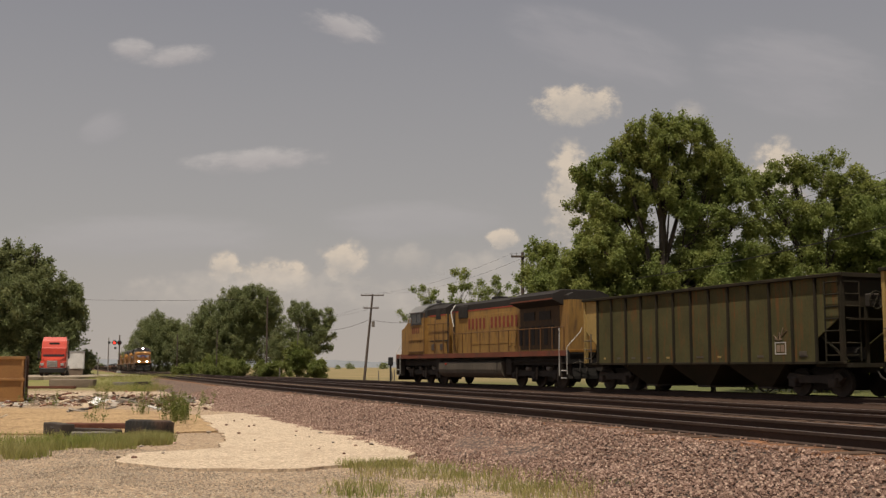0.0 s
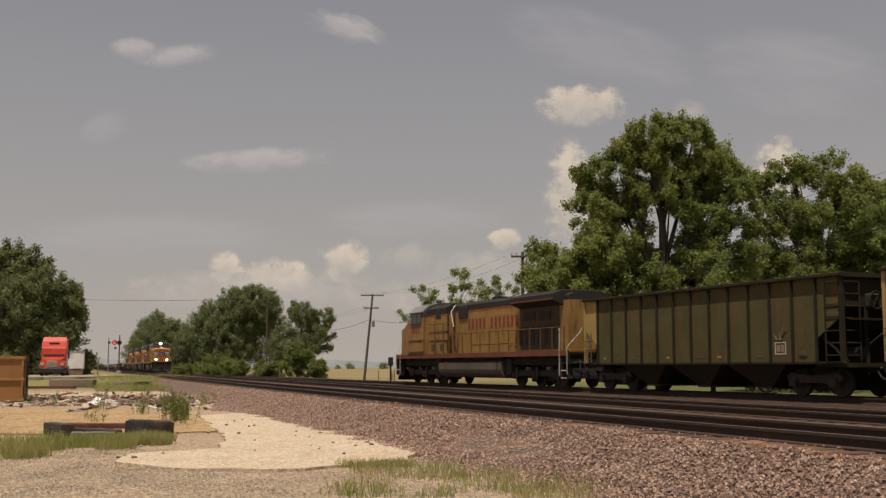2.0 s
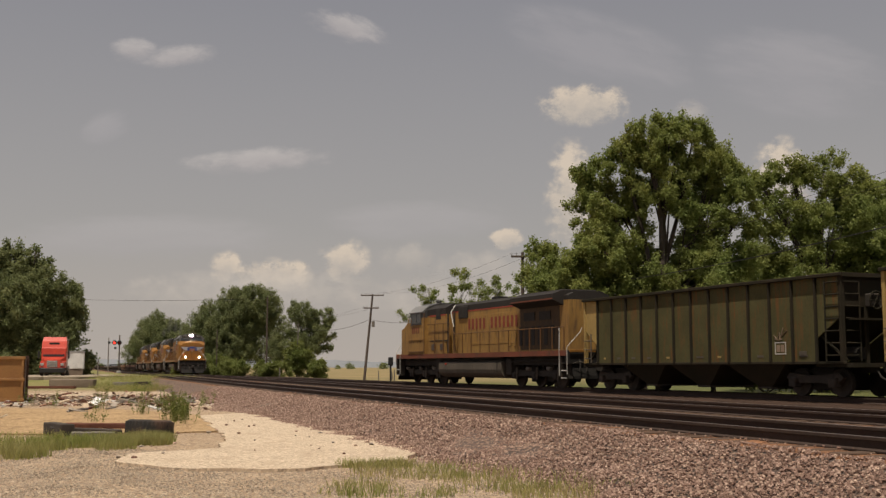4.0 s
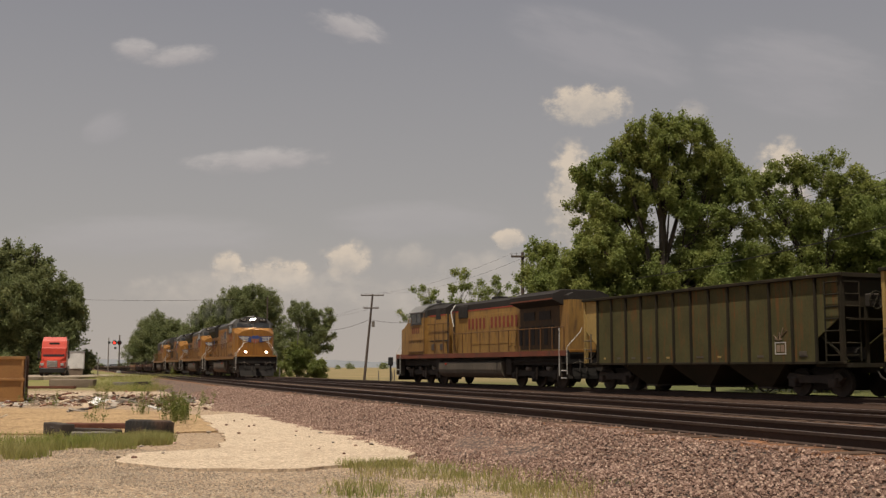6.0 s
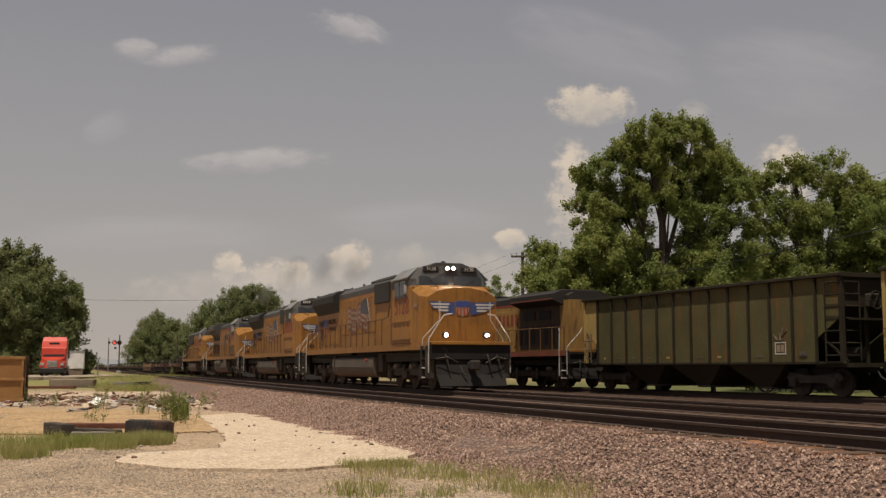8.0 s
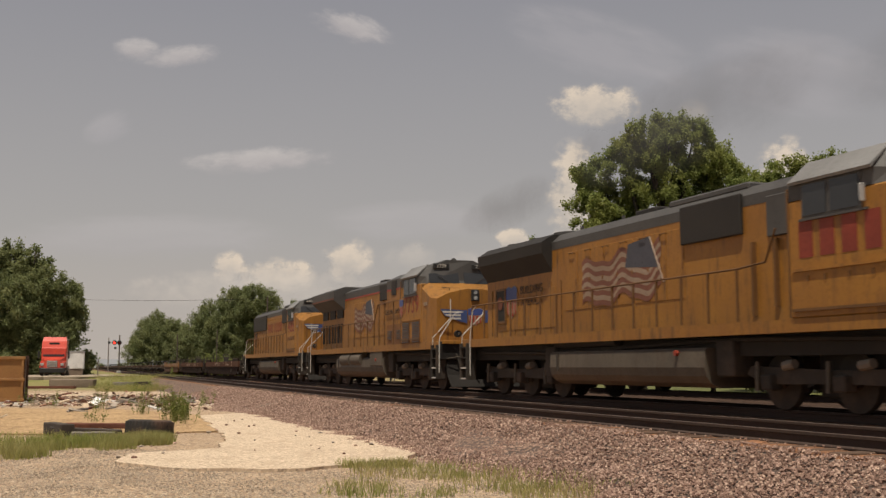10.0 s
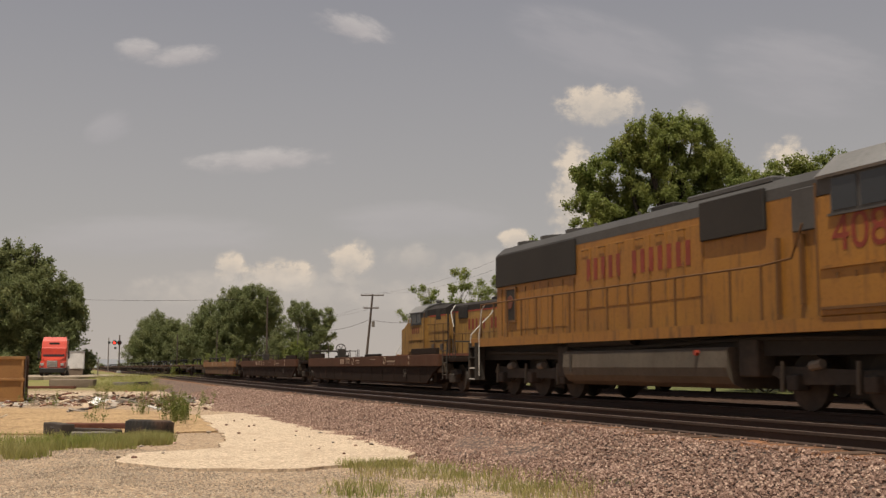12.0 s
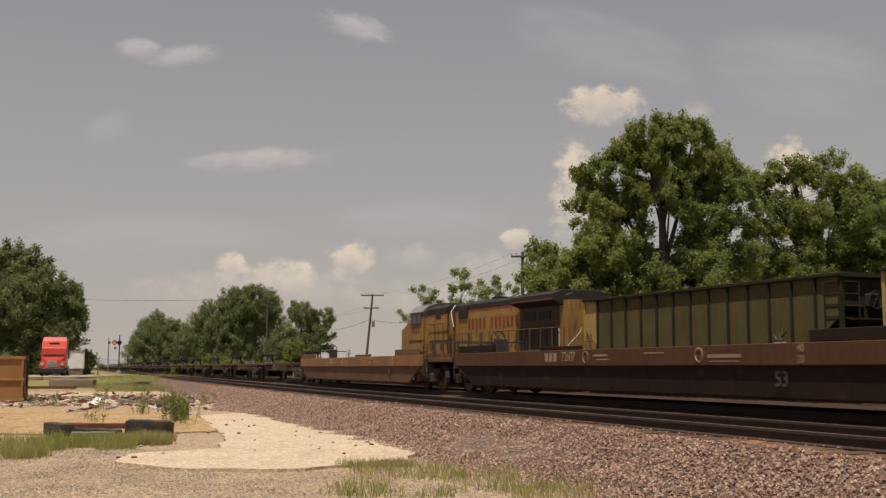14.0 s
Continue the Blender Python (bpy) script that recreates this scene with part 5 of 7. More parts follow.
    cab_and_nose(lo, 5.82, 8.32, 9.55, yellow, number, lit, 3.64)
    return lo


def ge_loco(number, yellow, label, parked_one=False):
    lo = thing("diesel_locomotive", label, "locomotive", "" if parked_one else "locomotives of the moving train")
    under_gear(lo, -3.8 if parked_one else -4.4, 3.9 if parked_one else 3.4, not parked_one)
    sill(lo, yellow, M_SILL if parked_one else yellow)
    hood = part("long_hood", prism([(-0.93, 1.66), (-0.93, 3.95), (0.93, 3.95), (0.93, 1.66)], "x", -9.5, 5.6), yellow, lo)
    part("hood_roof", prism([(-0.935, 3.95), (-0.935, 4.25), (-0.6, 4.42), (0.6, 4.42), (0.935, 4.25), (0.935, 3.95)], "x", -5.0, 5.6), M_GREY_OLD if parked_one else M_GREY, hood, "grey hood roof")
    if parked_one:
        part("hood_end_roof", prism([(-0.935, 3.95), (-0.935, 4.15), (-0.6, 4.3), (0.6, 4.3), (0.935, 4.15), (0.935, 3.95)], "x", -9.5, -9.1), M_GREY_OLD, hood)
    part("equipment_cab", prism([(-1.30, 1.66), (-1.30, 3.85), (1.30, 3.85), (1.30, 1.66)], "x", 3.3, 5.9), yellow, hood)
    part("equipment_cab_top", prism([(-1.305, 3.85), (-1.305, 4.20), (-0.8, 4.45), (0.8, 4.45), (1.305, 4.20), (1.305, 3.85)], "x", 3.3, 5.9), M_GREY_OLD if parked_one else M_GREY, hood)
    wt = 4.40 if parked_one else 4.54
    w0 = -4.85 if parked_one else -4.95
    wl = 3.72 if parked_one else 3.50
    w9 = -9.05 if parked_one else -9.55
    rw = prism([(-0.94, wl), (-1.48, 3.95), (-1.48, wt - 0.18), (-1.0, wt), (1.0, wt), (1.48, wt - 0.18), (1.48, 3.95), (0.94, wl)], "x", w9, w0)
    grey = M_GREY_OLD if parked_one else M_GREY
    rad = part("radiator_wing", rw, grey, lo, "overhanging grey radiator housing")
    for side in (-1, 1):
        y = 0.93 * side
        part("wing_stripe", boxes((w9 + 0.05, w0 - 0.05, min(1.482 * side, 1.49 * side), max(1.482 * side, 1.49 * side), 3.97, 4.03)), M_SILL, rad)
        for k in range(2 if parked_one else 3):
            x = (-8.0 if parked_one else -9.4) + 1.5 * k
            part("radiator_intake", boxes((x + 0.1, x + 1.2, min(y, 0.98 * side), max(y, 0.98 * side), 3.12, 3.52)), M_SCREEN, hood)
        for k in range(8 if parked_one else 7):
            x = (-8.2 if parked_one else -9.4) + 0.62 * k
            # standing loco: dark grilles under the wing, its shade included in their colour
            part("cooling_door", boxes((x, x + 0.33, min(y, 0.965 * side), max(y, 0.965 * side), 1.95, 2.85), bev=0.01), M_SCREEN if k < 6 or not parked_one else yellow, hood)
        for k in range(7):
            shared_part(("hood_door", yellow.name), lambda: boxes((-0.33, 0.33, -0.014, 0.014, 0, 1.55), bev=0.006), yellow, "hood_door", hood, pose((-4.1 if parked_one else -3.3) + 0.76 * k, y, 2.1))
        for a, b in ((w0, 3.3),):
            part("red_line", boxes((a, b, min(y, 0.942 * side), max(y, 0.942 * side), 3.90, 3.96)), M_RED, hood)
        part("red_line", boxes((3.3, 5.6, min(1.302 * side, 1.312 * side), max(1.302 * side, 1.312 * side), 3.78, 3.85)), M_RED, hood)
        part("inverter_box", boxes((1.15, 2.3, min(y, 1.0 * side), max(y, 1.0 * side), 3.55, 4.2), bev=0.02), M_SCREEN, hood)
        part("vent_window", boxes((4.0, 4.6, min(1.3 * side, 1.325 * side), max(1.3 * side, 1.325 * side), 3.6, 4.15)), M_SCREEN, hood)
        louvre(lo, 3.8, 2.05, 0.55, 0.35, 1.31 * side, side, 6)
        louvre(lo, 5.0, 2.05, 0.55, 0.35, 1.31 * side, side, 6)
        part("dusty_lower_panel", boxes((3.35, 5.85, min(1.302 * side, 1.308 * side), max(1.302 * side, 1.308 * side), 1.68, 2.45)), M_DOOR if not parked_one else yellow, hood)
        if parked_one:
            # dark brown stands for the overhang's shade as well as some soot
            part("sooty_shade_panel", boxes((-8.7, w0 - 0.02, min(y, 0.944 * side), max(y, 0.944 * side), 1.75, 3.72)), M_SOOT_SHADE, hood, "brown panel with soot and the radiator overhang's shade in its colour")
            part("conduit", pipe([(2.7, 1.0 * side, 4.3), (2.5, 1.34 * side, 3.9), (2.1, 1.36 * side, 3.1)], 0.03, 6), M_RAILING, lo, "pale bent conduit")
            for a, b in ((2.95, 4.2), (4.25, 5.5)):
                part("weathered_door", boxes((a, b, min(1.3 * side, 1.322 * side), max(1.3 * side, 1.322 * side), 2.42, 3.55), bev=0.01), yellow, hood)
                part("door_shadow_gap", boxes((a, b, min(1.3 * side, 1.326 * side), max(1.3 * side, 1.326 * side), 2.36, 2.41)), M_SCREEN, hood)
            for x in (2.15, 2.95):
                part("dark_conduit", boxes((x - 0.05, x + 0.05, min(1.28 * side, 1.34 * side), max(1.28 * side, 1.34 * side), 1.7, 3.9)), M_GREY_OLD, lo)
        railing(lo, side, -9.9, 1.9, 12)
        part("handrail", pipe([(1.9, 1.42 * side, 2.70), (2.5, 1.44 * side, 3.32), (5.6, 1.44 * side, 3.34)], 0.022, 6), M_POST, lo)
        for x in (2.6, 3.4, 4.6):
            part("post", boxes((x - 0.022, x + 0.022, 1.42 * side - 0.02, 1.42 * side + 0.02, 1.68, 3.32)), M_POST, lo)
        if parked_one:
            word_bars(hood, -4.7, 1.2, 3.2, 0.56, 0.95 * side, side, 13, M_LETTER, 5 if side < 0 else 7)
        else:
            flag_decal(lo, -3.1, 0.1, 2.5, 3.5, 0.948 * side, side)
            shield(lo, 0.5, 0.68, "y", 1.532 * side, side, 6.02, 3.0)
            lettering("BUILDING AMERICA", 0.27, M_SLOGAN, hood, on_side(4.35, 1.306 * side, 2.95, side), "lettering", "painted slogan lettering")
    part("exhaust_stack", boxes((-1.2, -0.4, -0.3, 0.3, 4.40, 4.6), bev=0.03), M_SCREEN, hood)
    for x in (w9 + 0.95, (w9 + w0) / 2, w0 - 0.95):
        part("roof_vent", boxes((x - 0.8, x + 0.8, -0.9, 0.9, wt - 0.02, wt + 0.05), bev=0.03), grey, rad)
    cab, nose = cab_and_nose(lo, 5.9, 8.35, 9.7, yellow, number, False, 3.5, parked_one)
    for side in (-1, 1):
        if not parked_one:
            louvre(lo, 6.6, 2.05, 0.85, 0.75, 1.53 * side, side, 12)
            louvre(lo, 7.8, 2.05, 0.85, 0.75, 1.53 * side, side, 12)
    return lo


LEAD = emd_loco("5128", True, True, True, M_YEL, "yellow and grey leading diesel locomotive with lit headlights")
SECOND = emd_loco("", True, True, False, M_YEL, "yellow and grey diesel locomotive with painted flag")
THIRD = ge_loco("7739", M_YEL, "yellow and grey diesel locomotive with overhanging radiator")
FOURTH = emd_loco("4083", False, False, False, M_YEL, "older yellow diesel locomotive with red side lettering")
STANDING = ge_loco("", M_YEL_OLD, "faded yellow diesel locomotive standing on the siding", True)
STANDING.matrix_basis = parked(11.15, True)


# ---- hopper cars ----
def hopper_car(m):
    """A ribbed open-top hopper: x runs along it."""
    h = thing("hopper_car", "olive green ribbed open-top coal hopper car on the siding", "hopper car", "hopper cars on the siding", m)
    L, top, low = 7.5, 3.70, 1.08
    body = part("body", boxes((-5.4, 5.4, -1.4, 1.4, 1.02, 1.08)), M_HOPD, h)

    def on_sheet(side, x0, x1, z0, z1, d=0.008):
        return (min(x0, x1), max(x0, x1), min(1.47 * side, (1.47 + d) * side), max(1.47 * side, (1.47 + d) * side), z0, z1)

    for side in (-1, 1):
        y0, y1 = sorted((1.42 * side, 1.47 * side))
        part("side_sheet", prism([(-6.42, top), (-6.42, low), (6.3, low), (6.3, 1.78), (7.38, 2.46), (7.38, top)], "y", y0, y1), M_HOP, body, "olive sheet with rust stains")
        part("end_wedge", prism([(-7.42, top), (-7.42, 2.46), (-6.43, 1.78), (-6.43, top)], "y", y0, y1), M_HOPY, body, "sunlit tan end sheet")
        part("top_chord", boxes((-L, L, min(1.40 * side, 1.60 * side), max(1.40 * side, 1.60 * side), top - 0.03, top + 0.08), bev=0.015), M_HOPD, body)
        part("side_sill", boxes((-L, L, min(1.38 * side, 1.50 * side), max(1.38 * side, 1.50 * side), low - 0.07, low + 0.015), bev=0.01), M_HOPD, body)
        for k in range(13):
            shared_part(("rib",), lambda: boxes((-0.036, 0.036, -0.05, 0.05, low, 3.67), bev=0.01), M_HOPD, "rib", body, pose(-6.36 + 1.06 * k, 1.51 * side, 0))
        for x, w in ((-5.9, 0.08), (-4.85, 0.12), (-3.8, 0.13), (-2.75, 0.13), (-1.5, 0.1), (0.45, 0.2), (1.55, 0.1), (3.7, 0.16), (5.75, 0.16)):
            part("stencil_bar", boxes(on_sheet(side, x - w, x + w, 1.24, 1.31)), M_HOPY if w < 0.12 else M_TANK, body)
        x = 4.68 * -side
        z = 1.33
        fr = part("stencil_box", boxes(on_sheet(side, x - 0.26, x + 0.26, z, z + 0.035), on_sheet(side, x - 0.26, x + 0.26, z + 0.365, z + 0.40), on_sheet(side, x - 0.26, x - 0.225, z + 0.035, z + 0.365), on_sheet(side, x + 0.225, x + 0.26, z + 0.035, z + 0.365)), M_RAILING, body, "white stencilled frame")
        for u in (-0.1, 0.1):
            part("stencil_panel", boxes(on_sheet(side, x + u - 0.08, x + u + 0.08, z + 0.08, z + 0.31)), M_CREAM, fr)
        # a chalked scrawl over the stencil
        yy = 1.482 * side
        for pts in ([(-0.3, 0.62), (-0.12, 0.5), (-0.02, 0.72), (0.0, 0.48)], [(0.0, 0.48), (0.16, 0.86), (0.1, 0.6), (0.34, 0.78)], [(-0.26, 0.5), (-0.05, 0.46), (0.1, 0.5)]):
            part("chalk_mark", pipe([(x - u * side, yy, z + v) for u, v in pts], 0.014, 4), M_CREAM, body, "faint chalk scrawl")
        part("route_plate", boxes(on_sheet(side, 5.72 * -side - 0.16, 5.72 * -side + 0.16, 1.28, 1.42, 0.03), bev=0.005), M_TANK, body)
        for d in (-1, 1):
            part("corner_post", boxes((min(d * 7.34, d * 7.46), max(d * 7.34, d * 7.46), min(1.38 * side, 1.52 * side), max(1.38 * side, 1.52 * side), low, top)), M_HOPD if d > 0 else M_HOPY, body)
            rm = M_HOPD if d > 0 else M_TANK
            lad = part("ladder", pipe([(d * 6.82, 1.56 * side, 1.1), (d * 6.82, 1.56 * side, 3.55 if d > 0 else 2.3)], 0.028, 6), rm, h)
            for q in range(7 if d > 0 else 3):
                part("rung", rod((d * 6.80, 1.56 * side, 1.28 + 0.37 * q), (d * 7.40, 1.56 * side, 1.28 + 0.37 * q), 0.02, 6), rm, lad)
            lad = part("end_ladder", pipe([(d * 7.52, 0.85 * side, 1.1), (d * 7.52, 0.85 * side, 3.5)], 0.025, 6), rm, h)
            for q in range(7):
                part("rung", rod((d * 7.52, 0.85 * side, 1.28 + 0.37 * q), (d * 7.52, 1.40 * side, 1.28 + 0.37 * q), 0.02, 6), rm, lad)
            part("diagonal_brace", pipe([(d * 7.40, 1.30 * side, 1.12), (d * 6.35, 1.30 * side, 1.9)], 0.05, 6), M_HOPD, body)
    for d in (-1, 1):
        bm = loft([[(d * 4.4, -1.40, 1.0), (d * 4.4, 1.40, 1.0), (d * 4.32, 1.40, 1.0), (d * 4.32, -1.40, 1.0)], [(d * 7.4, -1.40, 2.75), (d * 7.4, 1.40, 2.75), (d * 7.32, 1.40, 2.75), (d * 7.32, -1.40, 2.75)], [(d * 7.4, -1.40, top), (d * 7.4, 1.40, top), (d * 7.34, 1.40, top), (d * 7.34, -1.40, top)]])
        # the outer end's sheet is darkened: shade of the recess put into its colour
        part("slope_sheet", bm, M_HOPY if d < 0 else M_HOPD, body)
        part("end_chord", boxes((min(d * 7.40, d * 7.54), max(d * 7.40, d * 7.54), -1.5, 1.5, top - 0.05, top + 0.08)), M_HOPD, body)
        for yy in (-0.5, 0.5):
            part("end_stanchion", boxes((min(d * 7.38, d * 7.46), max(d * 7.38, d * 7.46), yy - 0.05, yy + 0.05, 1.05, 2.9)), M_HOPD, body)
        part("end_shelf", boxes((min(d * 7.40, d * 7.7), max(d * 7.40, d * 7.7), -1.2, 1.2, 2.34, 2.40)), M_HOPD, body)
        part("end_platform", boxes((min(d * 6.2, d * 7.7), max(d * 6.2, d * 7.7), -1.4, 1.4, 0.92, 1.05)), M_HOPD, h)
        part("brake_cylinder", rod((d * 6.6, -0.5, 1.35), (d * 7.2, -0.5, 1.35), 0.2, 12), M_TRUCKF, h)
        if d > 0:
            bw = part("brake_wheel", pipe([(7.70, -0.35 + 0.27 * math.cos(6.2832 * q / 16), 2.95 + 0.27 * math.sin(6.2832 * q / 16)) for q in range(17)], 0.022, 6), M_HOPD, h)
            for q in range(3):
                part("spoke", rod((7.70, -0.35 - 0.26 * math.cos(1.047 * q), 2.95 - 0.26 * math.sin(1.047 * q)), (7.70, -0.35 + 0.26 * math.cos(1.047 * q), 2.95 + 0.26 * math.sin(1.047 * q)), 0.015, 6), M_HOPD, bw)
            part("brake_housing", boxes((7.42, 7.66, -0.55, -0.15, 2.75, 3.15), bev=0.03), M_TRUCKF, h)
        coupler(h, d * 7.6, d)
        bogie(h, d * 5.75, (-0.88, 0.88), 0.45, 1.25, fancy=False)
    for x in (-3.3, 0.0, 3.3):
        bm = loft([[(x - 1.5, -1.38, 1.02), (x + 1.5, -1.38, 1.02), (x + 1.5, 1.38, 1.02), (x - 1.5, 1.38, 1.02)], [(x - 0.3, -0.95, 0.25), (x + 0.3, -0.95, 0.25), (x + 0.3, 0.95, 0.25), (x - 0.3, 0.95, 0.25)]])
        part("discharge_chute", bm, M_HOPD, h)
        part("chute_gate", boxes((x - 0.36, x + 0.36, -1.0, 1.0, 0.2, 0.27), bev=0.01), M_TRUCKF, h)
    part("centre_sill", boxes((-7.2, 7.2, -0.2, 0.2, 0.75, 1.0)), M_UNDER, h)
    return h


HOPPER = hopper_car(parked(30.37))
copy_thing(HOPPER, parked(46.9))


# ---- well cars and spine cars of the moving train ----
def well_car(side_mat, low_mat, digits, label, big="53"):
    w = thing("well_car", label, "well car", "cars of the moving train")
    L = 10.15
    body = part("floor", boxes((-L + 1.2, L - 1.2, -1.25, 1.25, 0.24, 0.34)), M_UNDER, w)
    for side in (-1, 1):
        part("side_wall", prism([(1.36 * side, 0.22), (1.44 * side, 0.26), (1.46 * side, 0.84), (1.38 * side, 0.84)], "x", -8.75, 8.75), low_mat, body, "dark brown lower side")
        fl = part("side_flange", boxes((-L, L, min(1.36 * side, 1.52 * side), max(1.36 * side, 1.52 * side), 0.84, 1.24), bev=0.012), side_mat, w, "rusty upper side band")
        for k in range(11):
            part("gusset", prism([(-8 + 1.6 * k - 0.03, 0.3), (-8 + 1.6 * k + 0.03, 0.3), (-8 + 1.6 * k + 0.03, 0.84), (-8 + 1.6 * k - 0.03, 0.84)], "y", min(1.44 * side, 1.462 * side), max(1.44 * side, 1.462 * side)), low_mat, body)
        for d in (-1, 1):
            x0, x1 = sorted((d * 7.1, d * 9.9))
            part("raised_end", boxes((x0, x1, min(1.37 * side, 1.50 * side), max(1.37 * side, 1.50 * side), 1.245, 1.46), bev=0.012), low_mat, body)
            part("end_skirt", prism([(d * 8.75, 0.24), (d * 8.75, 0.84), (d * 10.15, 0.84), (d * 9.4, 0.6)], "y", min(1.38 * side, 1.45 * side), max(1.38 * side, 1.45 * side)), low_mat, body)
        ya, yb = sorted((1.52 * side, 1.526 * side))
        bm = boxes(*[((2.85 + 0.25 * k) * side - 0.09, (2.85 + 0.25 * k) * side + 0.09, ya, yb, 0.95, 1.17) for k in range(3)])
        part("reporting_mark_bars", bm, M_CREAM, fl)
        if digits:
            lettering(digits, 0.34, M_CREAM, fl, on_side(2.1 * side, 1.523 * side, 1.06, side, 0.9), "car_number", "cream car number")
        part("logo_ring", pipe([(1.15 * side + 0.13 * math.cos(6.2832 * q / 16), 1.524 * side, 1.05 + 0.14 * math.sin(6.2832 * q / 16)) for q in range(17)], 0.014, 4), M_CREAM, fl)
        part("notice_bar", boxes((0.4 * side - 0.35, 0.4 * side + 0.35, ya, yb, 1.06, 1.11), (0.3 * side - 0.3, 0.3 * side + 0.3, ya, yb, 0.97, 1.0)), M_CREAM, fl)
        part("notice_bar", boxes((-4.6 * side - 0.55, -4.6 * side + 0.55, ya, yb, 0.99, 1.06), (-4.6 * side - 0.5, -4.6 * side + 0.5, ya, yb, 0.91, 0.93), (-2.0 * side - 0.4, -2.0 * side + 0.4, ya, yb, 1.10, 1.13)), M_CREAM, fl)
        part("logo_ring", pipe([(-3.75 * side + 0.13 * math.cos(6.2832 * q / 16), 1.524 * side, 1.05 + 0.14 * math.sin(6.2832 * q / 16)) for q in range(17)], 0.022, 4), M_CREAM, fl)
        lettering("40\n20", 0.2, M_CREAM, fl, on_side(-6.9 * side, 1.523 * side, 1.04, side), "length_mark")
        lettering(big, 0.4, M_FADED, body, on_side(-6.3 * side, 1.48 * side, 0.58, side), "length_mark")
    for xx in (-L + 0.6, L - 0.7):
        part("well_bulkhead", boxes((xx, xx + 0.1, -1.36, 1.36, 0.3, 1.2)), low_mat, body)
    for d in (-1, 1):
        x0, x1 = sorted((d * 8.8, d * 11.1))
        part("end_platform", boxes((x0, x1, -1.25, 1.25, 0.98, 1.12), bev=0.015), low_mat, w)
        part("end_sill", boxes((min(d * 9.2, d * 11.3), max(d * 9.2, d * 11.3), -0.3, 0.3, 0.7, 1.0)), M_UNDER, w)
        part("end_railing", pipe([(d * 11.0, -1.2, 1.1), (d * 11.0, -1.2, 1.65), (d * 11.0, 1.2, 1.65), (d * 11.0, 1.2, 1.1)], 0.025, 6), M_TRUCKF, w)
        part("end_ladder", pipe([(d * 10.6, -1.36, 0.4), (d * 10.6, -1.36, 1.6), (d * 10.2, -1.36, 1.6), (d * 10.2, -1.36, 0.4)], 0.022, 6), M_TRUCKF, w)
        if d < 0:
            part("brake_stand", boxes((-11.0, -10.7, 0.2, 0.6, 1.1, 1.75), bev=0.02), M_TRUCKF, w)
            bw = part("brake_wheel", pipe([(-11.06, 0.4 + 0.26 * math.cos(6.2832 * q / 16), 1.75 + 0.26 * math.sin(6.2832 * q / 16)) for q in range(17)], 0.025, 6), M_TRUCKF, w)
            for q in range(3):
                part("spoke", rod((-11.06, 0.4 - 0.25 * math.cos(1.047 * q), 1.75 - 0.25 * math.sin(1.047 * q)), (-11.06, 0.4 + 0.25 * math.cos(1.047 * q), 1.75 + 0.25 * math.sin(1.047 * q)), 0.016, 6), M_TRUCKF, bw)
            part("brake_lever", rod((-10.85, -0.3, 1.1), (-10.85, -0.3, 1.95), 0.03, 6), M_TRUCKF, w)
            part("brake_lever", rod((-10.85, -0.75, 1.1), (-10.85, -0.75, 1.95), 0.03, 6), M_TRUCKF, w)
        for side in (-1, 1):
            for q in range(3):
                part("ladder_rung", rod((d * 10.2, 1.36 * side, 0.55 + 0.4 * q), (d * 10.6, 1.36 * side, 0.55 + 0.4 * q), 0.018, 6), M_TRUCKF, w)
            part("corner_handhold", pipe([(d * 10.75, 1.3 * side, 1.12), (d * 10.75, 1.3 * side, 1.72), (d * 11.05, 1.3 * side, 1.72), (d * 11.05, 1.3 * side, 1.12)], 0.02, 6), M_TRUCKF, w)
        part("train_pipe", pipe([(d * 9.0, -1.1, 0.8), (d * 10.2, -0.9, 0.72), (d * 11.2, -0.4, 0.8)], 0.035, 6), M_TRUCKF, w)
        part("brake_gear", boxes((min(d * 9.6, d * 10.2), max(d * 9.6, d * 10.2), -1.35, -0.95, 0.62, 0.95), bev=0.03), M_TANK, w)
        coupler(w, d * 11.2, d)
        bogie(w, d * 9.75, (-0.88, 0.88), 0.45, 1.2, fancy=False)
    return w


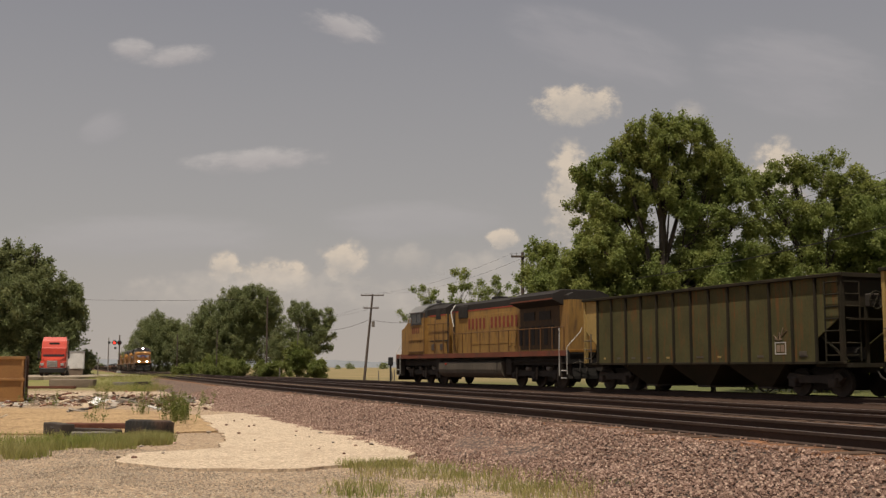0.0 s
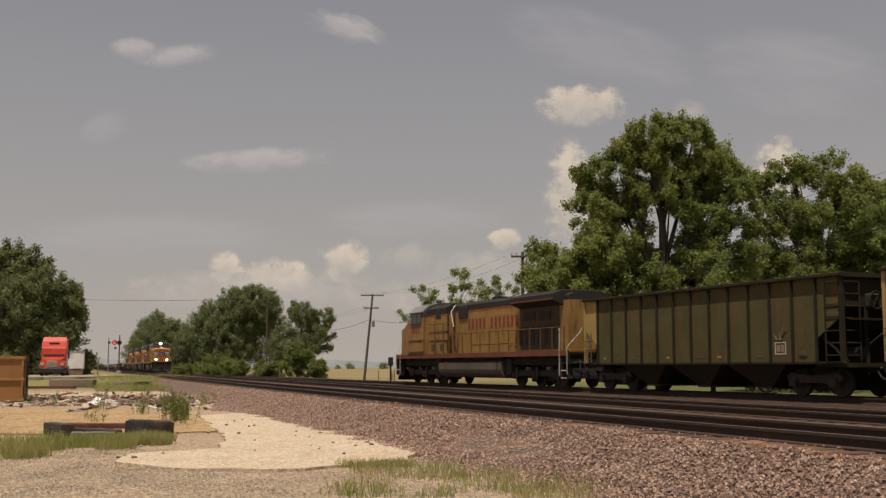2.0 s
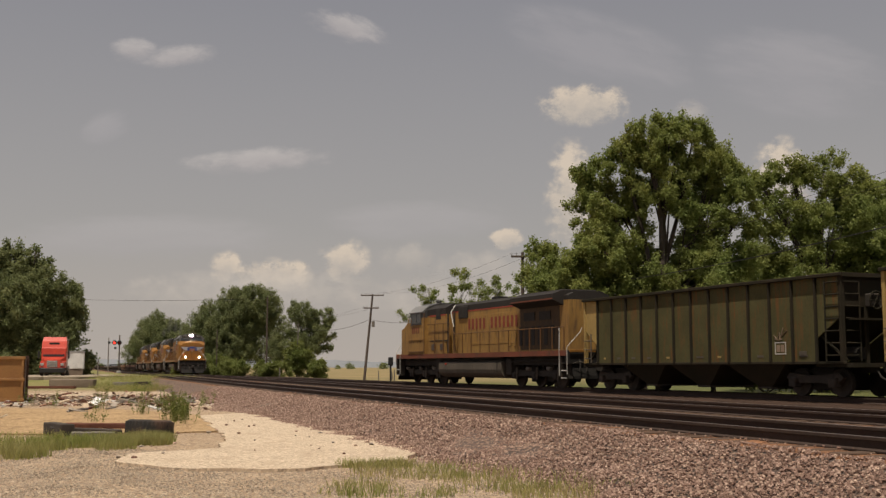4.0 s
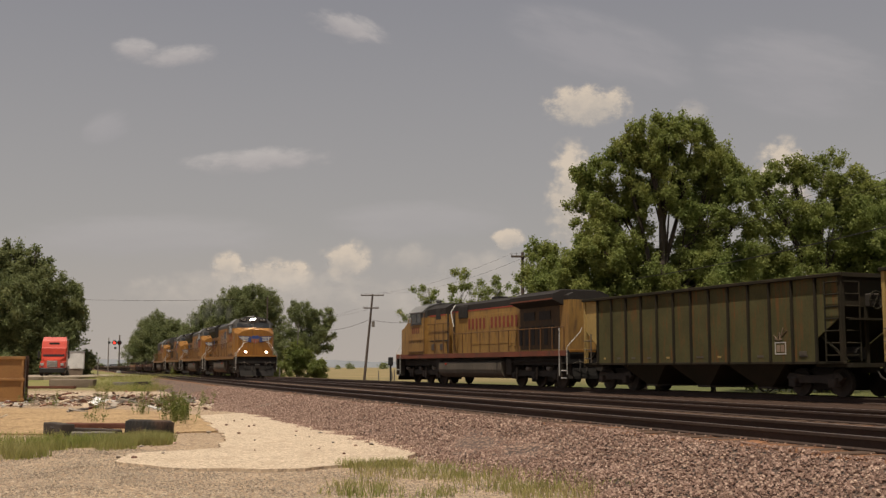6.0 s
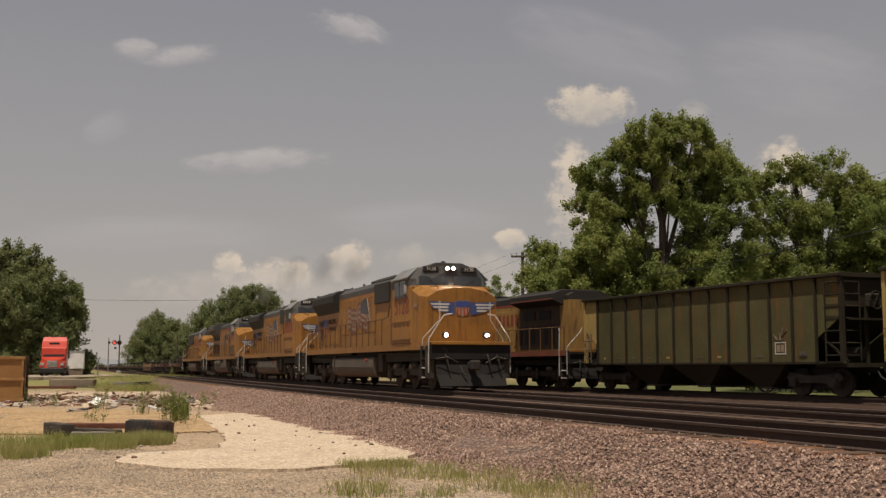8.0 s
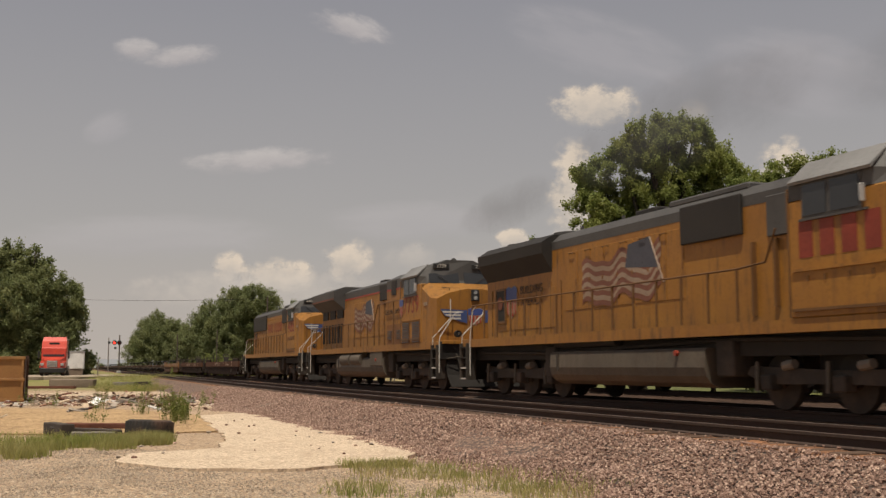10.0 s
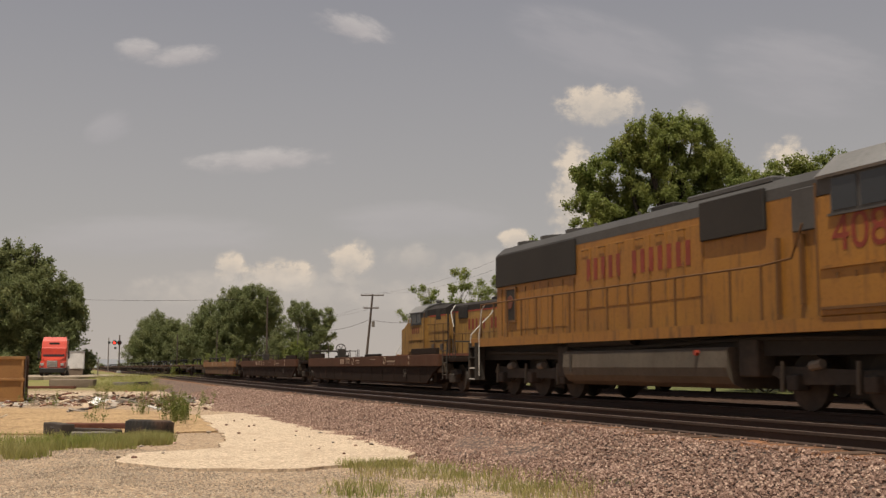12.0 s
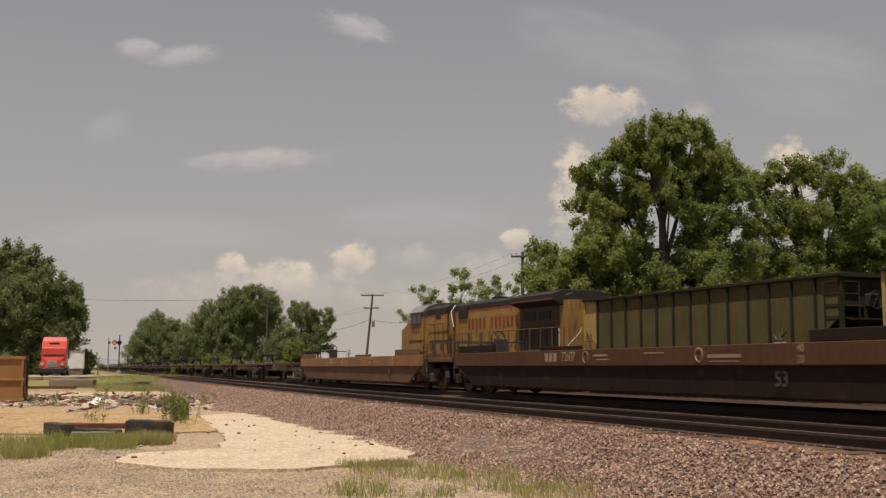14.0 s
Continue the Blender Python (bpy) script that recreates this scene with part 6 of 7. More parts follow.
def spine_car():
    w = thing("spine_car", "dark brown empty spine car with folded hitch stands", "spine car", "cars of the moving train")
    part("centre_beam", boxes((-7.2, 7.2, -0.42, 0.42, 0.55, 1.02), bev=0.03), M_SPINE, w)
    for x in (-6.2, -2.6, 1.0, 4.6, 6.4):
        part("cross_arm", boxes((x - 0.22, x + 0.22, -1.35, 1.35, 0.82, 1.04), bev=0.02), M_SPINE, w)
    for side in (-1, 1):
        part("wheel_ramp", boxes((-6.9, -1.8, min(0.72 * side, 1.38 * side), max(0.72 * side, 1.38 * side), 0.94, 1.08), bev=0.015), M_TAND, w)
        part("side_ledge", boxes((2.4, 6.8, min(0.95 * side, 1.35 * side), max(0.95 * side, 1.35 * side), 0.9, 1.05), bev=0.015), M_SPINE, w)
    bm = pipe([(5.2, -0.45, 1.05), (5.5, -0.3, 1.62), (5.5, 0.3, 1.62), (5.2, 0.45, 1.05)], 0.07, 6)
    boxes((5.15, 5.85, -0.45, 0.45, 1.6, 1.72), bev=0.02, bm=bm)
    part("hitch_stand", bm, M_BLACK, w)
    part("hitch_strut", pipe([(6.2, 0.0, 1.05), (5.6, 0.0, 1.6)], 0.06, 6), M_BLACK, w)
    part("tool_box", boxes((-0.6, 0.5, -1.2, -0.5, 0.62, 0.95), bev=0.03), M_TANK, w)
    bogie(w, 7.5, (-0.85, 0.85), 0.42, 1.15, fancy=False)
    coupler(w, -7.2, -1)
    return w


TRAIN = [(228.8, LEAD), (250.75, SECOND), (273.5, THIRD), (295.8, FOURTH)]
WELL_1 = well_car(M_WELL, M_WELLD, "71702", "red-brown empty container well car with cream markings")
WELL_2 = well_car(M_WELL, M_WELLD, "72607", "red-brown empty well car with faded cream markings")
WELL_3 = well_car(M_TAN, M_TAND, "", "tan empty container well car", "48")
TRAIN += [(319.3, WELL_1), (343.2, WELL_2), (367.1, WELL_3)]
SPINE = spine_car()
TRAIN.append((387.2, SPINE))
for k in range(1, 30):
    TRAIN.append((387.2 + 15.2 * k, copy_thing(SPINE, Matrix())))


# ---- road truck ----
def road_truck(m):
    t = thing("semi_truck", "bright red parked semi truck facing the lot", "truck", m=m)
    cab = part("cab", boxes((-1.22, 1.22, 0.9, 3.6, 0.9, 2.9), bev=0.08), M_TRED, t)
    bm = loft([[(-1.22, 1.15, 2.85), (1.22, 1.15, 2.85), (1.22, 3.6, 2.85), (-1.22, 3.6, 2.85)], [(-1.2, 1.45, 3.55), (1.2, 1.45, 3.55), (1.2, 3.6, 3.6), (-1.2, 3.6, 3.6)], [(-1.1, 1.9, 4.0), (1.1, 1.9, 4.0), (1.1, 3.6, 4.05), (-1.1, 3.6, 4.05)]])
    part("roof_fairing", bm, M_TRED, t)
    part("fairing_slot", boxes((-0.5, 0.5, 1.30, 1.40, 3.22, 3.42)), M_BLACK, t)
    hood = part("hood", loft([[(-0.8, -0.9, 0.75), (0.8, -0.9, 0.75), (0.8, -0.9, 1.62), (-0.8, -0.9, 1.62)], [(-1.15, 1.0, 0.75), (1.15, 1.0, 0.75), (1.15, 1.0, 1.95), (-1.15, 1.0, 1.95)]]), M_TRED, t)
    part("windscreen", loft([[(-1.05, 0.84, 1.98), (1.05, 0.84, 1.98), (1.0, 1.05, 2.72), (-1.0, 1.05, 2.72)], [(-1.05, 0.88, 1.98), (1.05, 0.88, 1.98), (1.0, 1.1, 2.72), (-1.0, 1.1, 2.72)]]), M_GLASS, t)
    g = part("grille", boxes((-0.5, 0.5, -0.99, -0.9, 0.85, 1.52), bev=0.02), M_CHROME, t, "chrome grille")
    for k in range(6):
        part("grille_bar", boxes((-0.46, 0.46, -1.01, -0.98, 0.90 + 0.1 * k, 0.93 + 0.1 * k)), M_BLACK, g)
    part("bumper", boxes((-1.22, 1.22, -1.05, -0.8, 0.3, 0.78), bev=0.05), M_BLACK, t)
    for s in (-1, 1):
        part("fender", loft([[(s * 0.75, -0.85, 0.8), (s * 1.22, -0.75, 0.8), (s * 1.18, -0.7, 1.35), (s * 0.75, -0.8, 1.5)], [(s * 0.75, 0.9, 0.8), (s * 1.25, 0.9, 0.8), (s * 1.25, 0.9, 1.5), (s * 0.75, 0.9, 1.7)]]), M_TRED, t)
        part("headlight", boxes((min(s * 0.78, s * 1.14), max(s * 0.78, s * 1.14), -0.9, -0.74, 1.0, 1.28), bev=0.03), M_CHROME, t)
        mi = part("mirror", boxes((min(s * 1.38, s * 1.55), max(s * 1.38, s * 1.55), 0.85, 0.95, 1.75, 2.55), bev=0.03), M_BLACK, t)
        part("mirror_arm", pipe([(s * 1.2, 0.95, 2.4), (s * 1.45, 0.9, 2.4)], 0.025, 6), M_BLACK, mi)
        part("exhaust_pipe", rod((s * 1.15, 3.75, 0.9), (s * 1.15, 3.75, 3.8), 0.08, 10), M_CHROME, t)
        part("step_tank", boxes((min(s * 0.9, s * 1.22), max(s * 0.9, s * 1.22), 1.4, 3.2, 0.4, 0.85), bev=0.06), M_BLACK, t)
        for y in (0.1, 5.4, 6.7):
            w = part("wheel", rod((s * 0.86, y, 0.5), (s * 1.2, y, 0.5), 0.5, 18), M_TYRE, t)
            part("rim", rod((s * 1.2, y, 0.5), (s * 1.22, y, 0.5), 0.28, 14), M_CHROME, w)
    part("chassis", boxes((-0.45, 0.45, 0.0, 7.3, 0.6, 0.85)), M_BLACK, t)
    part("fifth_wheel", boxes((-0.5, 0.5, 5.4, 6.6, 0.85, 1.1), bev=0.05), M_BLACK, t)
    return t


road_truck(pose(-40.15, 112.5, 0.625, 0, 0, 15.5))


def white_cabinet():
    t = thing("equipment_shelter", "white metal equipment shelter on a dark plinth by the crossing", "shelter", m=pose(-41.15, 122, 0.6, 0, 0, 16))
    part("plinth", boxes((-0.95, 0.95, -0.95, 0.95, 0, 0.7), bev=0.03), M_BLOCK, t)
    part("body", boxes((-1.05, 1.05, -1, 1, 0.7, 2.6), bev=0.03), M_TWHITE, t)
    part("roof", boxes((-1.12, 1.12, -1.08, 1.08, 2.6, 2.68), bev=0.02), M_SIGNAL, t)
    part("door", boxes((-0.1, 0.75, -1.03, -1.0, 0.78, 2.5), bev=0.01), M_TWHITE, t)
    part("vent", boxes((-0.75, -0.4, -1.03, -1.0, 2.1, 2.35), bev=0.01), M_SIGNAL, t)


white_cabinet()


# ---- poles, wires, signals ----
def utility_pole(x, y, z, h, lean, arms, label, material=M_POLE, r=0.15):
    p = thing("utility_pole", label, "utility pole", "utility poles", pose(x, y, z))
    part("mast", rod((0, 0, -0.3), (lean, 0, h), r, 10, None, r * 0.65), material, p)
    for zz, half in arms:
        ax = lean * zz / h
        a = part("crossarm", boxes((ax - half, ax + half, -0.22, -0.10, zz - 0.06, zz + 0.06), bev=0.01), material, p)
        for k in (-0.95, -0.55, 0.55, 0.95):
            part("insulator", rod((ax + k * half, -0.16, zz + 0.06), (ax + k * half, -0.16, zz + 0.2), 0.035, 6), M_SIGNAL, a)
    return p


pl = utility_pole(-8.3, 115, 0.1, 9.1, 0.85, [(8.95, 1.2), (7.6, 0.8)], "dark leaning wooden utility pole with two crossarms")
part("transformer", rod((0.95, -0.35, 5.6), (0.95, -0.35, 6.2), 0.16, 12), M_PALE, pl)
pl = utility_pole(5.1, 70, 0.1, 8.8, 0.05, [(8.5, 0.75)], "dark wooden utility pole behind the siding")
part("cutout", rod((0.25, -0.2, 8.0), (0.3, -0.2, 8.35), 0.06, 8), M_PALE, pl)
utility_pole(16.9, 30, 0.1, 8.25, 0.0, [(7.95, 0.75)], "dark wooden utility pole beside the siding")
utility_pole(-21.0, 130, 0.1, 9.8, 0.0, [], "plain weathered wooden pole", M_POLE, 0.12)
utility_pole(-17.5, 131, 0.1, 6.6, 0.1, [], "thin pale wooden pole", M_PALE, 0.09)
utility_pole(-37.5, 154, 0.1, 6.0, 0.0, [], "thin pale wooden pole", M_POLE, 0.09)
utility_pole(-72, 235, 0.3, 7.5, 0.0, [], "thin pale distant pole", M_PALE, 0.14)
utility_pole(-29, 140, 0.1, 6.2, 0.0, [], "thin pale wooden pole", M_POLE, 0.09)


def wire(p, q, sag, r=0.007):
    pts = []
    for i in range(15):
        f = i / 14
        v = Vector(p).lerp(Vector(q), f)
        v.z -= sag * 4 * f * (1 - f)
        pts.append(tuple(v))
    tagged(new("overhead_wire", mesh_of(pipe(pts, r, 4), M_WIRE, "overhead_wire")), "thin sagging overhead wire between poles", "wire", "overhead wires")


for k in (-1, 1):
    wire((-7.46 + 1.1 * k, 114.85, 9.25), (5.14 + 0.7 * k, 69.85, 8.8), 0.7)
    wire((5.14 + 0.7 * k, 69.85, 8.8), (16.9 + 0.7 * k, 29.85, 8.25), 0.9)
    wire((-7.6 + 0.7 * k, 114.85, 7.9), (-21, 130, 7.8), 0.9)
wire((-7.75, 115, 6.5), (5.1, 70, 6.3), 1.0, 0.02)
wire((5.1, 70, 6.6), (16.9, 30, 6.6), 0.7, 0.02)
wire((-7.75, 115, 6.5), (-17.4, 131, 6.4), 0.8, 0.02)
wire((-48, 128, 9.6), (-21, 130, 9.7), 0.3, 0.02)


def crossing_signal(x, y, z, label):
    s = thing("crossing_signal", label, "crossing signal", "", pose(x, y, z))
    part("mast", rod((0, 0, 0), (0, 0, 5.9), 0.09, 10), M_POLE, s)
    part("base", boxes((-0.3, 0.3, -0.3, 0.3, 0, 0.35), bev=0.03), M_SIGNAL, s)
    part("arm", boxes((-1.7, 0.1, -0.05, 0.05, 4.7, 4.82)), M_SIGNAL, s)
    part("side_lamp", boxes((-1.75, -1.45, -0.25, 0.05, 4.6, 4.95), bev=0.03), M_BLACK, s)
    part("lower_lamp", boxes((-0.75, -0.45, -0.25, 0.05, 3.75, 4.05), bev=0.03), M_BLACK, s)
    for k, lx in enumerate((-0.75, 0.0)):
        d = part("lamp_shield", rod((lx, -0.10, 4.75), (lx, -0.06, 4.75), 0.36, 18), M_BLACK, s)
        part("lamp", rod((lx, -0.13, 4.75), (lx, -0.10, 4.75), 0.2, 16), M_DULLRED if k else M_REDLAMP, d)
        part("hood", prism([(lx - 0.24, 4.75), (lx - 0.17, 4.92), (lx, 4.99), (lx + 0.17, 4.92), (lx + 0.24, 4.75), (lx + 0.2, 4.75), (lx, 4.95), (lx - 0.2, 4.75)], "y", -0.35, -0.10), M_BLACK, d)


crossing_signal(-50.4, 170, 0.55, "tall silver crossing signal with one lit red lamp")


def small_posts():
    t = thing("switch_stand", "black railway switch stand with target lamp", "switch stand", m=pose(-3.35, 70, 0.1))
    part("post", rod((0, 0, 0), (0, 0, 1.5), 0.06, 8), M_BLACK, t)
    part("target", boxes((-0.16, 0.16, -0.1, 0.1, 1.5, 2.05), bev=0.05), M_BLACK, t)
    for k, (x, y, h) in enumerate([(-6.6, 112, 1.0), (-5.5, 118, 0.9), (-17.6, 118, 1.3), (-36.6, 116, 1.8), (-4.8, 108, 1.1), (-60.5, 185, 3.5)]):
        single("marker_post", rod((0, 0, 0), (0, 0, h), 0.06, 8), M_PALE, "short pale marker post in the grass", "post", "marker posts", pose(x, y, ground_z(x, y)))


small_posts()


# ---- things on the lot ----
def dumpster():
    t = thing("dumpster", "ochre ribbed steel dumpster on bare ground", "dumpster", m=pose(-17.67, 46.2, 0.0, 0, 0, 19))
    part("shell", boxes((-4.6, 0, 0.0, 0.06, 0.08, 1.95), (-4.6, 0, 1.9, 1.96, 0.08, 1.95), (-4.6, 0, 0.06, 1.9, 0.08, 0.14), (-4.6, -4.54, 0.06, 1.9, 0.14, 1.95)), M_BOX, t)
    part("end_wall", boxes((-0.06, 0.012, 0.0, 1.96, 0.08, 1.95)), M_BOXD, t)
    for z in (0.12, 0.98, 1.88):
        part("rib", boxes((-4.62, 0.03, -0.07, 0.0, z - 0.06, z + 0.06), bev=0.012), M_BOX, t)
    for x in (-4.5, -3.4, -2.3, -1.2, -0.08):
        part("rib", boxes((x - 0.05, x + 0.05, -0.055, 0.0, 0.1, 1.9), bev=0.012), M_BOX, t)
    part("corner_post", boxes((-0.02, 0.10, 1.86, 1.98, 0.05, 2.0)), M_BOXD, t)
    part("skid", boxes((-4.5, -0.1, 0.2, 0.4, 0.0, 0.08), (-4.5, -0.1, 1.5, 1.7, 0.0, 0.08)), M_UNDER, t)


dumpster()


def old_tyre(m, label):
    t = thing("tyre", label, "tyre", m=m)
    bm = bmesh.new()
    prof = [(0.27, -0.13), (0.30, -0.16), (0.44, -0.165), (0.50, -0.12), (0.515, 0.0), (0.50, 0.12), (0.44, 0.165), (0.30, 0.16), (0.27, 0.13), (0.34, 0.0)]
    n = 40
    rings = [[bm.verts.new((r * math.cos(6.2832 * i / n), r * math.sin(6.2832 * i / n), z)) for r, z in prof] for i in range(n)]
    for i in range(n):
        a, b = rings[i], rings[(i + 1) % n]
        for j in range(len(prof)):
            k = (j + 1) % len(prof)
            bm.faces.new((a[j], b[j], b[k], a[k]))
    bmesh.ops.recalc_face_normals(bm, faces=bm.faces[:])
    part("carcass", bm, M_TYRE, t, smooth=True)
    bm = bmesh.new()
    for i in range(36):
        a = 6.2832 * i / 36
        for z in (-0.07, 0.07):
            bmesh.ops.create_cube(bm, size=1, matrix=Matrix.Rotation(a + z, 4, "Z") @ Matrix.Translation((0.515, 0, z)) @ Matrix.Diagonal((0.006, 0.06, 0.11, 1)))
    part("tread", bm, M_TYRE, t, "worn tread blocks")


old_tyre(pose(-6.40, 24.0, 0.19, -3, 3, 20), "worn black truck tyre lying in the grass")


def beam(x, y, z, length, w, h, turn, material, label, tilt=0.0):
    bm = boxes((-length / 2, length / 2, -w / 2, w / 2, 0, h), bev=0.02)
    bmesh.ops.subdivide_edges(bm, edges=[e for e in bm.edges if e.calc_length() > length * 0.7], cuts=6)
    for v in bm.verts:
        v.co += Vector(noise.noise_vector(v.co * 2.7 + Vector((x, y, 0)))) * 0.02
    single("timber_beam", bm, material, label, "beam", "beams on the lot", pose(x, y, z, 0, tilt, turn))


beam(-8.38, 24.0, 0.03, 1.15, 0.3, 0.26, -52, M_WOOD, "black creosoted timber beam on the grass")
beam(-7.75, 24.6, 0.14, 1.5, 0.22, 0.12, -5, M_RUSTB, "rusty brown beam lying on old timber")
beam(-7.8, 24.0, 0.02, 1.5, 0.3, 0.16, 4, M_WOOD, "weathered black timber beam on the grass", 3)
beam(-7.5, 23.6, 0.02, 0.9, 0.18, 0.1, 8, M_PALE, "split grey timber piece on the grass")
beam(-24.2, 84, 0.05, 2.2, 0.35, 0.3, -3, M_PALE, "pale concrete sleeper lying in grass")
beam(-22.9, 83.5, 0.05, 1.2, 0.4, 0.34, 5, M_WOOD, "dark timber sleeper lying in grass")
beam(-26.5, 74, 0.05, 3.4, 0.3, 0.18, -2, M_RUSTB, "long brown timber edging in the grass")

bm = boxes((-1.65, 1.65, -0.35, 0.35, 0, 0.62), bev=0.05)
bmesh.ops.subdivide_edges(bm, edges=bm.edges[:], cuts=2)
for v in bm.verts:
    v.co += Vector(noise.noise_vector(v.co * 1.9)) * 0.04
single("concrete_block", bm, M_BLOCK, "long weathered concrete block at the lot's end", "concrete block", "", pose(-27.2, 80.5, 0.0, 0, 0, -2))


def rubble():
    """Broken boards, slabs and paper strewn over the old pavement."""
    rng = random.Random(21)
    mats = (M_DEBRIS, M_DEBRISD, M_RUSTB, M_DEBRIS, M_RUSTB, M_WOOD, M_DEBRIS, M_PALE, M_RAILING, M_BLOCK, M_DEBRISD, M_RUBBLEPAD)
    for k in range(290):
        x = rng.uniform(-20.5, -11.0) if k < 190 else rng.uniform(-13, -6.5)
        y = rng.gauss(47.5, 4.0) if k < 190 else rng.gauss(50, 7)
        a, b, c = 0.12 + 0.75 * rng.random() ** 2, rng.uniform(0.06, 0.26), rng.uniform(0.015, 0.07)
        bm = boxes((-a / 2, a / 2, -b / 2, b / 2, -c / 2, c / 2))
        for v in bm.verts:
            v.co += Vector((rng.uniform(-0.05, 0.05), rng.uniform(-0.04, 0.04), rng.uniform(-0.015, 0.015)))
        single("debris_piece", bm, rng.choice(mats), "broken board or slab piece in the rubble", "debris", "rubble on the lot", pose(x, y, 0.05 + c / 2 + 0.04 * rng.random(), rng.uniform(-20, 20), rng.uniform(-20, 20), rng.uniform(0, 180)))
    # small chips and splinters between them
    vs, fs = [], []
    for k in range(2600):
        x, y = rng.uniform(-22, -7.0), rng.gauss(48.5, 5.5)
        if y < 41.5 or noise.noise(Vector((x * 0.5, y * 0.25, 9))) < -0.15:
            continue
        q = Euler((rng.uniform(-0.5, 0.5), rng.uniform(-0.5, 0.5), rng.uniform(0, 6.3))).to_matrix()
        a, b, c = rng.uniform(0.03, 0.16), rng.uniform(0.02, 0.08), rng.uniform(0.008, 0.03)
        n = len(vs)
        for p in ((-a, -b, 0), (a, -b, 0), (a * 0.8, b, 0), (-a, b * 0.7, 0), (-a, -b, c), (a, -b, c), (a * 0.7, b, c), (-a, b * 0.6, c)):
            v = q @ Vector(p)
            vs.append((x + v.x, y + v.y, 0.05 + v.z))
        fs += [(n + 3, n + 2, n + 1, n), (n + 4, n + 5, n + 6, n + 7), (n, n + 1, n + 5, n + 4), (n + 1, n + 2, n + 6, n + 5), (n + 2, n + 3, n + 7, n + 6), (n + 3, n, n + 4, n + 7)]
    me = bpy.data.meshes.new("rubble_chips")
    me.from_pydata(vs, [], fs)
    me.materials.append(M_CHIPS)
    tagged(new("rubble_chips", me), "small pale and rust-brown chips of rubble", "rubble", kind="stuff")
    bm = bmesh.new()
    vs = [bm.verts.new(p) for p in ((-0.3, -0.1, 0.0), (0.25, -0.12, 0.02), (0.32, 0.2, 0.24), (0.08, 0.25, 0.32), (-0.08, 0.22, 0.16))]
    bm.faces.new(vs)
    got = bmesh.ops.extrude_face_region(bm, geom=bm.faces[:])
    bmesh.ops.translate(bm, verts=[v for v in got["geom"] if isinstance(v, bmesh.types.BMVert)], vec=(0, 0.02, 0))
    single("board", bm, M_TWHITE, "torn white board standing in the rubble", "board", "rubble on the lot", pose(-13.6, 42.5, 0.04))


rubble()


def scraps():
    rng = random.Random(5)
    for k in range(60):
        x, y = rng.uniform(-6, -0.8), rng.uniform(17.5, 31)
        s = rng.uniform(0.02, 0.07)
        bm = bmesh.new()
        bmesh.ops.create_icosphere(bm, subdivisions=1, radius=s)
        for v in bm.verts:
            v.co *= rng.uniform(0.6, 1.2)
            v.co.z *= 0.5
        single("loose_stone", bm, rng.choice((M_DEBRISD, M_STONE, M_DEBRIS)), "loose stone on the concrete pad", "stone", "loose stones on the pad", pose(x, y, 0.06))
    single("plank", boxes((-0.8, 0.8, -0.06, 0.06, 0, 0.05), bev=0.01), M_WOOD, "dark plank lying by the ballast", "plank", "", pose(-4.0, 36.2, 0.06, 0, 0, -8))


scraps()


# ---- ties: the stretch beside the lot as single pieces, the rest in one ----
def ties():
    bm = boxes((-1.3, 1.3, -0.115, 0.115, -0.17, 0.0), bev=0.012)
    me = mesh_of(bm, M_TIE, "tie")
    for track, off in ((TRACK_A, -4.24), (TRACK_B, 0.0)):
        for k in range(150):
            s = -11 + 0.53 * k
            x, y, hd = on_track(s, off)
            ob = new("tie", me)
            ob.parent = track
            ob.matrix_basis = Matrix.Translation((x, y, RAIL_Z - 0.168)) @ Matrix.Rotation(hd + random.uniform(-0.015, 0.015), 4, "Z")
        far = bmesh.new()
        for k in range(150, 420):
            x, y, hd = on_track(-11 + 0.53 * k, off)
            bmesh.ops.create_cube(far, size=1, matrix=Matrix.Translation((x, y, RAIL_Z - 0.253)) @ Matrix.Rotation(hd, 4, "Z") @ Matrix.Diagonal((2.6, 0.23, 0.17, 1)))
        tagged(part("far_ties", far, M_TIE, track), kind="stuff")
    far = bmesh.new()
    turn = math.atan2(PARK_N.y, PARK_N.x)
    for k in range(180):
        p = PARK_P + PARK_U * (-30 + 0.55 * k) + PARK_N * 0.75
        bmesh.ops.create_cube(far, size=1, matrix=Matrix.Translation((p.x, p.y, PARK_Z - 0.255)) @ Matrix.Rotation(turn, 4, "Z") @ Matrix.Diagonal((2.6, 0.23, 0.17, 1)))
    tagged(part("siding_ties", far, M_TIE, TRACK_C), kind="stuff")


ties()


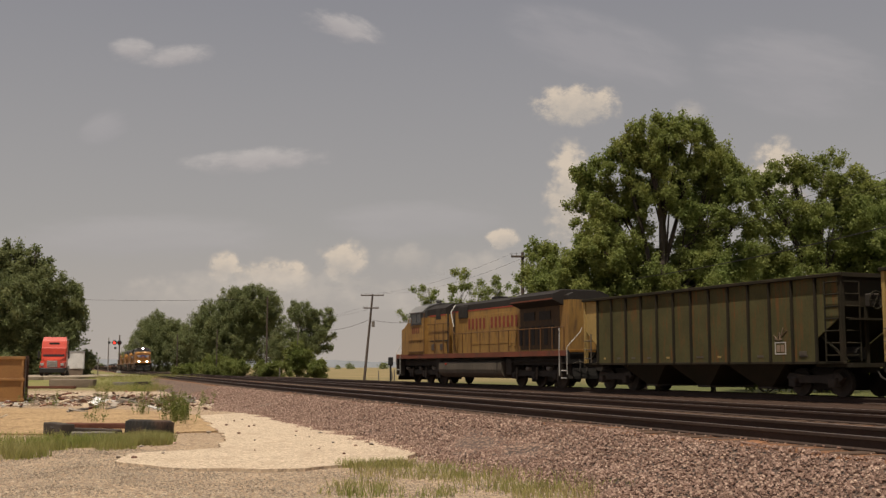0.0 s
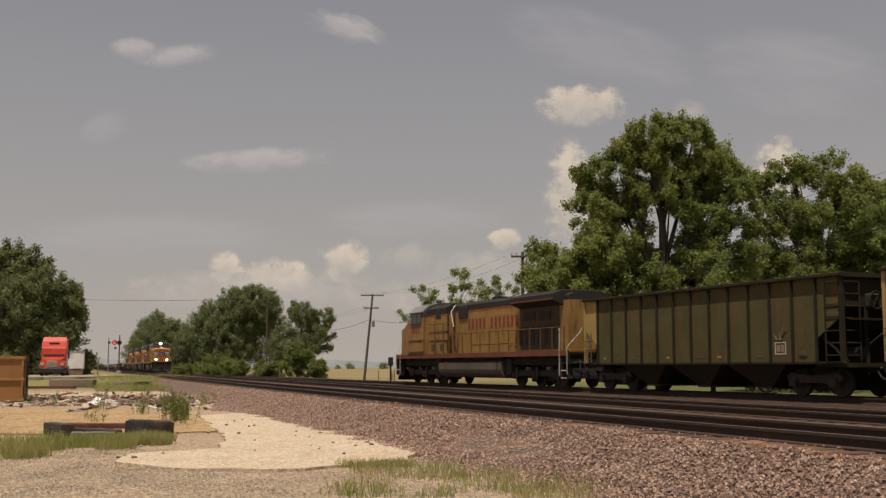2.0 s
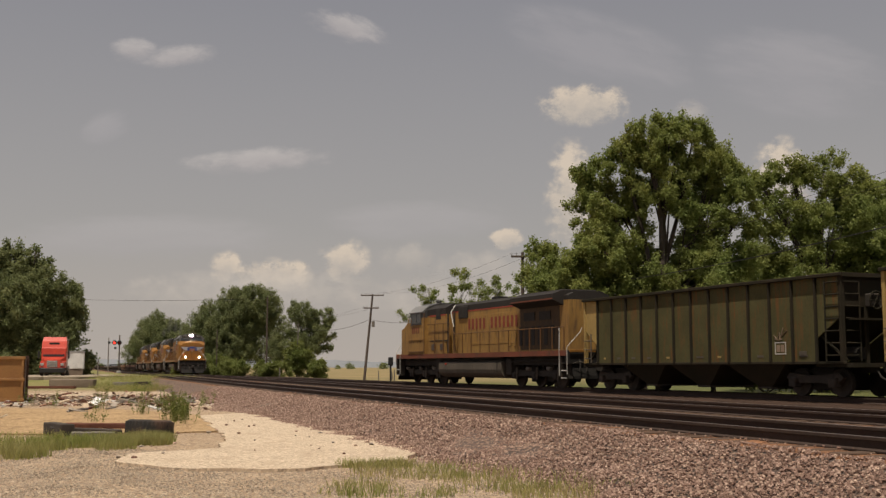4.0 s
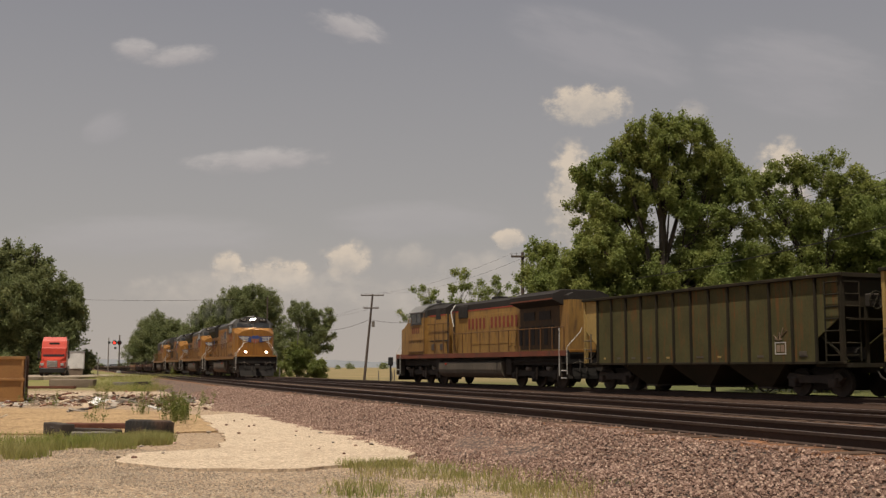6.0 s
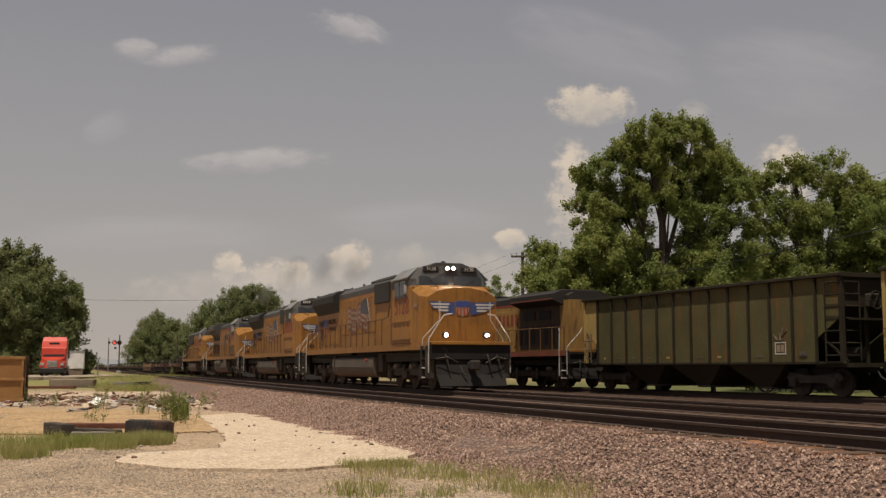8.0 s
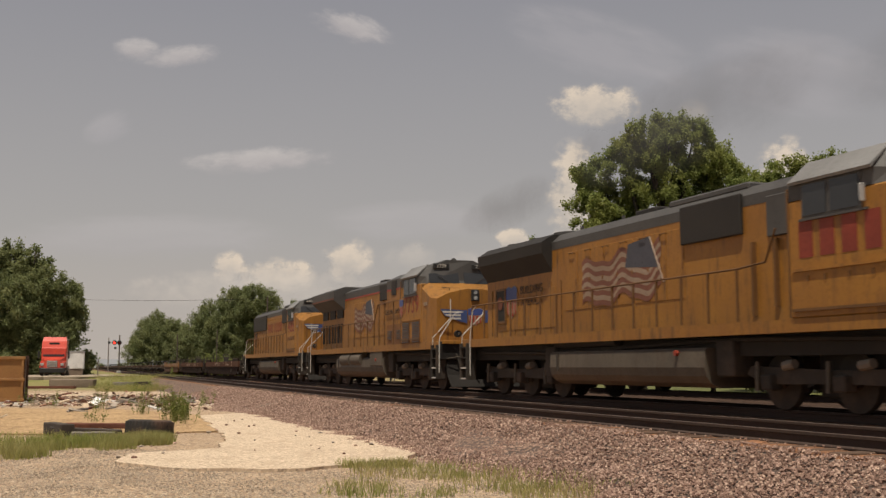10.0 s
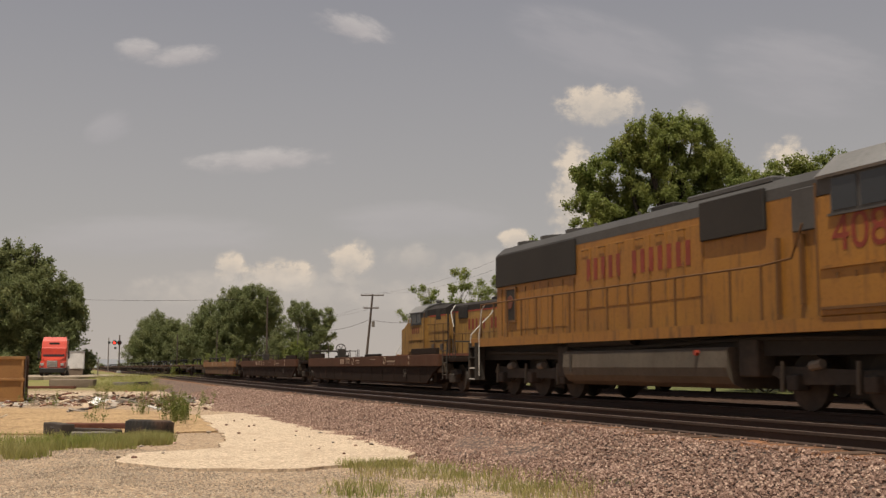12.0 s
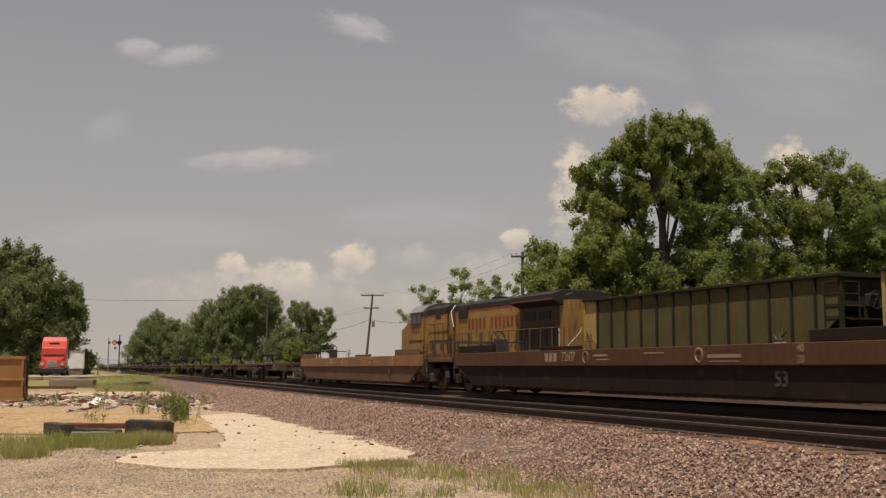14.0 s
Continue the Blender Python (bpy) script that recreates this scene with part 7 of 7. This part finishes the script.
# ---- clouds: thin sheets far behind everything, which drift slowly ----
def cloud_mat(name, soft, lo, hi, freq, sx, white, dim):
    m = bpy.data.materials.new(name)
    m.use_nodes = True
    nt = m.node_tree
    nt.nodes.clear()
    gen = nt.nodes.new("ShaderNodeTexCoord")
    info = nt.nodes.new("ShaderNodeObjectInfo")
    cen = nt.nodes.new("ShaderNodeVectorMath")
    cen.operation = "MULTIPLY_ADD"
    cen.inputs[1].default_value, cen.inputs[2].default_value = (2, 2, 0), (-1, -1, 0)
    nt.links.new(gen.outputs["Generated"], cen.inputs[0])
    shift = nt.nodes.new("ShaderNodeMath")
    shift.operation = "MULTIPLY"
    shift.inputs[1].default_value = 40.0
    nt.links.new(info.outputs["Random"], shift.inputs[0])
    ob = stretched(nt, gen.outputs["Object"], freq * sx, freq, freq)
    n = nt.nodes.new("ShaderNodeTexNoise")
    n.noise_dimensions = "4D"
    n.inputs["Scale"].default_value, n.inputs["Detail"].default_value, n.inputs["Roughness"].default_value = 1.0, 8.0, 0.62
    nt.links.new(ob, n.inputs["Vector"])
    nt.links.new(shift.outputs[0], n.inputs["W"])
    ln = nt.nodes.new("ShaderNodeVectorMath")
    ln.operation = "LENGTH"
    nt.links.new(cen.outputs[0], ln.inputs[0])
    inner = nt.nodes.new("ShaderNodeMapRange")
    inner.inputs["From Min"].default_value, inner.inputs["From Max"].default_value = 1.0, 0.0
    nt.links.new(ln.outputs["Value"], inner.inputs["Value"])
    add = nt.nodes.new("ShaderNodeMath")
    add.operation = "MULTIPLY_ADD"
    add.inputs[1].default_value = 1.6
    nt.links.new(n.outputs["Fac"], add.inputs[0])
    nt.links.new(inner.outputs[0], add.inputs[2])
    edge = nt.nodes.new("ShaderNodeMapRange")
    edge.interpolation_type = "SMOOTHSTEP"
    edge.inputs["From Min"].default_value, edge.inputs["From Max"].default_value = lo, hi
    nt.links.new(add.outputs[0], edge.inputs["Value"])
    rim = nt.nodes.new("ShaderNodeMapRange")
    rim.interpolation_type = "SMOOTHSTEP"
    rim.inputs["From Min"].default_value, rim.inputs["From Max"].default_value = 0.0, 0.3
    nt.links.new(inner.outputs[0], rim.inputs["Value"])
    al = nt.nodes.new("ShaderNodeMath")
    al.operation = "MULTIPLY"
    nt.links.new(edge.outputs[0], al.inputs[0])
    nt.links.new(rim.outputs[0], al.inputs[1])
    al2 = nt.nodes.new("ShaderNodeMath")
    al2.operation = "MULTIPLY"
    al2.inputs[1].default_value = soft
    nt.links.new(al.outputs[0], al2.inputs[0])
    # the sheet glows by itself; sunlit top and dimmer underside are painted by height
    em = nt.nodes.new("ShaderNodeEmission")
    sep = nt.nodes.new("ShaderNodeSeparateXYZ")
    nt.links.new(cen.outputs[0], sep.inputs[0])
    lit = nt.nodes.new("ShaderNodeMath")
    lit.operation = "MULTIPLY_ADD"
    lit.inputs[1].default_value = 0.45
    nt.links.new(sep.outputs[1], lit.inputs[0])
    nt.links.new(n.outputs["Fac"], lit.inputs[2])
    nt.links.new(mixc(nt, ramp(nt, lit.outputs[0], 0.3, 0.75), dim, white), em.inputs[0])
    tr = nt.nodes.new("ShaderNodeBsdfTransparent")
    mx = nt.nodes.new("ShaderNodeMixShader")
    nt.links.new(al2.outputs[0], mx.inputs[0])
    nt.links.new(tr.outputs[0], mx.inputs[1])
    nt.links.new(em.outputs[0], mx.inputs[2])
    o = nt.nodes.new("ShaderNodeOutputMaterial")
    nt.links.new(mx.outputs[0], o.inputs[0])
    return m


CUMULUS = cloud_mat("cumulus", 0.92, 0.9, 1.38, 0.021, 0.75, (0.66, 0.555, 0.445), (0.47, 0.42, 0.37))
HAZY = cloud_mat("hazy_cumulus", 0.38, 0.9, 1.6, 0.018, 0.8, (0.62, 0.54, 0.46), (0.48, 0.43, 0.38))
WISP = cloud_mat("wispy_cloud", 0.6, 0.9, 1.6, 0.016, 0.45, (0.56, 0.51, 0.48), (0.44, 0.40, 0.39))
CIRRUS = cloud_mat("cirrus", 0.26, 0.85, 1.6, 0.009, 0.25, (0.50, 0.46, 0.46), (0.42, 0.39, 0.40))
# thin brown exhaust over the leading locomotives, as drifting sheets
SMOKE = cloud_mat("exhaust_haze", 0.36, 0.6, 1.9, 0.55, 0.6, (0.13, 0.115, 0.105), (0.10, 0.09, 0.08))
PUFFS = []
for lag, pz, pw, ph in ((6.0, 5.6, 7.0, 1.8), (13.0, 6.2, 10.0, 2.4), (23.0, 6.6, 13.0, 2.8), (33.0, 6.0, 10.0, 1.8)):
    bm = bmesh.new()
    bmesh.ops.create_grid(bm, x_segments=1, y_segments=1, size=0.5)
    for q in bm.verts:
        q.co.x, q.co.y = q.co.x * pw, q.co.y * ph
    PUFFS.append((228.1 + lag, pz, single("exhaust_smoke", bm, SMOKE, "thin brown exhaust haze over the locomotives", "smoke", "exhaust haze", kind="structure")))
CLOUDS = []
SKY_D = 4000.0


def cloud(u, v, w, h, material, drift, label, roll=0.0):
    """A cloud sheet: u across and v up from the sight line, w and h its size, all in metres at the sheets' distance; drift in metres to the right over the clip."""
    bm = bmesh.new()
    bmesh.ops.create_grid(bm, x_segments=1, y_segments=1, size=0.5)
    for q in bm.verts:
        q.co.x, q.co.y = q.co.x * w, q.co.y * h
    ob = single("cloud", bm, material, label, "cloud", "clouds", kind="structure")
    CLOUDS.append((ob, u, v, drift, roll))


for u, v, w, h, material, drift, label, roll in (
        (525, 560, 440, 210, CUMULUS, 102, "bright puffy white cumulus cloud", 0), (-1235, 790, 240, 130, WISP, 25, "small white cloud tuft", 0), (-1060, 765, 420, 120, WISP, 25, "thin flat white cloud", 4),
        (-800, -70, 150, 150, CUMULUS, 26, "small puffy cumulus over the horizon", 0), (-620, -95, 360, 160, CUMULUS, 26, "bank of puffy cumulus over the horizon", 0), (-365, -45, 230, 210, CUMULUS, 26, "puffy cumulus over the horizon", 0),
        (140, -70, 520, 170, HAZY, 26, "soft hazy cumulus bank", 0), (-130, -30, 280, 140, HAZY, 26, "soft hazy white cumulus", 0), (222, 38, 170, 100, CUMULUS, 50, "small bright white cumulus", 0), (478, 190, 250, 520, CUMULUS, 20, "tall bright cumulus tower behind the trees", 0),
        (1265, 265, 300, 380, CUMULUS, 45, "bright cumulus behind the trees", 0), (950, 520, 180, 150, HAZY, 30, "faint white cloud tuft", 0), (-690, 340, 760, 130, WISP, 15, "thin streaked white cloud", 3), (-400, 890, 420, 150, WISP, 45, "thin white streak of cloud", -18),
        (620, 800, 1000, 330, CIRRUS, 20, "faint high veil of cirrus", -16), (1390, 690, 900, 460, CIRRUS, 20, "faint high veil of cirrus", -10), (-1150, 40, 1500, 220, CIRRUS, 15, "faint pale haze layer", 0), (-1300, 470, 260, 150, CIRRUS, 20, "faint wisp of cloud", 20),
        (-100, 110, 900, 200, CIRRUS, 20, "faint pale haze layer", 0), (-700, -150, 1300, 200, HAZY, 15, "pale haze bank over the horizon", 0), (100, -180, 1300, 200, HAZY, 15, "pale haze bank over the horizon", 0)):
    cloud(u, v, w, h, material, drift, label, roll)


# ---- what moves ----
def train_pose(s):
    x, y, hd = on_track(s)
    return Matrix.Translation((x, y, RAIL_Z)) @ Matrix.Rotation(hd - math.pi / 2, 4, "Z")


def motions():
    for s0, ob in TRAIN:
        walk(ob, [(0.5 * k, train_pose(s0 - SPEED * 0.5 * k)) for k in range(29)])
    for s0, pz, ob in PUFFS:
        rows = []
        for k in range(29):
            x, y, hd = on_track(s0 - SPEED * 0.5 * k)
            rows.append((0.5 * k, Matrix.Translation((x, y, RAIL_Z + pz)) @ Matrix.Rotation(hd - math.pi / 2, 4, "Z") @ pose(0, 0, 0, 90, 0, 0)))
        walk(ob, rows)
    for ob, u, v, drift, roll in CLOUDS:
        walk(ob, [(t, CAM_POSE @ pose(u + drift * t / 14.0, v, -SKY_D - 4 * v * 0.1, 0, 0, roll)) for t in (0.0, 14.0)])


motions()
